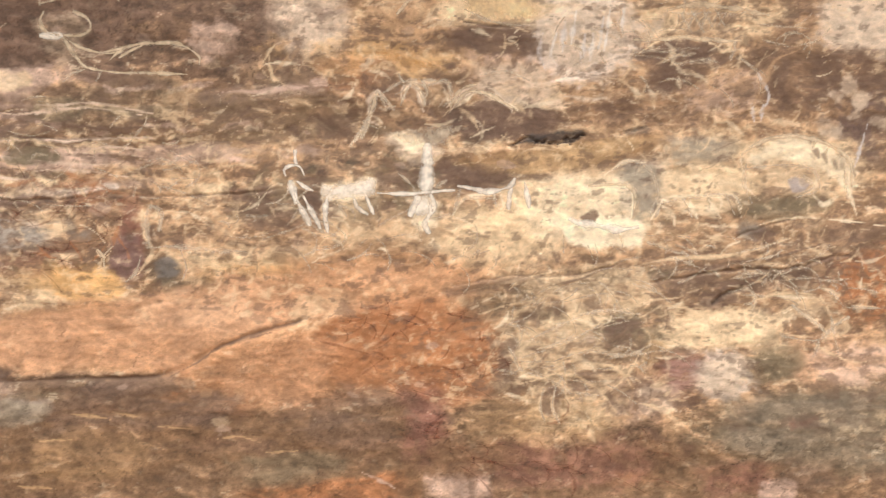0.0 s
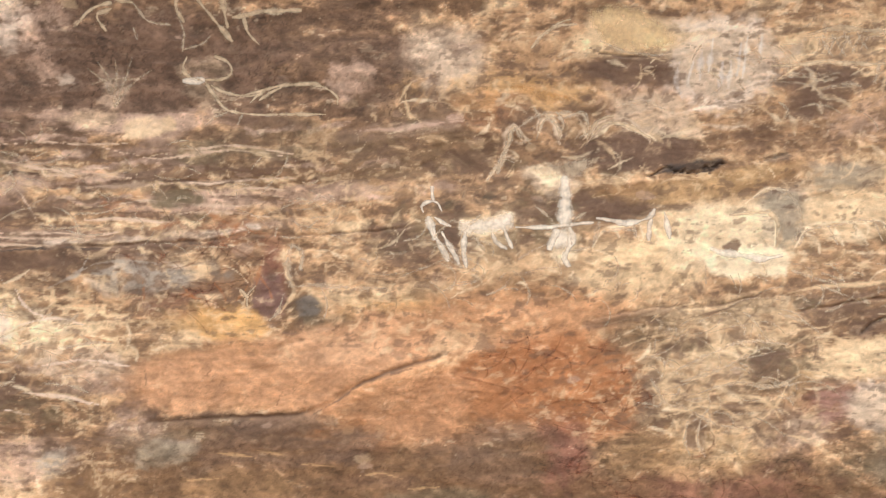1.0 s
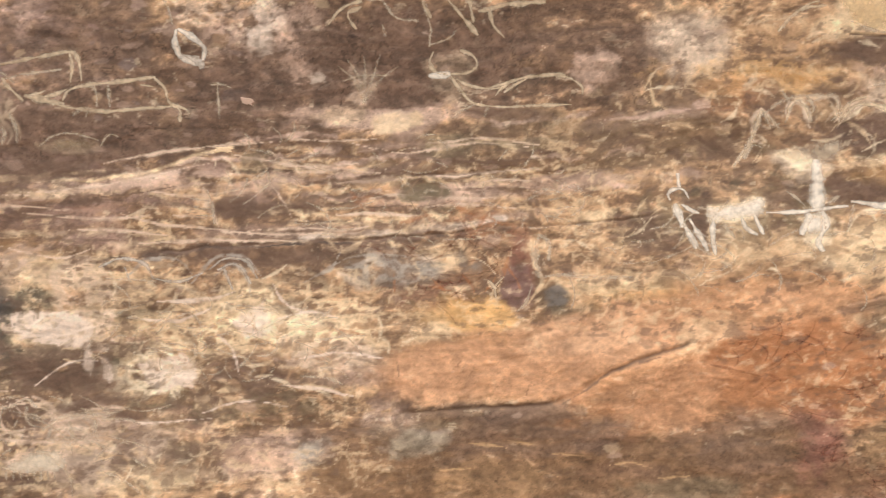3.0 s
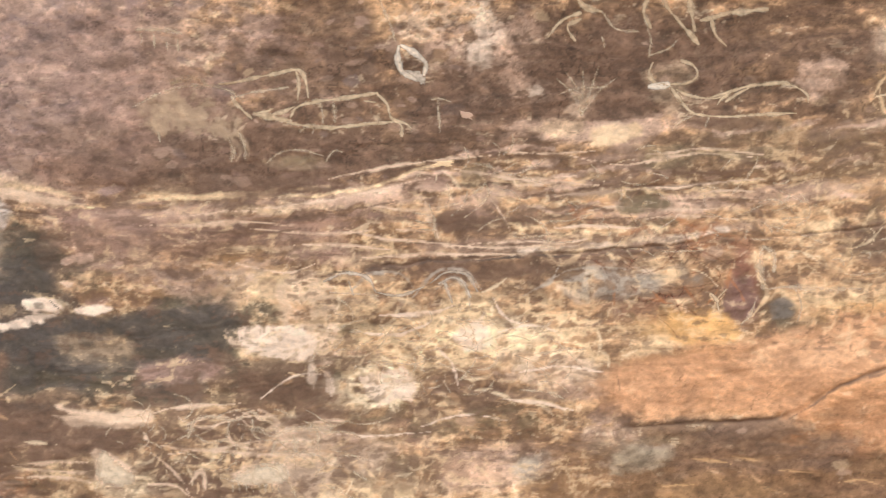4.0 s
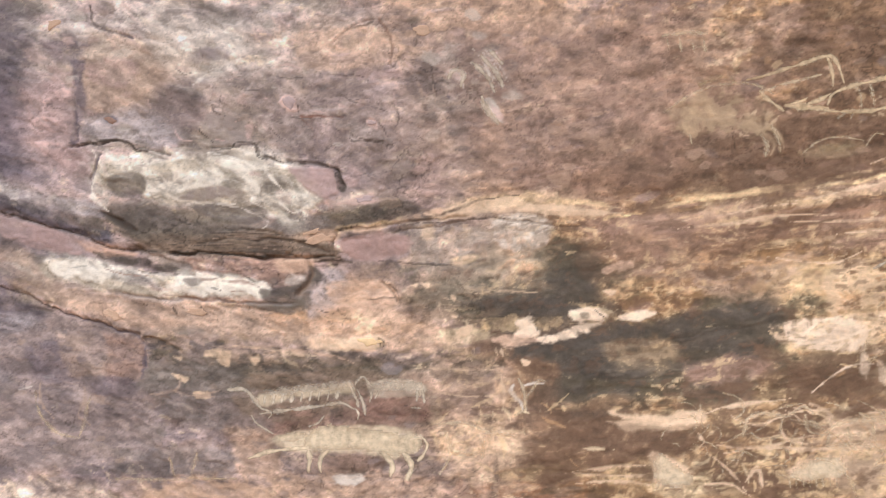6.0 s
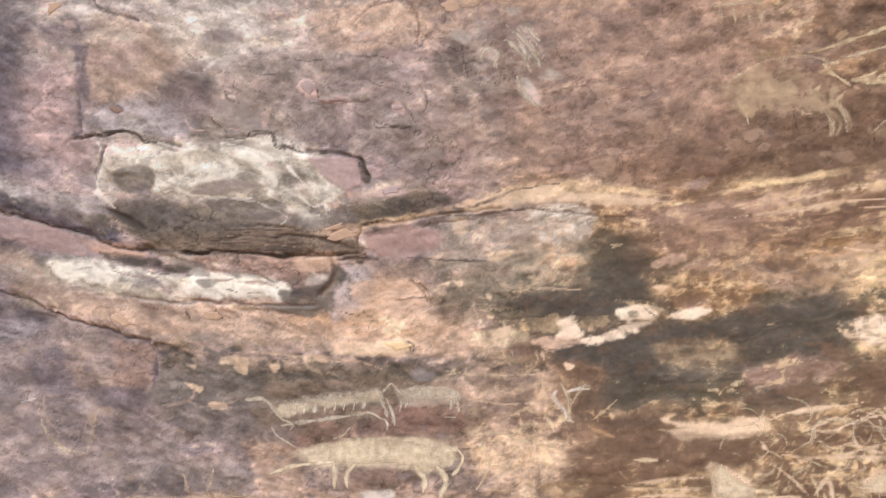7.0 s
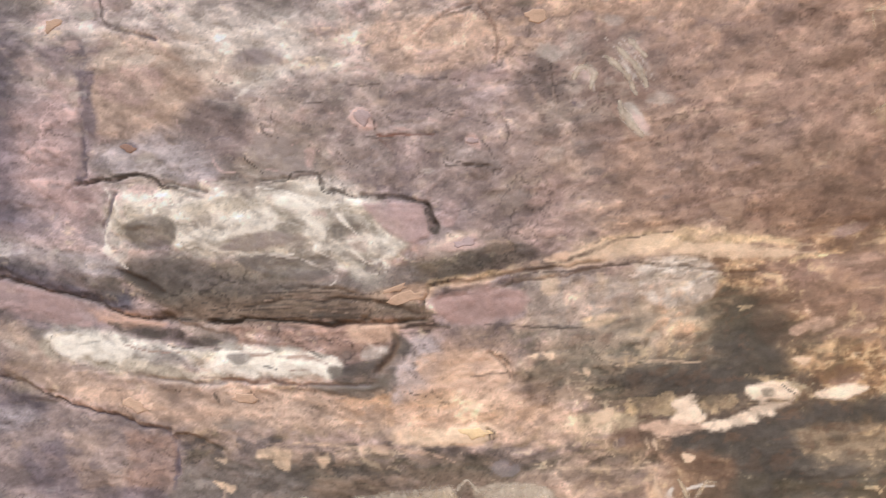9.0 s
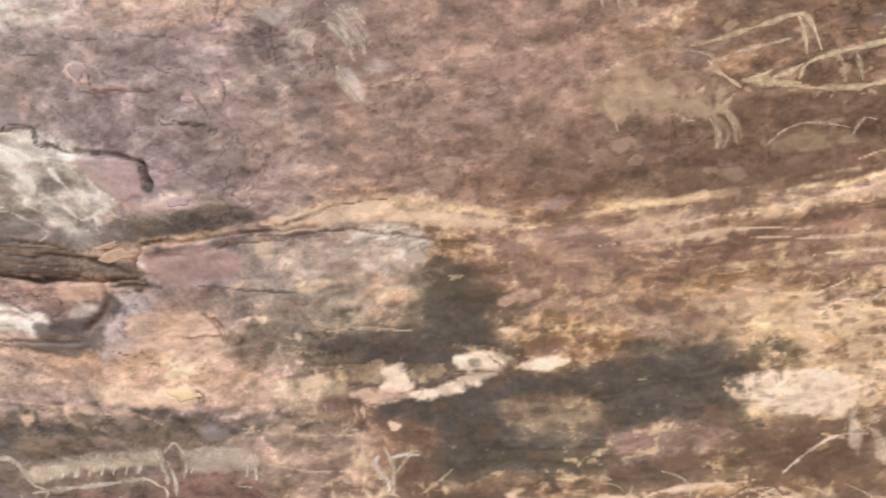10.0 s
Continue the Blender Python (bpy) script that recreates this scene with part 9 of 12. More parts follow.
worn(((-0.987, 2.514), (-0.965, 2.472), (-0.944, 2.438)), 0.0045, "bone", 0.715)
worn(((-1.144, 2.446), (-1.137, 2.415), (-1.138, 2.384)), 0.004, "fawn", 0.66)
worn(((-1.111, 2.438), (-1.109, 2.402), (-1.114, 2.383)), 0.004, "fawn", 0.66)
patch(((-1.08, 2.412), (-1.055, 2.4), (-1.06, 2.394), (-1.079, 2.402)), "plum", 0.8, 0.002, 0.0018, "blot", 0.4)
# lip of the ledge, its catch of light painted as a pale band
patch(((-1.151, 2.134), (-1.11, 2.141), (-1.03, 2.163), (-0.951, 2.173), (-0.885, 2.151), (-0.799, 2.142), (-0.687, 2.123), (-0.82, 2.122), (-0.935, 2.136), (-1.033, 2.126), (-1.112, 2.121)), "buff", 0.85, 0.004, 0.0036, "vein", 0.3)
patch(((-1.029, 2.173), (-0.921, 2.181), (-0.865, 2.157), (-0.951, 2.173)), "sand", 0.6, 0.004, 0.003, "blot", 0.4)
worn(((-1.221, 2.122), (-1.111, 2.135), (-1.01, 2.166), (-0.922, 2.174)), 0.0025, "wood", 0.99)
worn(((-1.172, 2.115), (-1.093, 2.116), (-1.014, 2.117), (-0.916, 2.123)), 0.002, "shadebrown", 0.77)
patch(((-1.226, 2.119), (-1.191, 2.124), (-1.19, 2.114), (-1.222, 2.111)), "sand", 0.9, 0.002, 0.0018, "blot", 0.4)
patch(((-1.175, 2.133), (-1.16, 2.135), (-1.159, 2.124), (-1.173, 2.123)), "sand", 0.9, 0.002, 0.0018, "blot", 0.4)
patch(((-1.15, 2.14), (-1.112, 2.146), (-1.111, 2.135), (-1.149, 2.13)), "sand", 0.9, 0.002, 0.0018, "blot", 0.4)
patch(((-1.346, 2.075), (-1.253, 2.09), (-1.185, 2.08), (-1.194, 2.04), (-1.259, 2.023), (-1.328, 2.031)), "rosedust", 0.9, 0.005, 0.004, "blot", 0.2)
patch(((-1.438, 2.083), (-1.392, 2.095), (-1.355, 2.091), (-1.352, 2.074), (-1.414, 2.072)), "flesh", 0.9, 0.003, 0.0024, "blot", 0.4)
patch(((-1.312, 2.104), (-1.252, 2.11), (-1.248, 2.097), (-1.308, 2.09)), "flesh", 0.7, 0.004, 0.003, "blot", 0.4)
patch(((-1.158, 2.104), (-1.133, 2.108), (-1.13, 2.077), (-1.156, 2.072)), "buff", 0.75, 0.004, 0.003, "blot", 0.4)
patch(((-1.064, 2.109), (-1.048, 2.108), (-1.05, 2.09), (-1.063, 2.095)), "buff", 0.7, 0.003, 0.0024, "blot", 0.4)
patch(((-1.091, 2.011), (-1.04, 2.034), (-1.036, 2.02), (-1.062, 2.005)), "buff", 0.85, 0.003, 0.003, "blot", 0.4)
worn(((-1.269, 2.024), (-1.18, 2.016), (-1.111, 2.01), (-1.062, 2.013)), 0.00175, "shadebrown", 0.66)
worn(((-1.058, 1.939), (-0.988, 1.947), (-0.882, 1.943)), 0.0025, "buff", 0.55)
patch(((-1.189, 1.962), (-1.174, 1.966), (-1.177, 1.958)), "buff", 0.8, 0.002, 0.0024, "blot", 0.4)
patch(((-1.164, 1.966), (-1.147, 1.965), (-1.151, 1.955)), "buff", 0.8, 0.002, 0.0024, "blot", 0.4)
patch(((-1.102, 1.941), (-1.083, 1.935), (-1.089, 1.918)), "buff", 0.8, 0.002, 0.0024, "blot", 0.4)
patch(((-1.169, 1.908), (-1.149, 1.911), (-1.152, 1.903)), "buff", 0.8, 0.002, 0.0024, "blot", 0.4)
patch(((-1.101, 1.888), (-1.082, 1.889), (-1.087, 1.879)), "buff", 0.8, 0.002, 0.0024, "blot", 0.4)
patch(((-0.934, 1.776), (-0.919, 1.771), (-0.929, 1.765)), "buff", 0.8, 0.002, 0.0024, "blot", 0.4)
patch(((-0.738, 1.941), (-0.71, 1.939), (-0.72, 1.928)), "buff", 0.8, 0.002, 0.0024, "blot", 0.4)
patch(((-0.967, 1.87), (-0.93, 1.878), (-0.904, 1.875), (-0.9, 1.852), (-0.892, 1.835), (-0.922, 1.829), (-0.953, 1.835), (-0.941, 1.85)), "ivory", 0.95, 0.004, 0.0066, "fine", 0.25, 0.002)
patch(((-0.905, 1.834), (-0.869, 1.838), (-0.831, 1.844), (-0.796, 1.859), (-0.753, 1.869), (-0.732, 1.872), (-0.764, 1.851), (-0.807, 1.835), (-0.848, 1.821), (-0.892, 1.817)), "ivory", 0.95, 0.004, 0.0054, "fine", 0.3)
patch(((-0.815, 1.884), (-0.791, 1.897), (-0.77, 1.902), (-0.742, 1.893), (-0.73, 1.876), (-0.755, 1.865), (-0.78, 1.87), (-0.795, 1.865), (-0.804, 1.876)), "ivory", 0.95, 0.004, 0.006, "fine", 0.25, 0.002)
patch(((-1.008, 1.829), (-0.948, 1.838), (-0.891, 1.823), (-0.94, 1.813), (-0.989, 1.818)), "flesh", 0.8, 0.004, 0.0054, "vein", 0.4)
patch(((-0.792, 1.885), (-0.775, 1.888), (-0.772, 1.876), (-0.789, 1.875)), "mossgrey", 0.8, 0.003, 0.0024, "blot", 0.4)
worn(((-0.762, 1.898), (-0.752, 1.887), (-0.734, 1.874)), 0.0025, "shadegrey", 0.99)
worn(((-0.906, 1.874), (-0.894, 1.842)), 0.002, "shadegrey", 0.77)
patch(((-1.106, 1.83), (-1.084, 1.853), (-1.049, 1.866), (-1.053, 1.846), (-1.077, 1.828)), "buff", 0.9, 0.003, 0.003, "blot", 0.4)
patch(((-0.705, 1.878), (-0.648, 1.885), (-0.649, 1.869), (-0.701, 1.872)), "ivory", 0.8, 0.003, 0.003, "blot", 0.4)
patch(((-0.744, 1.992), (-0.719, 2.005), (-0.705, 2.002), (-0.711, 1.988), (-0.735, 1.979)), "flesh", 0.8, 0.003, 0.003, "blot", 0.4)
worn(((-1.068, 1.81), (-1.065, 1.784)), 0.003, "buff", 0.66)
worn(((-1.048, 1.81), (-1.05, 1.788)), 0.003, "buff", 0.66)
worn(((-0.999, 1.812), (-0.993, 1.787)), 0.003, "buff", 0.66)
worn(((-0.985, 1.809), (-0.979, 1.79)), 0.003, "buff", 0.66)
worn(((-0.989, 1.75), (-0.98, 1.687), (-0.986, 1.657)), 0.0035, "buff", 0.55)
worn(((-1.211, 1.766), (-1.092, 1.757), (-0.994, 1.754)), 0.0035, "buff", 0.55)
worn(((-1.146, 1.705), (-1.068, 1.691), (-0.999, 1.693)), 0.0035, "buff", 0.55)
worn(((-0.957, 1.722), (-0.965, 1.707), (-0.955, 1.686), (-0.94, 1.67), (-0.941, 1.65)), 0.0045, "bone", 0.935)
worn(((-0.938, 1.716), (-0.908, 1.723), (-0.885, 1.719)), 0.0035, "bone", 0.935)
worn(((-1.62, 2.415), (-1.609, 2.384), (-1.585, 2.37)), 0.0016, "shadebrown", 0.66)
worn(((-1.543, 2.4), (-1.531, 2.374), (-1.538, 2.349)), 0.0016, "shadebrown", 0.66)
worn(((-1.495, 2.387), (-1.483, 2.361), (-1.454, 2.354)), 0.0016, "shadebrown", 0.66)
worn(((-1.569, 2.443), (-1.541, 2.429), (-1.491, 2.433)), 0.0016, "shadebrown", 0.66)
worn(((-1.489, 2.346), (-1.472, 2.319), (-1.448, 2.311)), 0.0016, "shadebrown", 0.66)
worn(((-1.404, 2.412), (-1.386, 2.391), (-1.356, 2.391)), 0.0016, "shadebrown", 0.66)
worn(((-1.36, 2.348), (-1.332, 2.33), (-1.322, 2.303)), 0.0016, "shadebrown", 0.66)
worn(((-1.207, 2.399), (-1.19, 2.368), (-1.203, 2.338)), 0.0016, "shadebrown", 0.66)
worn(((-1.155, 2.324), (-1.137, 2.298)), 0.0016, "shadebrown", 0.66)
worn(((-1.286, 2.405), (-1.256, 2.405), (-1.228, 2.39)), 0.0016, "shadebrown", 0.66)
worn(((-1.701, 2.491), (-1.674, 2.469), (-1.654, 2.47)), 0.0016, "shadebrown", 0.66)
worn(((-1.629, 2.527), (-1.627, 2.502)), 0.0016, "shadebrown", 0.66)
worn(((-2.053, 2.507), (-2.028, 2.475), (-2.042, 2.436)), 0.0016, "shadebrown", 0.66)
worn(((-1.59, 2.423), (-1.598, 2.393)), 0.0016, "shadebrown", 0.66)
worn(((-1.567, 2.356), (-1.537, 2.361), (-1.521, 2.343)), 0.0025, "blushpink", 0.77)
worn(((-1.578, 2.448), (-1.558, 2.457), (-1.529, 2.448)), 0.0025, "blushpink", 0.77)
worn(((-1.503, 2.408), (-1.483, 2.412)), 0.0025, "blushpink", 0.77)
worn(((-1.387, 2.381), (-1.358, 2.377)), 0.0025, "blushpink", 0.77)
worn(((-1.336, 2.398), (-1.307, 2.386)), 0.0025, "blushpink", 0.77)
worn(((-1.201, 2.419), (-1.199, 2.383)), 0.0025, "blushpink", 0.77)
worn(((-1.179, 2.499), (-1.143, 2.466)), 0.0025, "blushpink", 0.77)
worn(((-1.72, 2.298), (-1.682, 2.283)), 0.0025, "blushpink", 0.77)
worn(((-1.705, 2.348), (-1.689, 2.317), (-1.65, 2.312)), 0.0025, "blushpink", 0.77)
worn(((-1.757, 2.417), (-1.751, 2.381)), 0.0025, "blushpink", 0.77)
worn(((-1.62, 2.318), (-1.591, 2.313)), 0.0025, "blushpink", 0.77)
worn(((-1.549, 2.334), (-1.531, 2.323)), 0.0025, "blushpink", 0.77)
worn(((-1.782, 2.55), (-1.756, 2.524)), 0.0025, "blushpink", 0.77)
worn(((-1.477, 2.478), (-1.436, 2.491), (-1.389, 2.472)), 0.0025, "blushpink", 0.77)
worn(((-1.346, 2.51), (-1.296, 2.517)), 0.0025, "blushpink", 0.77)
worn(((-1.249, 2.493), (-1.199, 2.5)), 0.0025, "blushpink", 0.77)
worn(((-2.121, 2.389), (-2.087, 2.367)), 0.003, "haze", 0.55)
worn(((-2.111, 2.317), (-2.056, 2.303)), 0.003, "haze", 0.55)
worn(((-2.018, 2.394), (-1.984, 2.362)), 0.003, "haze", 0.55)
worn(((-1.999, 2.302), (-1.951, 2.305)), 0.003, "haze", 0.55)
worn(((-2.019, 2.293), (-2.007, 2.272)), 0.003, "haze", 0.55)
worn(((-1.977, 2.24), (-1.966, 2.259)), 0.003, "haze", 0.55)
patch(((-1.823, 1.476), (-1.719, 1.493), (-1.59, 1.489), (-1.553, 1.439), (-1.826, 1.434)), "sand", 0.75, 0.00675, 0.00648, "vein", 0.4)
patch(((-1.392, 1.498), (-1.326, 1.501), (-1.34, 1.479), (-1.386, 1.484)), "bone", 0.8, 0.0054, 0.00405, "blot", 0.4)
patch(((-0.734, 1.646), (-0.642, 1.639), (-0.537, 1.651), (-0.531, 1.628), (-0.643, 1.615), (-0.695, 1.63)), "buff", 0.8, 0.0054, 0.00486, "bed", 0.3)
patch(((-0.49, 1.698), (-0.444, 1.718), (-0.406, 1.711), (-0.445, 1.685)), "umber", 0.8, 0.0054, 0.00486, "blot", 0.2)
patch(((-0.402, 1.812), (-0.339, 1.798), (-0.315, 1.764), (-0.378, 1.765)), "umber", 0.8, 0.0054, 0.00486, "blot", 0.2)
patch(((-0.217, 1.643), (-0.167, 1.649), (-0.155, 1.636), (-0.205, 1.629)), "umber", 0.8, 0.0054, 0.00486, "blot", 0.2)
patch(((-0.448, 1.603), (-0.383, 1.616), (-0.358, 1.6), (-0.422, 1.587)), "umber", 0.8, 0.0054, 0.00486, "blot", 0.2)
patch(((-0.306, 1.623), (-0.268, 1.636), (-0.256, 1.596), (-0.294, 1.589)), "umber", 0.8, 0.0054, 0.00486, "blot", 0.2)
patch(((-0.499, 1.624), (-0.46, 1.63), (-0.467, 1.606), (-0.497, 1.606)), "umber", 0.8, 0.0054, 0.00486, "blot", 0.2)
patch(((-0.673, 1.509), (-0.646, 1.529), (-0.627, 1.488), (-0.654, 1.481)), "umber", 0.8, 0.0054, 0.00486, "blot", 0.2)
patch(((-0.898, 1.524), (-0.831, 1.517), (-0.833, 1.482), (-0.899, 1.483)), "umber", 0.8, 0.0054, 0.00486, "blot", 0.2)
patch(((-0.487, 1.59), (-0.423, 1.576), (-0.449, 1.562)), "umber", 0.8, 0.0054, 0.00486, "blot", 0.2)
patch(((-0.639, 1.529), (-0.619, 1.552), (-0.58, 1.529), (-0.542, 1.481), (-0.582, 1.46), (-0.634, 1.481)), "buff", 0.85, 0.00675, 0.00648, "blot", 0.4)
worn(((-0.832, 1.503), (-0.739, 1.516), (-0.646, 1.52)), 0.00415, "buff", 0.88)
worn(((-0.82, 1.475), (-0.713, 1.481), (-0.648, 1.474)), 0.00415, "buff", 0.88)
worn(((-0.524, 1.644), (-0.446, 1.664), (-0.317, 1.677)), 0.00363, "buff", 0.88)
worn(((-0.434, 1.623), (-0.382, 1.643), (-0.318, 1.636)), 0.00415, "buff", 0.88)
worn(((-0.318, 1.643), (-0.279, 1.663), (-0.23, 1.636), (-0.268, 1.609)), 0.00415, "buff", 0.88)
worn(((-0.25, 1.589), (-0.205, 1.616), (-0.108, 1.623)), 0.00519, "buff", 0.88)
worn(((-0.538, 1.604), (-0.52, 1.576), (-0.54, 1.556)), 0.00415, "buff", 0.88)
worn(((-0.475, 1.549), (-0.384, 1.562), (-0.257, 1.556), (-0.144, 1.563)), 0.00415, "buff", 0.88)
worn(((-0.344, 1.616), (-0.333, 1.583), (-0.282, 1.569)), 0.00363, "buff", 0.88)
worn(((-0.232, 1.562), (-0.193, 1.596), (-0.131, 1.589)), 0.00415, "buff", 0.88)
worn(((-0.514, 1.549), (-0.464, 1.508), (-0.426, 1.454)), 0.00363, "buff", 0.88)
worn(((-0.426, 1.481), (-0.399, 1.515), (-0.387, 1.467)), 0.00363, "buff", 0.88)
worn(((-0.583, 1.453), (-0.478, 1.474), (-0.414, 1.44)), 0.00415, "buff", 0.88)
worn(((-0.323, 1.488), (-0.321, 1.47)), 0.00208, "umber", 0.77)
worn(((-0.309, 1.488), (-0.307, 1.47)), 0.00208, "umber", 0.77)
worn(((-0.295, 1.488), (-0.293, 1.471)), 0.00208, "umber", 0.77)
worn(((-0.281, 1.488), (-0.279, 1.471)), 0.00208, "umber", 0.77)
worn(((-0.267, 1.488), (-0.265, 1.471)), 0.00208, "umber", 0.77)
worn(((-0.253, 1.488), (-0.251, 1.471)), 0.00208, "umber", 0.77)
worn(((-0.239, 1.488), (-0.237, 1.471)), 0.00208, "umber", 0.77)
worn(((-0.225, 1.488), (-0.223, 1.471)), 0.00208, "umber", 0.77)
worn(((-1.757, 1.722), (-1.719, 1.707)), 0.00312, "fawn", 0.66)
worn(((-1.808, 1.709), (-1.744, 1.721), (-1.729, 1.762)), 0.00312, "fawn", 0.66)
worn(((-1.732, 1.707), (-1.655, 1.705)), 0.00312, "fawn", 0.66)
worn(((-1.694, 1.706), (-1.642, 1.719)), 0.00312, "fawn", 0.66)
worn(((-1.702, 1.569), (-1.719, 1.507)), 0.00312, "fawn", 0.77)
worn(((-1.767, 1.557), (-1.757, 1.508)), 0.00312, "fawn", 0.77)
patch(((-1.643, 1.801), (-1.617, 1.8), (-1.619, 1.773), (-1.635, 1.78)), "buff", 0.9, 0.0027, 0.00324, "blot", 0.4)
patch(((-1.672, 1.818), (-1.633, 1.812), (-1.637, 1.801), (-1.669, 1.804)), "buff", 0.85, 0.0027, 0.00324, "blot", 0.4)
patch(((-1.572, 1.799), (-1.549, 1.799), (-1.554, 1.778), (-1.567, 1.779)), "buff", 0.8, 0.00405, 0.00324, "blot", 0.4)
patch(((-1.415, 1.821), (-1.282, 1.832), (-1.273, 1.809), (-1.389, 1.806)), "buff", 0.85, 0.0054, 0.00405, "blot", 0.4)
worn(((-1.609, 1.825), (-1.532, 1.812), (-1.468, 1.804), (-1.416, 1.796)), 0.00415, "buff", 0.77)
patch(((-1.538, 1.599), (-1.452, 1.615), (-1.32, 1.621), (-1.214, 1.61), (-1.181, 1.595), (-1.19, 1.556), (-1.223, 1.55), (-1.244, 1.541), (-1.323, 1.556), (-1.428, 1.561), (-1.481, 1.57), (-1.532, 1.585)), "palehide", 0.8, 0.0054, 0.00324, "fine", 0.4)
patch(((-1.552, 1.703), (-1.446, 1.717), (-1.341, 1.723), (-1.339, 1.698), (-1.382, 1.699), (-1.474, 1.693), (-1.553, 1.678)), "palehide", 0.7, 0.00405, 0.00243, "fine", 0.3)
patch(((-1.301, 1.725), (-1.248, 1.735), (-1.175, 1.722), (-1.177, 1.695), (-1.289, 1.694), (-1.305, 1.708)), "paleash", 0.75, 0.00405, 0.00243, "fine", 0.3)
worn(((-1.411, 2.276), (-1.355, 2.245), (-1.328, 2.2)), 0.0015, "shadebrown", 0.66)
worn(((-1.337, 2.43), (-1.29, 2.4), (-1.214, 2.379)), 0.0015, "shadebrown", 0.66)
worn(((-1.464, 2.371), (-1.407, 2.366), (-1.331, 2.355)), 0.0015, "shadebrown", 0.66)
worn(((-1.304, 2.32), (-1.256, 2.31), (-1.207, 2.307)), 0.0015, "shadebrown", 0.66)
worn(((-1.122, 2.468), (-1.105, 2.418), (-1.111, 2.388)), 0.0015, "shadebrown", 0.66)
worn(((-1.516, 2.47), (-1.45, 2.455), (-1.384, 2.46)), 0.0015, "shadebrown", 0.66)
worn(((-1.394, 2.45), (-1.356, 2.43)), 0.0015, "shadebrown", 0.66)
worn(((-1.279, 2.23), (-1.231, 2.199)), 0.0015, "shadebrown", 0.66)
patch(((-1.453, 2.406), (-1.433, 2.413), (-1.42, 2.381), (-1.445, 2.381)), "blushpink", 0.8, 0.003, 0.003, "blot", 0.4)
patch(((-0.988, 2.406), (-0.961, 2.366), (-0.947, 2.346), (-0.971, 2.361)), "blushpink", 0.8, 0.003, 0.003, "blot", 0.4)
patch(((-1.079, 2.466), (-1.039, 2.469), (-1.047, 2.447), (-1.074, 2.45)), "blushpink", 0.8, 0.003, 0.003, "blot", 0.4)
patch(((-1.55, 2.351), (-1.526, 2.353), (-1.533, 2.316), (-1.547, 2.321)), "blushpink", 0.8, 0.003, 0.003, "blot", 0.4)
worn(((-1.034, 2.487), (-0.986, 2.466), (-0.949, 2.416)), 0.004, "bone", 0.66)
worn(((-0.994, 2.506), (-0.956, 2.476), (-0.938, 2.435)), 0.004, "bone", 0.66)

# relief: swelling, bedding steps, then cracks, lips and hollows
RELIEF += 0.0004 * RISE
RELIEF += 0.05 * (fbm(GX, GZ, 0.55, 0.4, 3, 101) - 0.5) + 0.012 * (fbm(GX, GS, 0.2, 0.12, 3, 111) - 0.5)
BEDS = fbm(WX, GS, 0.5, 0.075, 3, 121)
RELIEF += 0.0014 * smooth(0.46, 0.5, BEDS) + 0.001 * smooth(0.56, 0.6, BEDS)
RELIEF += 0.0011 * (smooth(-0.1, 0.15, N_BLOT) + smooth(0.9, 1.1, N_BLOT)) * LEFT + 0.0005 * smooth(0.2, 0.5, N_CRUST) * (0.4 + LEFT)
RELIEF += 0.0003 * N_FINE + 0.0004 * N_CRUST + 0.001 * smooth(0.3, 0.6, N_BLOT) * LEFT

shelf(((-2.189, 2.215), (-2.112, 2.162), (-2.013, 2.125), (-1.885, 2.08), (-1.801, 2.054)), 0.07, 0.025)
groove(((-2.19, 2.211), (-2.112, 2.158), (-2.013, 2.123), (-1.885, 2.076), (-1.801, 2.052)), 0.006, 0.014, 0.014, "shadebrown")
groove(((-1.734, 2.049), (-1.588, 2.042), (-1.442, 2.034), (-1.363, 2.033)), 0.006, 0.03, 0.012, "shadebrown", 0.7)
groove(((-1.674, 2.068), (-1.595, 2.08), (-1.516, 2.081), (-1.439, 2.065), (-1.372, 2.043)), 0.006, 0.015, 0.012, "shadebrown", 0.8)
groove(((-1.612, 2.101), (-1.534, 2.104), (-1.477, 2.089)), 0.004, 0.010, 0.012, "shadebrown", 0.7)
groove(((-1.363, 2.033), (-1.363, 2.063), (-1.349, 2.091)), 0.006, 0.018, 0.008, "shadebrown", 0.7)
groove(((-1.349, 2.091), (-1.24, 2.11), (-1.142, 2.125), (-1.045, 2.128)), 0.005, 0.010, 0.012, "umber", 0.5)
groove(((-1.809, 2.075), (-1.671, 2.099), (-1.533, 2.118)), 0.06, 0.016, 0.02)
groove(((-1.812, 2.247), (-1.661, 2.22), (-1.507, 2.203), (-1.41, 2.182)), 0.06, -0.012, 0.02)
groove(((-1.935, 2.308), (-1.873, 2.31), (-1.825, 2.318), (-1.789, 2.297), (-1.713, 2.281)), 0.005, 0.014, 0.012, "shadebrown", 0.8)
groove(((-1.635, 2.295), (-1.576, 2.299), (-1.523, 2.299), (-1.515, 2.276), (-1.463, 2.259)), 0.005, 0.014, 0.012, "shadebrown", 0.8)
groove(((-1.453, 2.259), (-1.385, 2.253), (-1.347, 2.247), (-1.337, 2.224), (-1.326, 2.201)), 0.005, 0.014, 0.006, "shadebrown", 0.7)
groove(((-1.342, 2.245), (-1.33, 2.214), (-1.326, 2.198)), 0.008, 0.010, 0.006, "shadebrown", 0.8)
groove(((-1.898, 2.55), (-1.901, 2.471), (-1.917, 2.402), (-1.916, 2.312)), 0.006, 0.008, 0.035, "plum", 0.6)
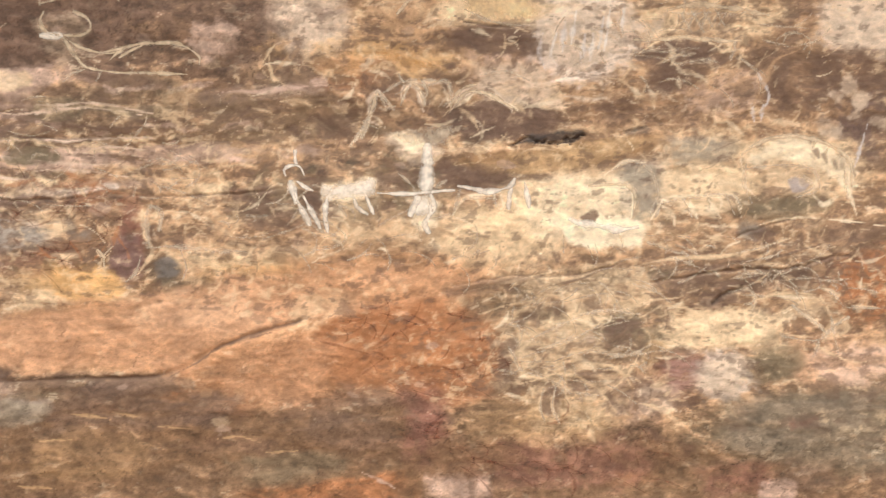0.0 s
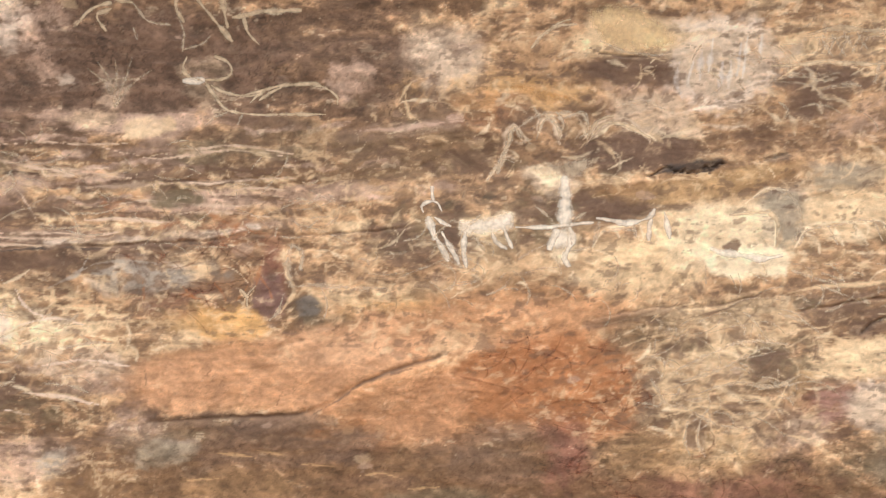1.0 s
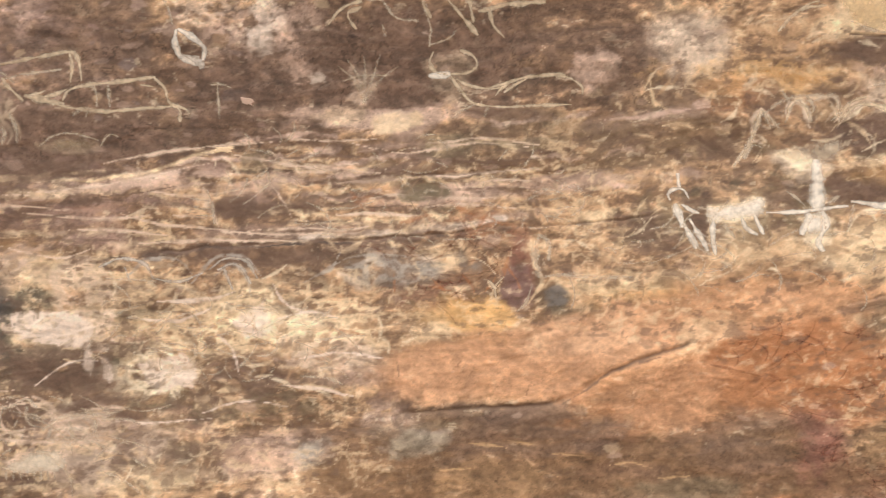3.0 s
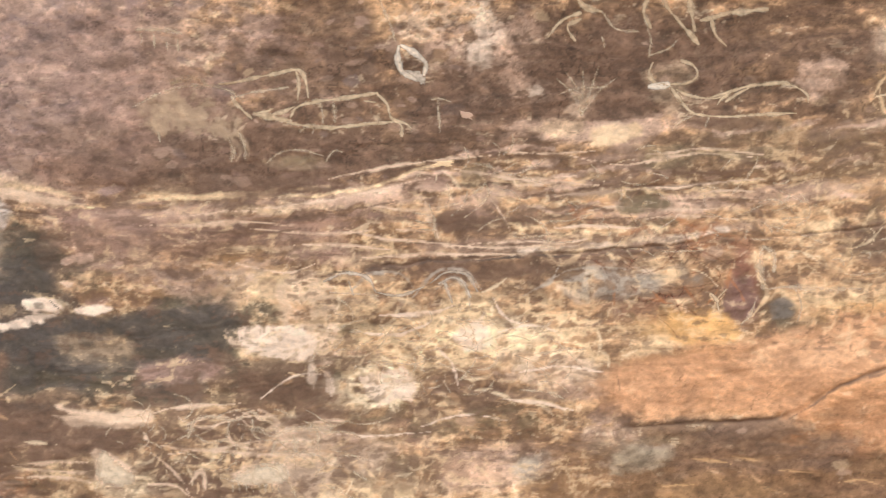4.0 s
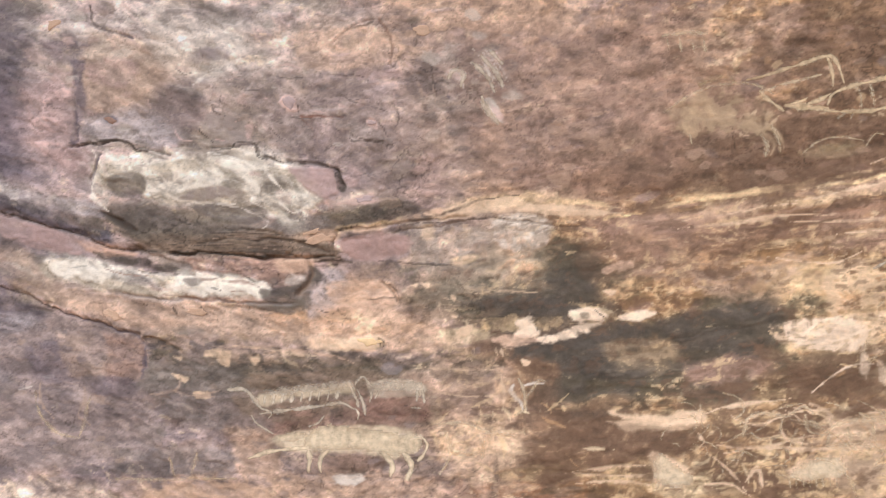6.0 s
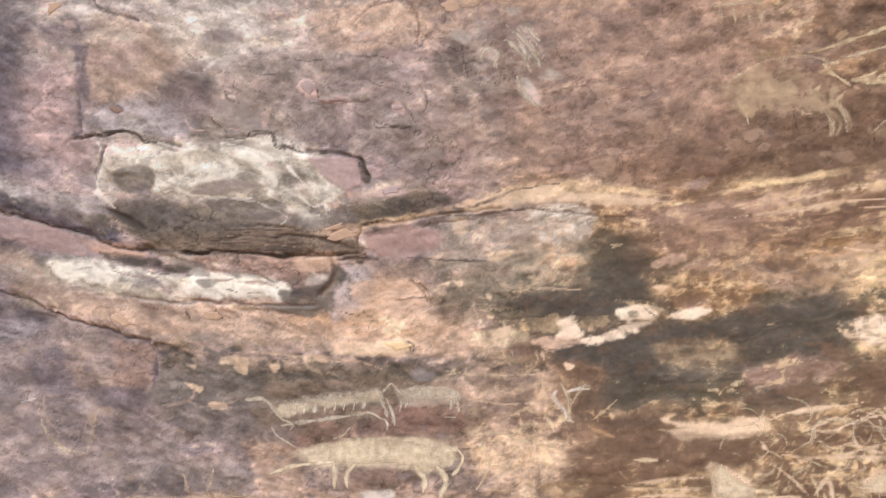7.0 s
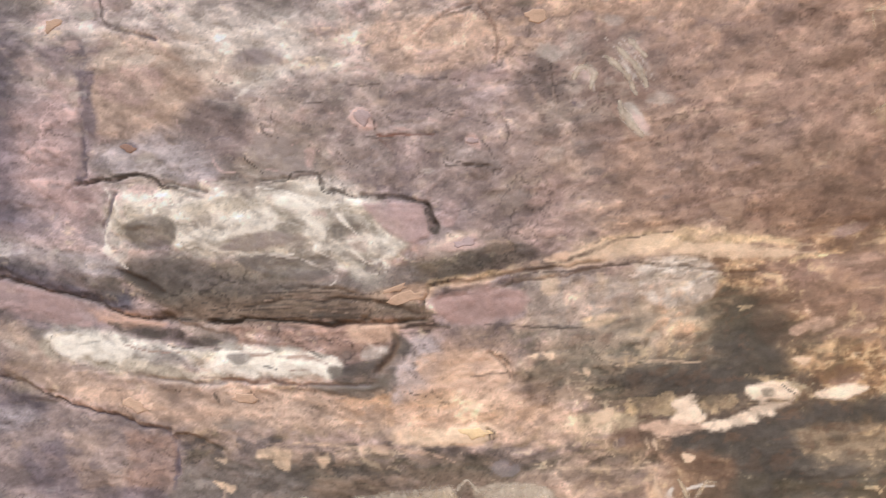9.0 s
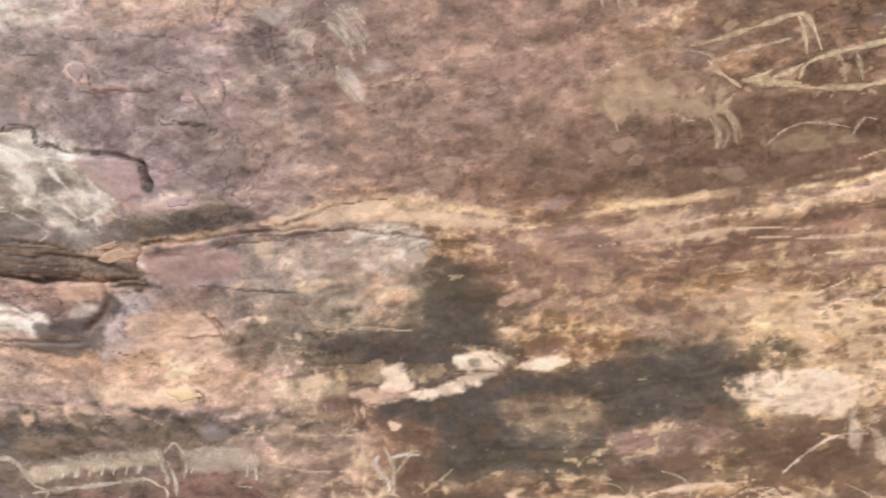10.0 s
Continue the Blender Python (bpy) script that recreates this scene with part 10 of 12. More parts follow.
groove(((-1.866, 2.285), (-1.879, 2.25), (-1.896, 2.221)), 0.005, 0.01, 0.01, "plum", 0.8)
groove(((-1.874, 2.149), (-1.842, 2.127), (-1.811, 2.105)), 0.010, 0.02, 0.008, "shadebrown", 0.8)
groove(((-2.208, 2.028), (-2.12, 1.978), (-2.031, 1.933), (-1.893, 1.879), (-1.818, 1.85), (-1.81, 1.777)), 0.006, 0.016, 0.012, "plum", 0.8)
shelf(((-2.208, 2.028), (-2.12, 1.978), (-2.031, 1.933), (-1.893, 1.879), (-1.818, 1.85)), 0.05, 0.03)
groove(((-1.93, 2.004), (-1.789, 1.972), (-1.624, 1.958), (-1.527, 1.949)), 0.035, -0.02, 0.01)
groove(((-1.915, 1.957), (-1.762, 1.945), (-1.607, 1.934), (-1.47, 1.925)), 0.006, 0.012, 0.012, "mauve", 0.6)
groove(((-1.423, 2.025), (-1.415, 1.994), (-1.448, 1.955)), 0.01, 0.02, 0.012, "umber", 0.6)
groove(((-1.26, 1.972), (-1.233, 1.945), (-1.225, 1.924)), 0.005, 0.014, 0.006, "shadebrown", 0.7)
groove(((-1.27, 1.834), (-1.267, 1.813)), 0.005, 0.014, 0.004, "shadebrown", 0.8)
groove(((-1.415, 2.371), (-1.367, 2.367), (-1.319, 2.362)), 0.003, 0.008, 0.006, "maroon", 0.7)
groove(((-1.312, 2.324), (-1.284, 2.31), (-1.226, 2.304)), 0.003, 0.008, 0.006, "shadebrown", 0.6)
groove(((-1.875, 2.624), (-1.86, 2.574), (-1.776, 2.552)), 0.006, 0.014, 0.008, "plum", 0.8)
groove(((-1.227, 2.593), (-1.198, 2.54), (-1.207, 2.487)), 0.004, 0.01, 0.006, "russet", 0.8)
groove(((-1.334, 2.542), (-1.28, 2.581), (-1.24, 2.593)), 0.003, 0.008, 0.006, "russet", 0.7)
shelf(((0.183, 2.28), (0.027, 2.218), (-0.127, 2.172), (-0.318, 2.157), (-0.503, 2.142)), 0.05, 0.009)
shelf(((-0.217, 2.175), (-0.469, 2.144), (-0.664, 2.102), (-0.808, 2.096), (-0.99, 2.118), (-1.175, 2.098), (-1.334, 2.074)), 0.05, 0.008)
groove(((-1.228, 2.088), (-1.122, 2.11), (-0.99, 2.118), (-0.886, 2.107), (-0.743, 2.09)), 0.0035, 0.007, 0.010, "umber", 0.6)
shelf(((1.248, 2.206), (1.077, 2.175), (0.677, 2.118), (0.274, 2.064), (-0.12, 2.006)), 0.04, 0.014)
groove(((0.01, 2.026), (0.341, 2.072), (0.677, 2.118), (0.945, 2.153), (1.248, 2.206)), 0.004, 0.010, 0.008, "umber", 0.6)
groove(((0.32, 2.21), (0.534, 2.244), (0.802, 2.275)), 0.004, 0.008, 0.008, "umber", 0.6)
# step below the orange wash: a groove with its shadow painted in umber
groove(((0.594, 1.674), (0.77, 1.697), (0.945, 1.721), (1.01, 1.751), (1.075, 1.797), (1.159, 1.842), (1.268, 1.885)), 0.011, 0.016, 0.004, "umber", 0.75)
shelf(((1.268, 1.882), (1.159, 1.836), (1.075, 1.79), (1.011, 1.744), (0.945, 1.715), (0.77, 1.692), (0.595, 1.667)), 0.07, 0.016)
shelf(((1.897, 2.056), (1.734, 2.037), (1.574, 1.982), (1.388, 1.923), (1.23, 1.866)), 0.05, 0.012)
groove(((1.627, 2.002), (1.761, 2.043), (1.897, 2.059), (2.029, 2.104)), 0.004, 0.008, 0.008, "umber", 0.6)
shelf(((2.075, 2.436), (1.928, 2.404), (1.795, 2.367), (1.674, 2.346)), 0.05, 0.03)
groove(((1.734, 2.365), (1.78, 2.381), (1.829, 2.378), (1.908, 2.404)), 0.006, 0.02, 0.03, "shadebrown", 0.9)
# ledge shadow in the slot, painted dark over the groove
stain(1.841, 2.388, 0.075, 0.008, 14, "shadebrown", 0.7, "fine", 0.5, 1.8, 1)
groove(((1.995, 2.414), (2.061, 2.433)), 0.005, 0.012, 0.02, "shadebrown", 0.6)
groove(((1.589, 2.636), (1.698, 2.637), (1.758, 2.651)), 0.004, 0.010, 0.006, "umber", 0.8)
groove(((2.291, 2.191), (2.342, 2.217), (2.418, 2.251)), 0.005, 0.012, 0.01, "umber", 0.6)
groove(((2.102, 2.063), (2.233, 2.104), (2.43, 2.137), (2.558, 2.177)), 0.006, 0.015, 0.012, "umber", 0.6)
groove(((2.254, 2.031), (2.291, 2.062), (2.317, 2.071)), 0.010, 0.02, 0.008, "shadebrown", 0.7)

EDGE = smooth(0.0, 0.12, np.minimum(np.minimum(GX - X0, X1 - GX), np.minimum(GZ - Z0, Z1 - GZ)) + 0.012 * N_BLOT)
COL += (1 - EDGE)[..., None] * (mixed("brown", "tan", 0.3 * smooth(-1, 1.5, N_BLOT)) - COL)
RELIEF = RELIEF * EDGE + 0.012 * (1 - EDGE)
FACE_Y = base_y(GX, GZ) - RELIEF
COL = np.clip(COL, 0.012, 0.86)


def face_y(x, z):
    """The rock's surface at a place of the face."""
    i, k = np.clip((np.asarray(x) - X0) / STEP, 0, NX - 1.001), np.clip((np.asarray(z) - Z0) / STEP, 0, NZ - 1.001)
    a, b = i.astype(int), k.astype(int)
    u, v = i - a, k - b
    return (FACE_Y[b, a] * (1 - u) + FACE_Y[b, a + 1] * u) * (1 - v) + (FACE_Y[b + 1, a] * (1 - u) + FACE_Y[b + 1, a + 1] * u) * v


def sheet(name, verts, quads, material, colours=None):
    me = bpy.data.meshes.new(name)
    me.vertices.add(len(verts))
    me.vertices.foreach_set("co", np.asarray(verts, np.float32).ravel())
    me.loops.add(4 * len(quads))
    me.loops.foreach_set("vertex_index", np.asarray(quads, np.int32).ravel())
    me.polygons.add(len(quads))
    me.polygons.foreach_set("loop_start", np.arange(0, 4 * len(quads), 4, dtype=np.int32))
    me.polygons.foreach_set("use_smooth", np.ones(len(quads), bool))
    me.update(calc_edges=True)
    if colours is not None:
        at = me.attributes.new("mineral", "FLOAT_COLOR", "POINT")
        at.data.foreach_set("color", np.c_[colours, np.ones(len(colours))].astype(np.float32).ravel())
    me.materials.append(material)
    return new(name, me)


rock_wall = tagged(new("rock_wall"), "weathered brown sandstone shelter wall with faded cave paintings", "rock wall", kind="structure")

# the face falls into beds along its two long ledges
UPPER = ((-2.19, 2.211), (-2.013, 2.123), (-1.801, 2.052), (-1.362, 2.053), (-1.142, 2.125), (-0.947, 2.152)) + ((-0.503, 2.146), (-0.127, 2.176), (0.182, 2.286), (0.661, 2.378)) + ((1.184, 2.356), (1.674, 2.346), (2.075, 2.436), (2.591, 2.584))
LOWER = ((-2.208, 2.028), (-2.031, 1.933), (-1.818, 1.85), (-1.064, 1.856), (-0.731, 1.862)) + ((-0.111, 1.805), (0.595, 1.672), (1.01, 1.751), (1.268, 1.885)) + ((1.574, 1.982), (1.897, 2.056), (2.233, 2.104), (2.634, 2.198))
FX, FZ = 0.5 * (GX[:-1, :-1] + GX[1:, 1:]), 0.5 * (GZ[:-1, :-1] + GZ[1:, 1:])
up = np.interp(FX[0], *np.array(sorted(((X0, 2.2), *UPPER, (X1, UPPER[-1][1])))).T)
low = np.interp(FX[0], *np.array(sorted(((X0, 1.95), *LOWER, (X1, LOWER[-1][1])))).T)
BED = np.where(FZ > up, 0, np.where(FZ > low, 1, 2))
IDX = np.arange(NX * NZ).reshape(NZ, NX)
QUADS = np.stack([IDX[:-1, :-1], IDX[:-1, 1:], IDX[1:, 1:], IDX[1:, :-1]], -1)
ALL = np.stack([GX, FACE_Y, GZ], -1).reshape(-1, 3)
for k, (name, label) in enumerate((("upper_bed", "dark umber and mauve upper bed of the rock"), ("middle_bed", "streaked tan middle bed with pale ledges"), ("lower_bed", "orange, rust and cream lower bed"))):
    q = QUADS[BED == k]
    used, inverse = np.unique(q, return_inverse=True)
    ob = sheet(name, ALL[used], inverse.reshape(-1, 4), ROCK, COL.reshape(-1, 3)[used])
    ob.parent = rock_wall
    ob["label"] = label

# the rock mass round and behind the face
bx, bz = np.meshgrid(np.linspace(-7, 7, 420), np.linspace(-0.1, 4.4, 150))
rim = np.minimum(np.minimum(bx - X0, X1 - bx), np.minimum(bz - Z0, Z1 - bz))
inside, outside = smooth(0.05, 0.15, rim), smooth(0.0, 0.5, -rim)
by = base_y(bx, bz) + (0.22 * (fbm(bx, bz, 0.7, 0.4, 4, 131) - 0.5) + 0.08 * (fbm(bx, bz, 0.16, 0.1, 3, 133) - 0.5)) * outside + 0.1 * inside - 0.7 * np.clip(bz - 2.95, 0, None) ** 1.3
bi = np.arange(bx.size).reshape(bx.shape)
bq = np.stack([bi[:-1, :-1], bi[:-1, 1:], bi[1:, 1:], bi[1:, :-1]], -1).reshape(-1, 4)
stone = mixed("brown", "tan", smooth(0.35, 0.7, fbm(bx, bz - 0.1 * bx, 0.5, 0.09, 4, 135)) * 0.6)
stone += (smooth(0.5, 0.7, fbm(bx, bz, 0.4, 0.3, 4, 137)) * 0.6)[..., None] * (np.array(PIGMENT["umber"], np.float32) - stone)
mass = sheet("rock_mass", np.stack([bx, by, bz], -1).reshape(-1, 3), bq, ROCK, stone.reshape(-1, 3))
mass["label"] = "bare brown sandstone round the painted beds"
mass.parent = rock_wall

# the trodden ground in front
gx, gy = np.meshgrid(np.linspace(-60, 60, 160), np.linspace(-90, 8, 130))
gz = 0.05 * (fbm(gx, gy, 1.7, 1.7, 3, 141) - 0.5)
gi = np.arange(gx.size).reshape(gx.shape)
gq = np.stack([gi[:-1, :-1], gi[:-1, 1:], gi[1:, 1:], gi[1:, :-1]], -1).reshape(-1, 4)
ground = sheet("ground", np.stack([gx, gy, gz], -1).reshape(-1, 3), gq, rock_material("dusty_ground", lin(150, 122, 92)))
tagged(ground, "dusty tan trodden earth below the rock wall", "ground", kind="structure")

# ---- things: the paintings on the face ----
def link(name, bm, material, parent, label=""):
    me = bpy.data.meshes.new(name)
    bm.to_mesh(me)
    bm.free()
    for p in me.polygons:
        p.use_smooth = True
    me.materials.append(material)
    ob = new(name, me)
    ob.parent = parent
    if label:
        ob["label"] = label
    return ob


def lay(bm, layer, x, z, body, lift=0.0007):
    v = bm.verts.new((x, float(face_y(x, z)) - lift, z))
    v[layer] = body
    return v


def brush(bm, points, width=0.008, taper=0.5):
    """One brush stroke that follows the rock, uneven in width, thinner at its ends."""
    layer = bm.verts.layers.float.get("body") or bm.verts.layers.float.new("body")
    line = curve(points, 0.005)
    n, last = len(line), None
    seed = line[0][0] * 37 + line[0][1] * 91
    for k, (x, z) in enumerate(line):
        a, b = line[max(0, k - 1)], line[min(n - 1, k + 1)]
        way = Vector((b[0] - a[0], b[1] - a[1])).normalized()
        t = k / max(1, n - 1)
        wide = 0.56 * width * (1 - taper * abs(2 * t - 1) ** 3) * (0.95 + 0.9 * noise.noise((k * 0.17, seed, 0)))
        off = 0.25 * width * noise.noise((k * 0.11, seed, 5))
        row = [lay(bm, layer, x - way.y * (off + s * wide), z + way.x * (off + s * wide), 1 - abs(s) ** 2) for s in (-1.25, -0.6, 0, 0.6, 1.25)]
        if last:
            for p, q, r, u in zip(last, last[1:], row[1:], row):
                bm.faces.new((p, q, r, u))
        last = row


def wash(bm, points, cell=0.006):
    """A filled body inside a smooth closed outline."""
    layer = bm.verts.layers.float.get("body") or bm.verts.layers.float.new("body")
    ring = curve((*points, points[0]), 0.01)
    (xa, za), (xb, zb) = ring.min(0) - 0.01, ring.max(0) + 0.01
    made, nx, nz = {}, int((xb - xa) / cell) + 1, int((zb - za) / cell) + 1
    a, b = ring, np.roll(ring, -1, 0)
    for i in range(nx):
        for k in range(nz):
            x, z = xa + i * cell, za + k * cell
            cut = (a[:, 1] > z) != (b[:, 1] > z)
            cross = a[cut, 0] + (z - a[cut, 1]) / (b[cut, 1] - a[cut, 1]) * (b[cut, 0] - a[cut, 0])
            if (cross > x).sum() % 2:
                rim = np.hypot(a[:, 0] - x, a[:, 1] - z).min()
                made[i, k] = lay(bm, layer, x, z, min(1, -0.2 + rim / 0.016), 0.0005)
    for (i, k) in list(made):
        c = [made.get(q) for q in ((i, k), (i + 1, k), (i + 1, k + 1), (i, k + 1))]
        if None not in c:
            bm.faces.new(c)


def painting(name, label, category, pieces, group="rock paintings"):
    """A painted figure from its parts: (part, material, strokes) with strokes of (width, points); width 0 is a filled wash."""
    first = pieces[0][2][0][1][0]
    base = tagged(new(name), label, category, group)
    base.matrix_world = Matrix.Translation((first[0], float(face_y(*first)), first[1]))
    bpy.context.view_layer.update()
    for part, material, strokes in pieces:
        bm = bmesh.new()
        for width, points in strokes:
            wash(bm, points) if width == 0 else brush(bm, points, width)
        ob = link(part, bm, material, base)
        ob.matrix_parent_inverse = base.matrix_world.inverted()
    return base


painting("bull_painting", "cream outlined bull painting with wide curved horns on dark rock", "rock painting", (
    ("head", WHITE, ((0.016, ((0.608, 2.489), (0.634, 2.492), (0.66, 2.496))),)),
    ("horn", CREAM, ((0.009, ((0.616, 2.546), (0.609, 2.522), (0.624, 2.5), (0.657, 2.494))),)),
    ("horn", CREAM, ((0.010, ((0.68, 2.553), (0.712, 2.542), (0.722, 2.52), (0.701, 2.502), (0.66, 2.497))),)),
    ("neck", CREAM, ((0.010, ((0.661, 2.492), (0.683, 2.464), (0.711, 2.435), (0.742, 2.425))), (0.008, ((0.675, 2.486), (0.709, 2.471), (0.756, 2.468), (0.79, 2.476))))),
    ("back", CREAM, ((0.010, ((0.756, 2.471), (0.816, 2.491), (0.869, 2.504), (0.929, 2.506), (0.974, 2.487), (0.978, 2.465))), (0.008, ((0.805, 2.488), (0.783, 2.47), (0.771, 2.451))), (0.007, ((0.842, 2.495), (0.814, 2.48), (0.791, 2.46))))),
    ("belly", CREAM, ((0.008, ((0.712, 2.428), (0.793, 2.425), (0.873, 2.432), (0.953, 2.44))),)),
    ("leg", FAINT, ((0.009, ((0.719, 2.426), (0.693, 2.411), (0.671, 2.388))),)),
    ("leg", FAINT, ((0.008, ((0.755, 2.423), (0.747, 2.397))),))))
painting("deer_painting", "cream outlined deer painting with a ribbed body on dark rock", "rock painting", (
    ("head", CREAM, ((0.014, ((-0.313, 2.363), (-0.281, 2.359), (-0.243, 2.352), (-0.218, 2.349))), (0.009, ((-0.263, 2.363), (-0.235, 2.371), (-0.213, 2.383))))),
    ("back", CREAM, ((0.011, ((-0.222, 2.356), (-0.207, 2.384), (-0.15, 2.402), (-0.086, 2.417), (-0.025, 2.433))),)),
    ("belly", CREAM, ((0.011, ((-0.243, 2.352), (-0.198, 2.341), (-0.134, 2.341), (-0.058, 2.354), (0.013, 2.368))),)),
    ("rump", CREAM, ((0.009, ((-0.028, 2.43), (-0.005, 2.408), (0.009, 2.376), (0.046, 2.363), (0.056, 2.347))), (0.007, ((-0.057, 2.41), (-0.028, 2.41))))),
    ("rib", FAINT, ((0.009, ((-0.152, 2.391), (-0.148, 2.369), (-0.148, 2.349))),)),
    ("rib", FAINT, ((0.009, ((-0.127, 2.401), (-0.122, 2.378), (-0.119, 2.352))),)),
    ("leg", CREAM, ((0.009, ((0.009, 2.371), (0.031, 2.362), (0.035, 2.332))),)),
    ("leg", FAINT, ((0.009, ((-0.183, 2.34), (-0.2, 2.324))),)),
    ("leg", FAINT, ((0.008, ((-0.166, 2.34), (-0.172, 2.324))),))))
painting("antlered_painting", "cream angular animal outline painted beside the ribbed deer", "rock painting", (
    ("back", CREAM, ((0.010, ((-0.396, 2.426), (-0.328, 2.441), (-0.266, 2.459), (-0.214, 2.472), (-0.195, 2.453), (-0.184, 2.405))),)),
    ("flank", CREAM, ((0.009, ((-0.216, 2.469), (-0.207, 2.436), (-0.208, 2.399))),)),
    ("belly", FAINT, ((0.009, ((-0.367, 2.397), (-0.327, 2.409), (-0.277, 2.419), (-0.23, 2.429))),)),
    ("neck", CREAM, ((0.011, ((-0.367, 2.401), (-0.345, 2.377), (-0.315, 2.35))), (0.008, ((-0.301, 2.365), (-0.276, 2.371), (-0.263, 2.378)))))))
painting("ox_painting", "faded ochre filled ox painting on dark rock", "rock painting", (
    ("back", GHOST, ((0.012, ((-0.584, 2.356), (-0.538, 2.387), (-0.46, 2.417), (-0.384, 2.417), (-0.335, 2.391))),)),
    ("head", OCHRE, ((0.03, ((-0.505, 2.418), (-0.466, 2.43), (-0.422, 2.432))),)),
    ("leg", FAINT, ((0.012, ((-0.369, 2.301), (-0.354, 2.274), (-0.358, 2.246))),)),
    ("leg", FAINT, ((0.012, ((-0.344, 2.32), (-0.328, 2.286), (-0.327, 2.254))),)),
    ("leg", FAINT, ((0.010, ((-0.528, 2.305), (-0.522, 2.281))),))))
painting("calf_painting", "small faded ochre calf painting under the deer", "rock painting", (
    ("body", OCHRE, ((0, ((-0.277, 2.249), (-0.247, 2.272), (-0.196, 2.282), (-0.144, 2.271), (-0.156, 2.251), (-0.22, 2.238))),)),
    ("back", FAINT, ((0.007, ((-0.277, 2.251), (-0.24, 2.276), (-0.19, 2.283), (-0.142, 2.273))),)),
    ("head", FAINT, ((0.009, ((-0.141, 2.26), (-0.119, 2.288), (-0.1, 2.285))),))))
painting("leaf_mark_painting", "white teardrop mark painted with a stem on dark rock", "rock painting", (
    ("rim", WHITE, ((0.013, ((0.018, 2.546), (0.019, 2.509), (0.028, 2.486), (0.061, 2.47))), (0.013, ((0.022, 2.546), (0.054, 2.532), (0.082, 2.508), (0.078, 2.481))))),
    ("filling", WHITE, ((0, ((0.009, 2.484), (0.04, 2.495), (0.077, 2.49), (0.086, 2.459), (0.041, 2.469))),)),
    ("stem", FAINT, ((0.010, ((-0.054, 2.694), (-0.025, 2.637), (0.011, 2.555))),))))
painting("cross_mark_painting", "small cream stroke mark painted on dark rock", "rock painting", (
    ("bar", FAINT, ((0.006, ((0.099, 2.426), (0.122, 2.43), (0.146, 2.424))),)), ("upright", FAINT, ((0.009, ((0.114, 2.427), (0.119, 2.388), (0.123, 2.348))),))))
painting("plant_painting", "faded cream painted plant with spreading stems", "rock painting", tuple(
    ("stem", GHOST, ((0.009, pts),)) for pts in (((0.454, 2.413), (0.434, 2.462), (0.391, 2.497)), ((0.454, 2.413), (0.443, 2.47), (0.413, 2.514)), ((0.454, 2.413), (0.456, 2.471), (0.453, 2.524)),
    ((0.454, 2.413), (0.473, 2.472), (0.49, 2.531)), ((0.454, 2.413), (0.487, 2.466), (0.535, 2.507)), ((0.4, 2.46), (0.446, 2.477), (0.52, 2.485)))))
painting("horned_herd_painting", "cream animal outlines painted high on dark rock", "rock painting", (
    ("horn", CREAM, ((0.012, ((0.607, 2.622), (0.587, 2.661), (0.601, 2.694), (0.646, 2.705))),)),
    ("body", CREAM, ((0.016, ((0.627, 2.694), (0.661, 2.65), (0.721, 2.59))), (0.013, ((0.683, 2.722), (0.698, 2.664), (0.709, 2.618))))),
    ("back", CREAM, ((0.014, ((0.718, 2.645), (0.793, 2.666), (0.877, 2.679))), (0.010, ((0.743, 2.652), (0.758, 2.613), (0.784, 2.588))))),
    ("leg", FAINT, ((0.009, ((0.591, 2.641), (0.608, 2.596), (0.607, 2.556))), (0.008, ((0.607, 2.56), (0.651, 2.577), (0.669, 2.598)))))))
painting("running_animal_painting", "cream running animal strokes painted on dark rock", "rock painting", (
    ("body", CREAM, ((0.016, ((0.413, 2.714), (0.441, 2.669), (0.49, 2.654))), (0.012, ((0.484, 2.717), (0.466, 2.683), (0.53, 2.698))))),
    ("leg", CREAM, ((0.010, ((0.442, 2.65), (0.397, 2.628), (0.366, 2.588))),)),
    ("leg", CREAM, ((0.010, ((0.442, 2.636), (0.411, 2.616), (0.432, 2.583))),)),
    ("leg", FAINT, ((0.009, ((0.49, 2.654), (0.521, 2.619), (0.579, 2.612))),)),
    ("tail", FAINT, ((0.008, ((0.492, 2.599), (0.501, 2.573))),))))
painting("white_mark_painting", "plain white stroke mark painted beside a white cow", "rock painting", (
    ("upright", WHITE, ((0.0162, ((1.214, 2.22), (1.224, 2.192), (1.234, 2.163))),)),
    ("tip", WHITE, ((0.0149, ((1.217, 2.294), (1.224, 2.257))),)),
    ("shaft", WHITE, ((0.0135, ((1.23, 2.19), (1.247, 2.154), (1.271, 2.115))),)),
    ("side", WHITE, ((0.0122, ((1.249, 2.185), (1.274, 2.149), (1.297, 2.11))),)),
    ("bar", WHITE, ((0.0081, ((1.229, 2.218), (1.25, 2.207), (1.272, 2.2))),)),
    ("loop", WHITE, ((0.0081, ((1.203, 2.228), (1.197, 2.241), (1.207, 2.253), (1.224, 2.257), (1.236, 2.252), (1.246, 2.234))),)),))
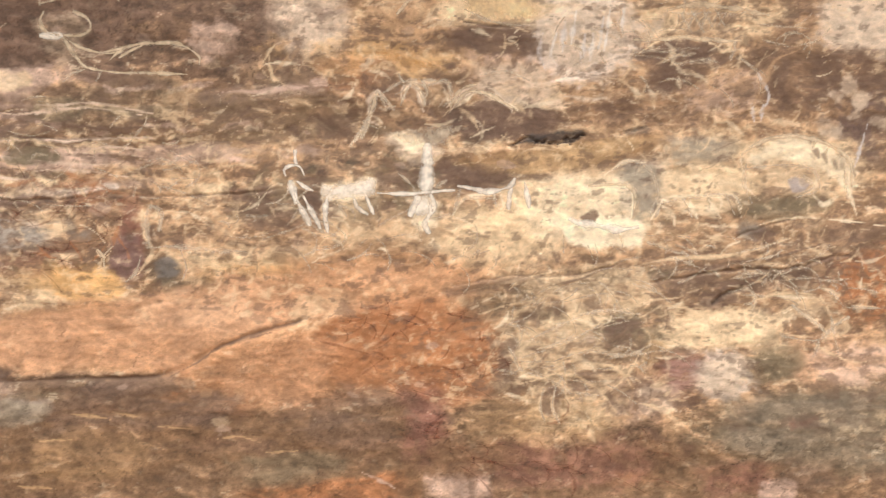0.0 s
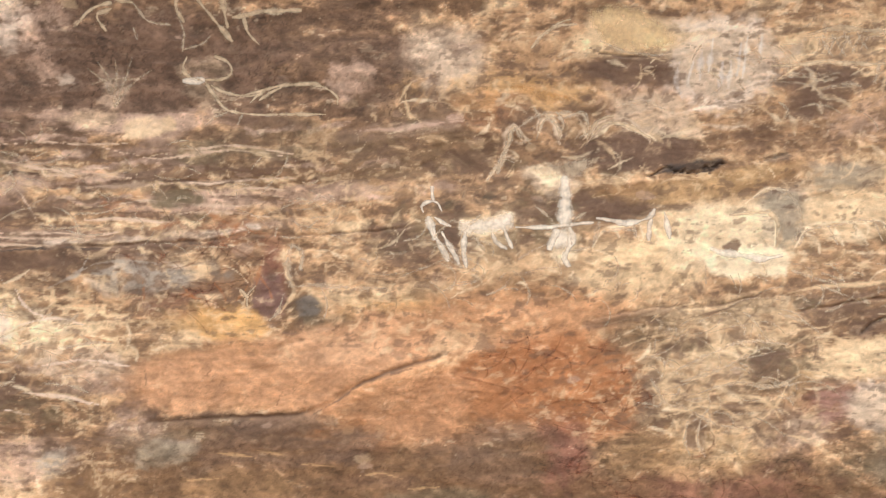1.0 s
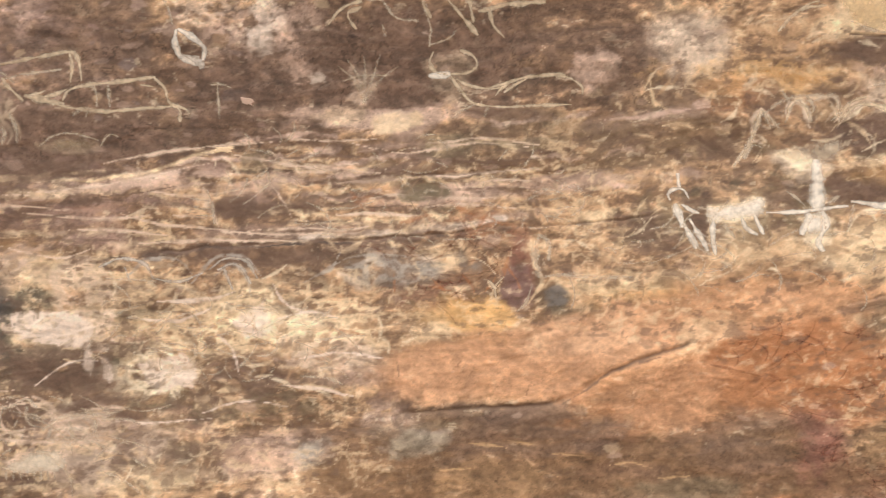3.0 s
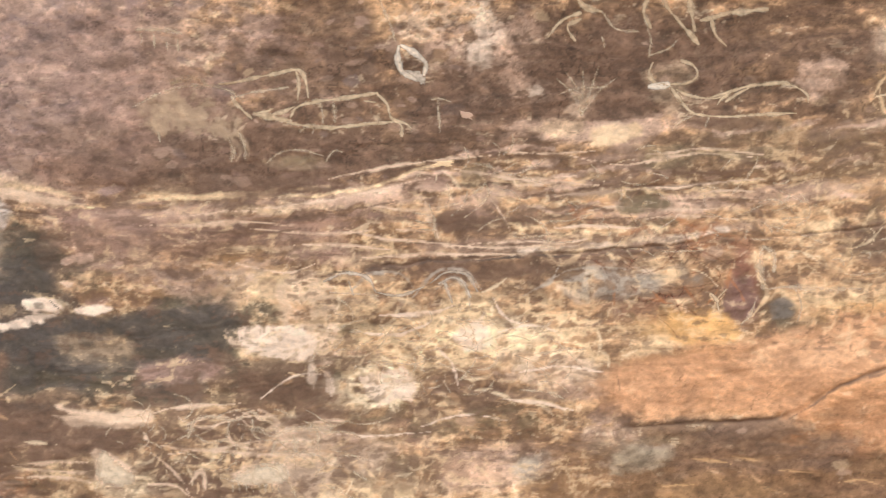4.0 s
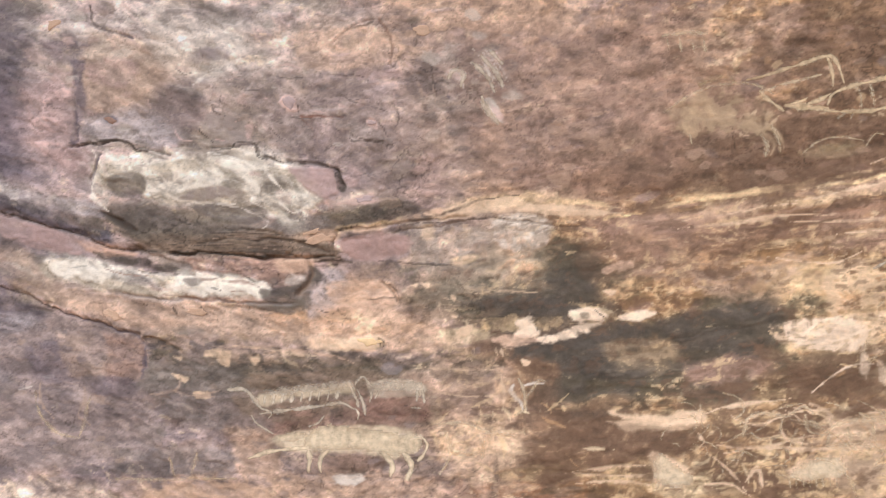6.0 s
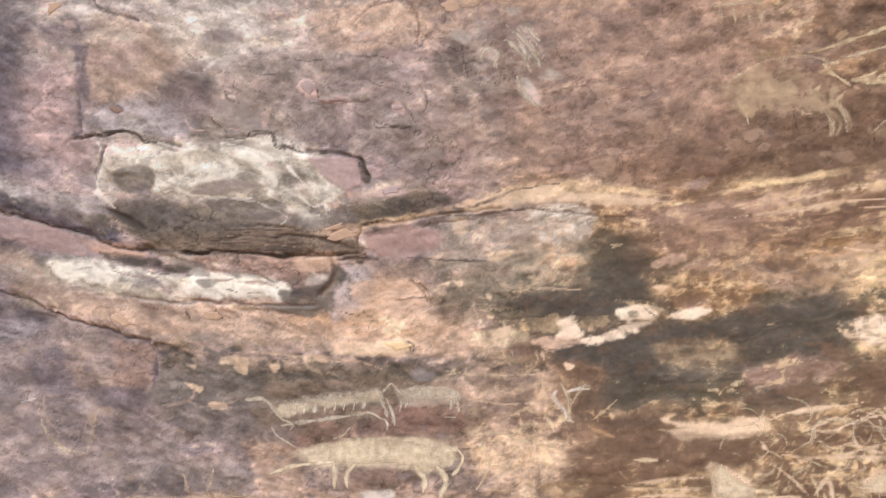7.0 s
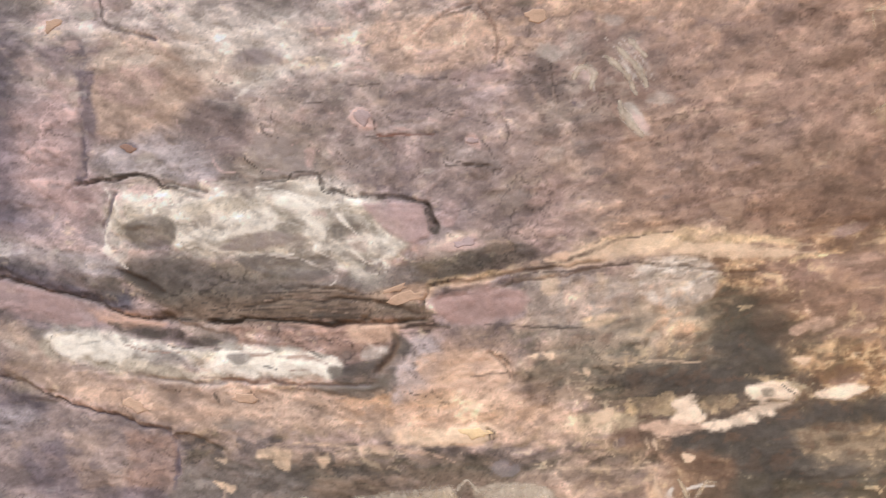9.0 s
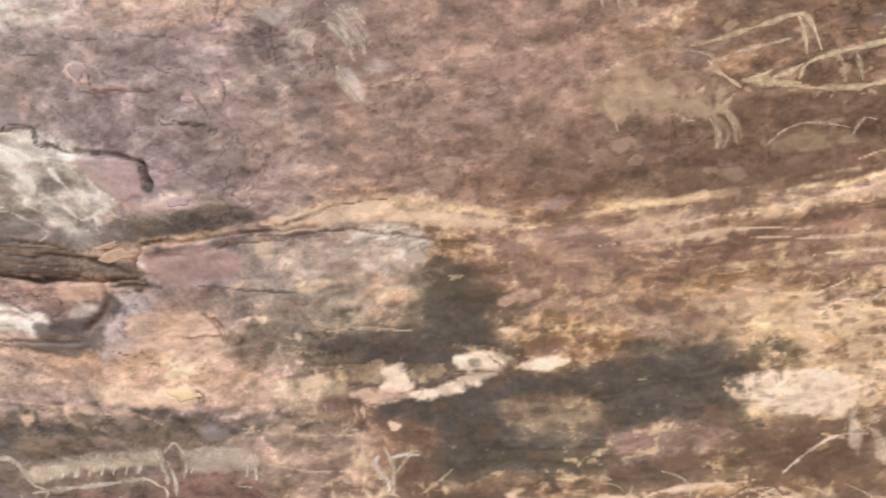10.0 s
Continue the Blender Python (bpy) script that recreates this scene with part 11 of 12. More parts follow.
painting("white_cow_painting", "white filled cow painting on grey-brown rock", "rock painting", (
    ("body", WHITE, ((0, ((1.287, 2.217), (1.356, 2.231), (1.411, 2.25), (1.426, 2.226), (1.42, 2.201), (1.359, 2.187), (1.295, 2.18))),)),
    ("leg", WHITE, ((0.0149, ((1.305, 2.189), (1.307, 2.144), (1.316, 2.103))),)),
    ("leg", FAINT, ((0.0095, ((1.324, 2.182), (1.342, 2.164), (1.359, 2.146))),)),
    ("leg", WHITE, ((0.0108, ((1.369, 2.193), (1.384, 2.169), (1.409, 2.156))),)),
    ("leg", WHITE, ((0.0122, ((1.399, 2.203), (1.412, 2.179), (1.423, 2.158))),)),))
painting("white_cross_painting", "plain white upright mark with a crossbar on the rock", "rock painting", (
    ("upright", WHITE, ((0.0365, ((1.54, 2.289), (1.542, 2.259), (1.544, 2.222))), (0.0243, ((1.532, 2.342), (1.537, 2.313), (1.538, 2.286))), (0.0189, ((1.525, 2.213), (1.513, 2.184), (1.509, 2.161))), (0.0175, ((1.552, 2.22), (1.559, 2.183), (1.548, 2.147), (1.558, 2.124))),)),
    ("middle", WHITE, ((0, ((1.509, 2.201), (1.538, 2.222), (1.559, 2.218), (1.56, 2.172), (1.537, 2.163), (1.51, 2.169))),)),
    ("crossbar", WHITE, ((0.0095, ((1.424, 2.21), (1.491, 2.214), (1.538, 2.223), (1.61, 2.235))),)),
    ("arm", FAINT, ((0.0095, ((1.469, 2.263), (1.488, 2.25), (1.513, 2.231))),)),
    ("arm", FAINT, ((0.0095, ((1.563, 2.234), (1.575, 2.248), (1.59, 2.258))),)),))
painting("stag_painting", "cream stag painting with curving antlers over brown rock", "rock painting", (
    ("antler", CREAM, ((0.010, ((1.587, 2.44), (1.618, 2.472), (1.665, 2.473), (1.728, 2.445))),)),
    ("antler", CREAM, ((0.010, ((1.58, 2.442), (1.601, 2.477), (1.636, 2.494))),)),
    ("neck", FAINT, ((0.016, ((1.397, 2.441), (1.387, 2.4), (1.369, 2.337))), (0.012, ((1.403, 2.448), (1.426, 2.416), (1.446, 2.425))))),
    ("back", FAINT, ((0.010, ((1.397, 2.434), (1.455, 2.479), (1.508, 2.49), (1.576, 2.489))), (0.009, ((1.468, 2.48), (1.504, 2.463), (1.52, 2.431))))),
    ("leg", FAINT, ((0.010, ((1.569, 2.488), (1.579, 2.455), (1.56, 2.434))),)),
    ("body", FAINT, ((0, ((1.424, 2.36), (1.477, 2.373), (1.584, 2.395), (1.593, 2.362), (1.549, 2.325), (1.488, 2.329))),))))
painting("cattle_painting", "cream filled cattle painting with a drooping tail", "rock painting", (
    ("back", CREAM, ((0.010, ((1.928, 2.279), (1.988, 2.29), (2.025, 2.288), (2.045, 2.263), (2.043, 2.228))),)),
    ("muzzle", WHITE, ((0.016, ((1.889, 2.195), (1.938, 2.187), (2, 2.183), (2.06, 2.193))),))))
painting("goat_painting", "faded white goat outline next to the cream cattle", "rock painting", (
    ("back", WHITE, ((0.0122, ((1.614, 2.246), (1.686, 2.241), (1.737, 2.256), (1.75, 2.279))),)),
    ("belly", FAINT, ((0.0095, ((1.629, 2.214), (1.674, 2.224), (1.713, 2.224))),)),
    ("leg", FAINT, ((0.0122, ((1.621, 2.24), (1.617, 2.21), (1.612, 2.183))),)),
    ("leg", FAINT, ((0.0122, ((1.704, 2.237), (1.717, 2.2))),)),
    ("leg", WHITE, ((0.0108, ((1.744, 2.255), (1.742, 2.202))),)),
    ("leg", WHITE, ((0.0108, ((1.774, 2.273), (1.781, 2.247), (1.792, 2.21))),)),))
painting("boar_painting", "cream boar outline with a bristled back", "rock painting", (
    ("back", CREAM, ((0.012, ((2.283, 2.388), (2.332, 2.426), (2.41, 2.447), (2.49, 2.434), (2.547, 2.399), (2.556, 2.339))),)),
    ("belly", FAINT, ((0.009, ((2.3, 2.355), (2.378, 2.374), (2.458, 2.37), (2.476, 2.325), (2.426, 2.3))), (0.009, ((2.402, 2.338), (2.433, 2.354), (2.462, 2.33), (2.432, 2.307))))),
    ("leg", FAINT, ((0.010, ((2.298, 2.369), (2.301, 2.315), (2.322, 2.276))),)),
    ("leg", FAINT, ((0.010, ((2.536, 2.377), (2.549, 2.318))),)),
    *(("bristle", CREAM, ((0.006, pts),)) for pts in (((2.452, 2.421), (2.46, 2.445)), ((2.482, 2.41), (2.493, 2.433)), ((2.508, 2.395), (2.525, 2.417))))))
painting("antelope_painting", "faded cream antelope with many legs on grey rock", "rock painting", (
    ("back", FAINT, ((0.011, ((1.985, 2.325), (2.03, 2.35), (2.072, 2.334), (2.098, 2.282), (2.084, 2.226))),)),
    ("flank", FAINT, ((0.009, ((2.108, 2.255), (2.174, 2.275), (2.266, 2.291), (2.296, 2.267))),)),
    ("leg", FAINT, ((0.009, ((2.114, 2.263), (2.096, 2.22))),)), ("leg", FAINT, ((0.009, ((2.161, 2.271), (2.186, 2.229))),)),
    ("leg", FAINT, ((0.009, ((2.26, 2.286), (2.285, 2.245))),))))
LATTICE = [((2.105, 2.708), (2.137, 2.664)), ((2.127, 2.717), (2.164, 2.669)), ((2.153, 2.725), (2.185, 2.679)), ((2.18, 2.727), (2.211, 2.687)), ((2.123, 2.67), (2.138, 2.715)), ((2.15, 2.672), (2.167, 2.721)), ((2.176, 2.679), (2.194, 2.726)), ((2.195, 2.686), (2.213, 2.722))]
painting("hatched_bull_painting", "cream bull painting with a hatched body", "rock painting", (
    ("outline", CREAM, ((0.012, ((2.071, 2.712), (2.136, 2.731), (2.231, 2.729), (2.312, 2.723))), (0.012, ((1.998, 2.638), (2.052, 2.643), (2.105, 2.651), (2.186, 2.653), (2.253, 2.655))))),
    *(("hatch", FAINT, ((0.007, pts),)) for pts in LATTICE),
    ("leg", FAINT, ((0.012, ((2.239, 2.66), (2.231, 2.606))),)), ("leg", FAINT, ((0.012, ((2.099, 2.587), (2.164, 2.602), (2.205, 2.601))),))))
painting("large_ox_painting", "large cream ox painting high on the face", "rock painting", (
    ("body", BUFF, ((0, ((1.541, 2.741), (1.633, 2.761), (1.73, 2.728), (1.775, 2.678), (1.711, 2.643), (1.617, 2.644), (1.573, 2.683))),)),
    ("horn", CREAM, ((0.010, ((1.428, 2.638), (1.471, 2.689), (1.531, 2.7))),)), ("horn", CREAM, ((0.009, ((1.459, 2.674), (1.49, 2.703), (1.516, 2.712))),)),
    ("belly", FAINT, ((0.008, ((1.588, 2.664), (1.657, 2.643), (1.751, 2.645))),))))
painting("yellow_bull_painting", "yellow ochre bull painting with a lowered head", "rock painting", (
    ("body", paint_material("yellow_paint", PIGMENT["yellow"], 0.5, 0.2), ((0, ((1.327, 2.55), (1.407, 2.563), (1.503, 2.55), (1.571, 2.549), (1.547, 2.514), (1.467, 2.494), (1.424, 2.517))),)),
    ("leg", FAINT, ((0.009, ((1.446, 2.499), (1.463, 2.467), (1.444, 2.448))),)), ("leg", FAINT, ((0.009, ((1.501, 2.492), (1.521, 2.464), (1.512, 2.444))),)), ("back", FAINT, ((0.009, ((1.641, 2.514), (1.707, 2.532), (1.762, 2.516))),))))
painting("striped_deer_painting", "pale deer painting with a ladder-striped body", "rock painting", (
    ("head", PALE, ((0.0135, ((-1.626, 1.718), (-1.59, 1.717), (-1.565, 1.695), (-1.551, 1.672))),)),
    ("body", PALE, ((0, ((-1.562, 1.714), (-1.498, 1.726), (-1.419, 1.733), (-1.337, 1.738), (-1.328, 1.711), (-1.368, 1.707), (-1.447, 1.702), (-1.529, 1.697))),)),
    ("belly", PALE, ((0.0108, ((-1.557, 1.656), (-1.502, 1.664), (-1.423, 1.671), (-1.369, 1.679), (-1.336, 1.663))),)),
    ("stripe", PALE, ((0.0081, ((-1.541, 1.702), (-1.545, 1.68))),)),
    ("stripe", PALE, ((0.0081, ((-1.52, 1.703), (-1.524, 1.681))),)),
    ("stripe", PALE, ((0.0081, ((-1.499, 1.704), (-1.503, 1.682))),)),
    ("stripe", PALE, ((0.0081, ((-1.479, 1.705), (-1.482, 1.683))),)),
    ("stripe", PALE, ((0.0081, ((-1.457, 1.706), (-1.461, 1.684))),)),
    ("stripe", PALE, ((0.0081, ((-1.436, 1.707), (-1.44, 1.685))),)),
    ("stripe", PALE, ((0.0081, ((-1.415, 1.708), (-1.419, 1.686))),)),
    ("stripe", PALE, ((0.0081, ((-1.394, 1.709), (-1.398, 1.687))),)),
    ("stripe", PALE, ((0.0081, ((-1.373, 1.71), (-1.377, 1.688))),)),
    ("leg", PALE, ((0.0095, ((-1.344, 1.72), (-1.332, 1.689), (-1.328, 1.667))),)),
    ("leg", PALE, ((0.0081, ((-1.336, 1.665), (-1.327, 1.653), (-1.329, 1.637))),)),
    ("leg", PALE, ((0.0081, ((-1.328, 1.711), (-1.317, 1.681), (-1.312, 1.647))),)),
    ("leg", PALE, ((0.0081, ((-1.553, 1.672), (-1.528, 1.659), (-1.537, 1.646))),)),))
painting("fawn_painting", "pale grey fawn painting behind the striped deer", "rock painting", (
    ("body", PALE, ((0, ((-1.299, 1.722), (-1.248, 1.736), (-1.173, 1.732), (-1.169, 1.705), (-1.236, 1.703), (-1.287, 1.697))),)),
    ("head", PALE, ((0.0108, ((-1.333, 1.724), (-1.312, 1.743), (-1.293, 1.72))),)),
    ("leg", PALE, ((0.0081, ((-1.294, 1.705), (-1.299, 1.678))),)),
    ("leg", PALE, ((0.0081, ((-1.278, 1.705), (-1.288, 1.688))),)),
    ("leg", PALE, ((0.0081, ((-1.184, 1.708), (-1.189, 1.68))),)),
    ("leg", PALE, ((0.0081, ((-1.173, 1.711), (-1.169, 1.676))),)),
    ("hoof", PALE, ((0.0054, ((-1.202, 1.665), (-1.177, 1.664))),)),))
painting("pale_ox_painting", "pale cream ox painting with thick legs and a curved tail", "rock painting", (
    ("body", HIDE, ((0, ((-1.457, 1.609), (-1.405, 1.63), (-1.32, 1.62), (-1.241, 1.607), (-1.18, 1.599), (-1.17, 1.575), (-1.187, 1.555), (-1.217, 1.549), (-1.257, 1.544), (-1.309, 1.557), (-1.376, 1.562), (-1.431, 1.563), (-1.457, 1.576))),)),
    ("head", HIDE, ((0, ((-1.537, 1.603), (-1.489, 1.613), (-1.442, 1.609), (-1.453, 1.59), (-1.498, 1.585), (-1.529, 1.59))),)),
    ("horn", PALE, ((0.0081, ((-1.574, 1.655), (-1.565, 1.637), (-1.548, 1.623), (-1.526, 1.608))),)),
    ("horn", PALE, ((0.0081, ((-1.445, 1.623), (-1.422, 1.631), (-1.407, 1.648))),)),
    ("neck", HIDE, ((0.0122, ((-1.589, 1.549), (-1.533, 1.565), (-1.481, 1.571), (-1.446, 1.573))),)),
    ("leg", HIDE, ((0.0122, ((-1.444, 1.567), (-1.444, 1.541), (-1.448, 1.512))),)),
    ("leg", HIDE, ((0.0095, ((-1.399, 1.565), (-1.419, 1.544), (-1.418, 1.511))),)),
    ("leg", HIDE, ((0.0175, ((-1.275, 1.558), (-1.255, 1.527), (-1.258, 1.496))),)),
    ("leg", HIDE, ((0.0149, ((-1.225, 1.554), (-1.207, 1.523), (-1.218, 1.487))),)),
    ("tail", HIDE, ((0.0081, ((-1.182, 1.599), (-1.166, 1.577), (-1.174, 1.553), (-1.192, 1.534))),)),))
painting("upright_mark_painting", "small plain cream upright mark on dark rock", "rock painting", (
    ("upright", FAINT, ((0.012, ((-0.948, 1.732), (-0.932, 1.698), (-0.932, 1.65))), (0.009, ((-0.928, 1.684), (-0.902, 1.722), (-0.882, 1.724))), (0.008, ((-0.959, 1.643), (-0.938, 1.65), (-0.921, 1.645))))),))
painting("comb_mark_painting", "pale comb-shaped mark painted on russet rock", "rock painting", (
    ("bar", FAINT, ((0.013, ((-0.583, 2.533), (-0.532, 2.539), (-0.479, 2.536))),)),
    *(("tooth", FAINT, ((0.008, pts),)) for pts in (((-0.571, 2.53), (-0.569, 2.5)), ((-0.543, 2.529), (-0.54, 2.495)), ((-0.514, 2.515), (-0.511, 2.491)), ((-0.488, 2.522), (-0.485, 2.492))))))
painting("chalk_mark_painting", "whitish chalky streak mark on mauve rock", "rock painting", (
    ("arch", PALE, ((0.014, ((-1.077, 2.451), (-1.059, 2.47), (-1.04, 2.459), (-1.048, 2.43))),)), ("smear", PALE, ((0.016, ((-1, 2.409), (-0.991, 2.382), (-0.964, 2.341))),)),
    *(("stroke", PALE, ((0.012, pts),)) for pts in (((-1.019, 2.489), (-0.988, 2.455), (-0.97, 2.415)), ((-0.999, 2.502), (-0.968, 2.468), (-0.952, 2.428)), ((-0.978, 2.515), (-0.947, 2.481))))))
painting("arch_herd_painting", "grey-white arched animal backs painted over tan beds", "rock painting", (
    ("back", PALE, ((0.009, ((0.118, 1.989), (0.156, 2.019), (0.203, 2.016), (0.232, 1.977))), (0.008, ((0.137, 1.991), (0.17, 2.007), (0.197, 1.995), (0.215, 1.962))))),
    ("back", PALE, ((0.009, ((-0.132, 1.979), (-0.081, 2.002), (-0.028, 1.993), (-0.007, 1.961))), (0.008, ((-0.007, 1.961), (0.053, 1.958), (0.105, 1.982))))),
    ("leg", PALE, ((0.008, ((0.15, 1.998), (0.161, 1.972), (0.173, 1.946))),)), ("leg", PALE, ((0.008, ((-0.073, 1.983), (-0.059, 1.95))),)),
    ("belly", FAINT, ((0.008, ((-0.117, 1.953), (-0.052, 1.955), (0, 1.954))),))))
painting("yellow_calf_painting", "yellow-cream calf painting above the orange wash", "rock painting", (
    ("neck", FAINT, ((0.018, ((0.893, 2.123), (0.889, 2.075), (0.902, 2.022))),)),
    ("body", FAINT, ((0.014, ((0.906, 2.025), (0.966, 2.033), (1.046, 2.032), (1.126, 2.039))),)),
    ("leg", FAINT, ((0.010, ((0.886, 2.007), (0.876, 1.966), (0.853, 1.937))),)), ("leg", FAINT, ((0.010, ((0.973, 2.027), (0.989, 1.987), (0.984, 1.953))),)),
    ("head", FAINT, ((0.012, ((0.892, 2.127), (0.92, 2.111), (0.921, 2.064))),))))
painting("forked_mark_painting", "small cream forked mark on maroon rock", "rock painting", (
    ("stem", CREAM, ((0.008, ((0.801, 1.968), (0.799, 1.995), (0.818, 2.019))), (0.007, ((0.8, 1.988), (0.781, 2.007))))),))
painting("skeleton_painting", "cream ribbed outline painted on tan rock", "rock painting", (
    ("spine", FAINT, ((0.009, ((0.108, 2.177), (0.12, 2.144), (0.128, 2.098))),)),
    *(("rib", FAINT, ((0.006, pts),)) for pts in (((0.07, 2.154), (0.116, 2.151)), ((0.077, 2.135), (0.121, 2.134)), ((0.085, 2.115), (0.124, 2.118))))))

painting("bird_shape_painting", "cream filled peaked animal shape on tan rock", "rock painting", (
    ("body", HIDE, ((0, ((-0.64, 1.528), (-0.625, 1.555), (-0.598, 1.538), (-0.54, 1.486), (-0.582, 1.464), (-0.634, 1.478))),)),
    ("leg", FAINT, ((0.0095, ((-0.628, 1.481), (-0.638, 1.456))),)),))
painting("fringed_animal_painting", "cream animal painting with a fringe of short strokes", "rock painting", (
    ("body", HIDE, ((0, ((-0.345, 1.487), (-0.283, 1.53), (-0.22, 1.541), (-0.193, 1.517), (-0.206, 1.487), (-0.298, 1.479))),)),
    ("fringe", FAINT, ((0.0068, ((-0.328, 1.483), (-0.326, 1.462))),)),
    ("fringe", FAINT, ((0.0068, ((-0.313, 1.483), (-0.311, 1.462))),)),
    ("fringe", FAINT, ((0.0068, ((-0.297, 1.484), (-0.295, 1.464))),)),
    ("fringe", FAINT, ((0.0068, ((-0.282, 1.484), (-0.28, 1.464))),)),
    ("fringe", FAINT, ((0.0068, ((-0.267, 1.486), (-0.265, 1.465))),)),
    ("fringe", FAINT, ((0.0068, ((-0.252, 1.486), (-0.25, 1.465))),)),
    ("fringe", FAINT, ((0.0068, ((-0.237, 1.487), (-0.235, 1.467))),)),
    ("fringe", FAINT, ((0.0068, ((-0.221, 1.487), (-0.22, 1.467))),)),))
painting("long_legged_animal_painting", "worn cream long-legged animal outline on brown rock", "rock painting", (
    ("back", FAINT, ((0.0122, ((-0.437, 1.619), (-0.395, 1.642), (-0.331, 1.635), (-0.292, 1.656), (-0.265, 1.638))),)),
    ("leg", FAINT, ((0.0108, ((-0.418, 1.63), (-0.43, 1.587))),)),
    ("leg", FAINT, ((0.0108, ((-0.339, 1.632), (-0.345, 1.592))),)),
    ("leg", FAINT, ((0.0108, ((-0.288, 1.64), (-0.281, 1.6), (-0.249, 1.589))),)),
    ("belly", FAINT, ((0.0095, ((-0.414, 1.598), (-0.384, 1.581), (-0.34, 1.589))),)),))
painting("grazing_animal_painting", "worn cream grazing animal with looped legs", "rock painting", (
    ("back", FAINT, ((0.0149, ((-0.254, 1.586), (-0.218, 1.613), (-0.155, 1.624), (-0.103, 1.619))),)),
    ("leg", FAINT, ((0.0108, ((-0.231, 1.596), (-0.242, 1.56))),)),
    ("leg", FAINT, ((0.0108, ((-0.193, 1.608), (-0.182, 1.565))),)),
    ("leg", FAINT, ((0.0108, ((-0.137, 1.616), (-0.129, 1.563))),)),
    ("belly", FAINT, ((0.0108, ((-0.242, 1.56), (-0.194, 1.568), (-0.13, 1.56))),)),))
painting("arched_outline_painting", "faint cream arched outline low on mauve rock", "rock painting", (
    ("arch", GHOST, ((0.0108, ((-2.053, 1.73), (-2.047, 1.676), (-2.014, 1.627), (-1.965, 1.612))),)),
    ("side", GHOST, ((0.0095, ((-1.933, 1.713), (-1.95, 1.659), (-1.965, 1.612))),)),))
painting("low_animal_painting", "faint cream animal outline low on mauve rock", "rock painting", (
    ("back", GHOST, ((0.0095, ((-1.891, 1.509), (-1.77, 1.502), (-1.712, 1.505), (-1.615, 1.5))),)),
    ("leg", GHOST, ((0.0095, ((-1.766, 1.56), (-1.756, 1.507))),)),
    ("leg", GHOST, ((0.0095, ((-1.701, 1.569), (-1.719, 1.506))),)),))
painting("spotted_calf_painting", "worn cream calf outline beside the pale ox", "rock painting", (
    ("back", FAINT, ((0.0122, ((-1.147, 1.622), (-1.08, 1.626), (-1.014, 1.602), (-0.955, 1.594))),)),
    ("leg", FAINT, ((0.0122, ((-1.123, 1.611), (-1.11, 1.555), (-1.139, 1.5))),)),
    ("leg", FAINT, ((0.0108, ((-1.028, 1.595), (-1.037, 1.54))),)),
    ("belly", FAINT, ((0.0108, ((-1.11, 1.555), (-1.07, 1.552), (-1.032, 1.554))),)),))
painting("branching_animal_painting", "cream animal outline with branching legs on red-brown rock", "rock painting", (
    ("back", FAINT, ((0.0135, ((2.415, 1.97), (2.502, 1.964), (2.538, 1.996), (2.58, 2.03))),)),
    ("leg", FAINT, ((0.0122, ((2.44, 2.043), (2.497, 2.008), (2.529, 1.982))),)),
    ("leg", FAINT, ((0.0108, ((2.512, 1.969), (2.503, 1.924))),)),
    ("leg", FAINT, ((0.0108, ((2.535, 2.026), (2.551, 1.973), (2.559, 1.94))),)),
    ("tail", FAINT, ((0.0095, ((2.571, 2.05), (2.651, 2.057))),)),))
painting("hatched_herd_painting", "tangled cream animal outlines on tan rock", "rock painting", (
    ("back", FAINT, ((0.0108, ((1.828, 1.895), (1.908, 1.947), (1.987, 1.983), (2.085, 1.985))),)),
    ("flank", FAINT, ((0.0095, ((1.847, 1.875), (1.926, 1.908), (1.993, 1.953))),)),
    ("leg", FAINT, ((0.0108, ((1.778, 1.876), (1.818, 1.821), (1.871, 1.808))),)),
    ("leg", FAINT, ((0.0095, ((1.874, 1.781), (1.87, 1.736), (1.888, 1.699))),)),
    ("leg", FAINT, ((0.0095, ((1.903, 1.789), (1.9, 1.739), (1.924, 1.697))),)),
    ("belly", FAINT, ((0.0108, ((1.891, 1.849), (1.97, 1.885), (2.053, 1.88), (2.12, 1.917))),)),))
painting("chest_mark_painting", "worn white ribbed mark above the white cow", "rock painting", (
    ("side", FAINT, ((0.0122, ((1.373, 2.335), (1.394, 2.418), (1.402, 2.454))),)),
    ("side", FAINT, ((0.0108, ((1.402, 2.452), (1.422, 2.433), (1.447, 2.412))),)),
    ("rib", FAINT, ((0.0108, ((1.347, 2.318), (1.38, 2.37), (1.413, 2.366))),)),
    ("loop", FAINT, ((0.0108, ((1.46, 2.423), (1.473, 2.469), (1.493, 2.476), (1.518, 2.429))),)),
    ("bar", FAINT, ((0.0108, ((1.472, 2.482), (1.519, 2.48), (1.565, 2.495), (1.583, 2.435))),)),))

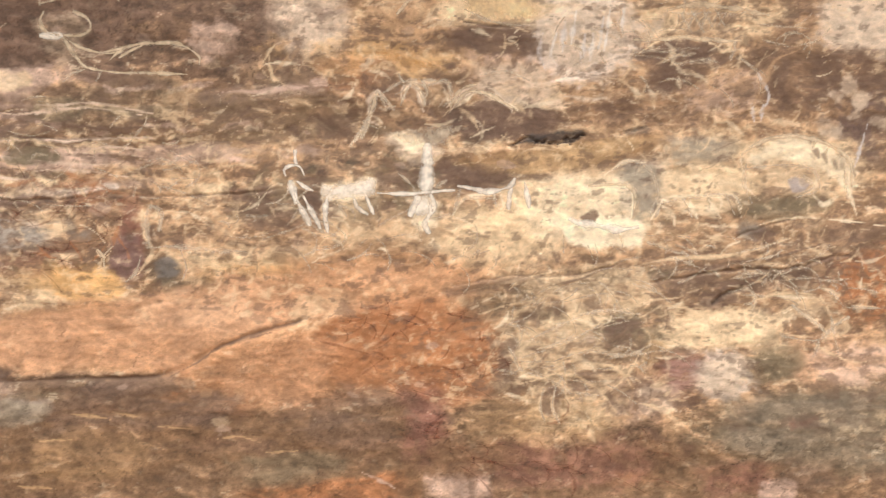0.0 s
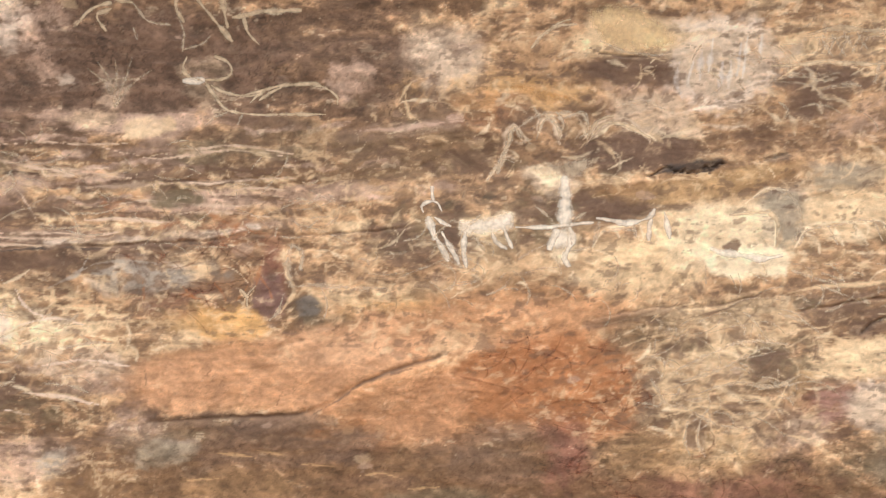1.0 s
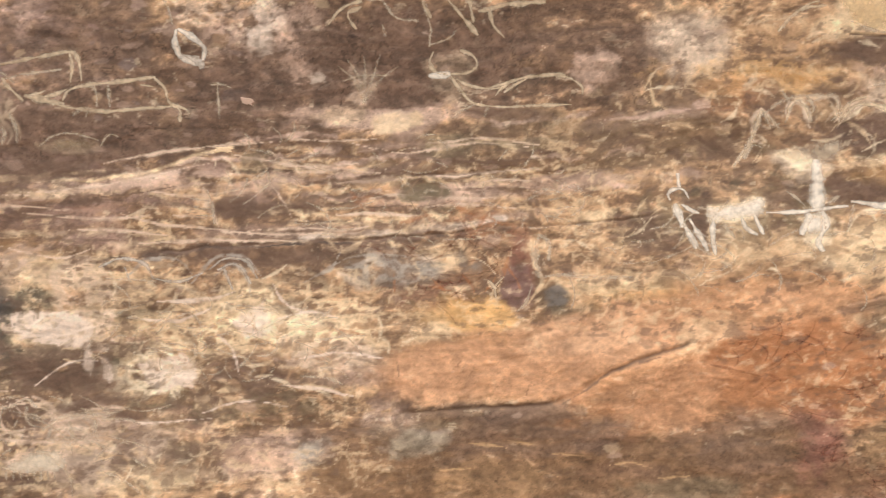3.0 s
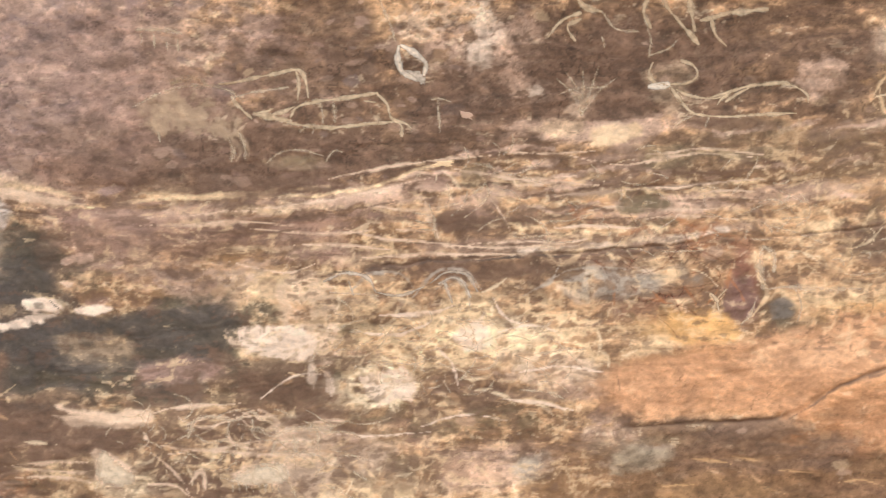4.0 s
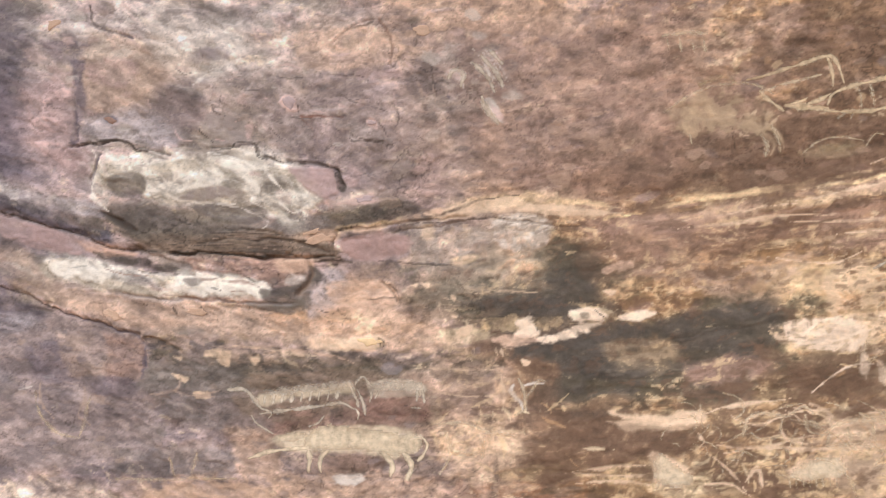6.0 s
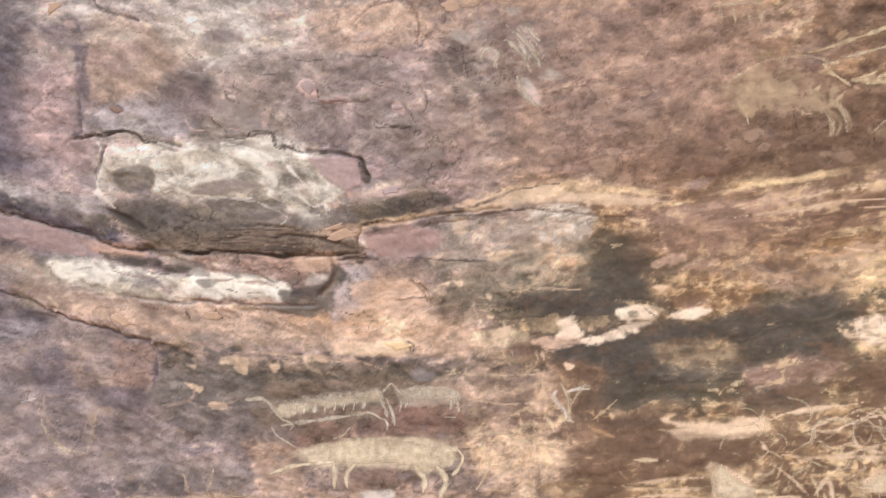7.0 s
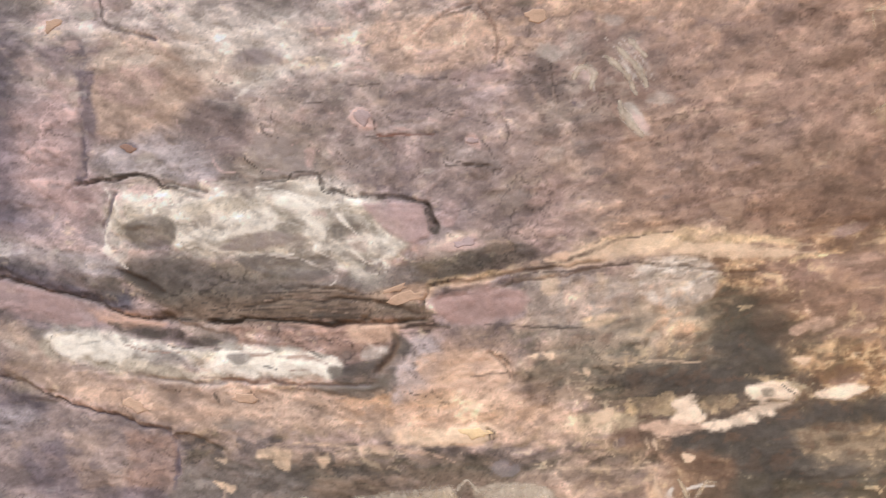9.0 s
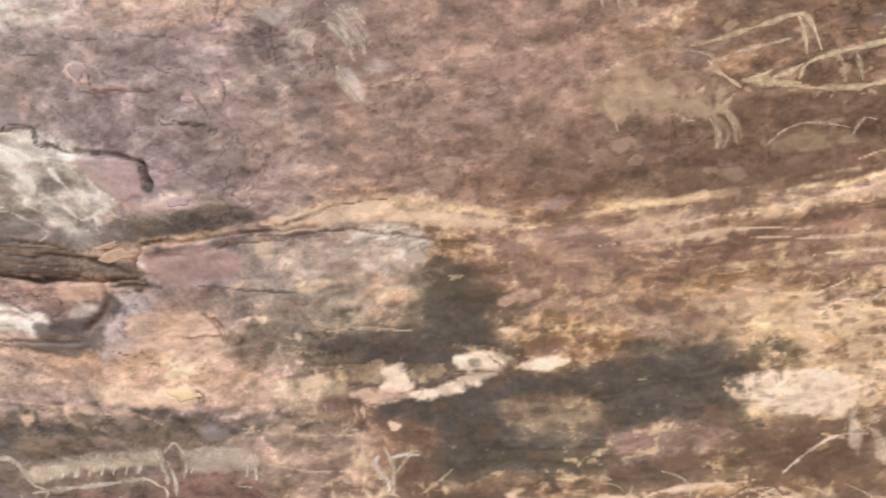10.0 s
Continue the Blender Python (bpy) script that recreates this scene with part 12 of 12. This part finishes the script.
# faint overlapping outlines, worn past recognition
def tangle(name, x, z, rx, rz, count, material, label, seed, width=0.008):
    rnd = random.Random(seed)
    base = tagged(new(name), label, "rock painting", "worn paintings", "stuff")
    bm = bmesh.new()
    for _ in range(count):
        a, r = rnd.uniform(0, 6.28), rnd.random() ** 0.5
        px, pz = x + r * rx * math.cos(a), z + r * rz * math.sin(a)
        way, bend, size = rnd.gauss(0.1, 0.55), rnd.gauss(0, 1.1), rnd.uniform(0.04, 0.13)
        if rnd.random() < 0.25:
            way += 1.4
            size *= 0.5
        pts = []
        for k in range(5):
            pts.append((px, pz))
            way += bend * 0.28
            px, pz = px + 0.25 * size * math.cos(way), pz + 0.25 * size * math.sin(way) * 0.7
        brush(bm, pts, width * rnd.uniform(0.6, 1.3))
    ob = link("strokes", bm, material, base)
    return base


for k, (spot, count, material) in enumerate((
    ((1.913, 1.906, 0.205, 0.165, 6), 60, GHOST), ((2.233, 2.104, 0.349, 0.082, 6), 60, GHOST), ((1.411, 2.103, 0.381, 0.081, 6), 40, GHOST), ((2.107, 2.635, 0.322, 0.094, 5), 40, GHOST),
    ((0.153, 1.823, 0.348, 0.108, 4), 70, GHOST), ((-0.255, 1.568, 0.283, 0.108, 3), 26, GHOST), ((-0.362, 1.57, 0.279, 0.108, 0), 24, GHOST), ((0.536, 2.201, 0.446, 0.135, 4), 60, GHOST),
    ((1.534, 1.841, 0.233, 0.11, 6), 40, RED), ((1.873, 1.626, 0.343, 0.083, 6), 40, RED), ((0.68, 2.062, 0.149, 0.135, 4), 40, RED))):
    x, z, rx, rz, turn = spot
    tangle("worn_strokes", x, z, rx, rz, count, material, "overlapping worn red painted strokes" if material is RED else "overlapping worn cream painted strokes", 300 + k)

# ---- loose flakes of rock that lift from the face ----
def flake(x, z, rx, rz, turn, colour, seed, thick=0.0012):
    rnd = random.Random(seed)
    bm = bmesh.new()
    n, rows = 14, []
    rag = [rnd.uniform(0.5, 1.15) for _ in range(n)]
    for scale, lift in ((1.06, -0.004), (1.0, thick * 0.7), (0.86, thick), (0.4, thick)):
        row = []
        for k in range(n):
            a = 6.2832 * k / n
            u, v = rx * scale * rag[k] * math.cos(a), rz * scale * rag[k] * math.sin(a)
            c, s = math.cos(radians(turn)), math.sin(radians(turn))
            px, pz = x + u * c - v * s, z + u * s + v * c
            row.append(bm.verts.new((px, float(face_y(px, pz)) - lift, pz)))
        rows.append(row)
    for a, b in zip(rows, rows[1:]):
        for k in range(n):
            bm.faces.new((a[k], a[(k + 1) % n], b[(k + 1) % n], b[k]))
    bm.faces.new(rows[-1])
    return link("rock_flake", bm, FLAKES[colour], rock_wall)


FLAKES = {c: rock_material("flake_" + c, PIGMENT[c]) for c in ("bright", "sand", "pink", "mauve", "cream", "russet")}
for k, (spot, colour) in enumerate((
    ((-1.44, 2.399, 0.023, 0.015, -34), "pink"),  ((-1.291, 1.827, 0.031, 0.012, -3), "cream"),
    ((-1.389, 2.077, 0.035, 0.011, 10), "sand"), ((-1.408, 2.094, 0.028, 0.007, 12), "sand"), ((-1.687, 1.907, 0.023, 0.012, -3), "sand"),
    ((-1.867, 1.904, 0.025, 0.012, -24), "sand"), 
    ((-1.256, 2.349, 0.012, 0.007, -3), "pink"), ((-1.28, 2.171, 0.023, 0.009, 7), "pink"),
    ((0.183, 2.395, 0.017, 0.011, -16), "sand"), ((0.136, 2.277, 0.029, 0.008, 9), "cream"), ((-1.132, 2.565, 0.023, 0.014, -1), "sand"), ((-1.947, 2.584, 0.018, 0.012, 40), "sand"),
    ((0.135, 2.276, 0.023, 0.008, 10), "cream"), ((-2.128, 2.09, 0.013, 0.007, -3), "mauve"), ((-1.84, 2.363, 0.014, 0.008, -2), "russet"))):
    flake(*spot, colour, 700 + k)
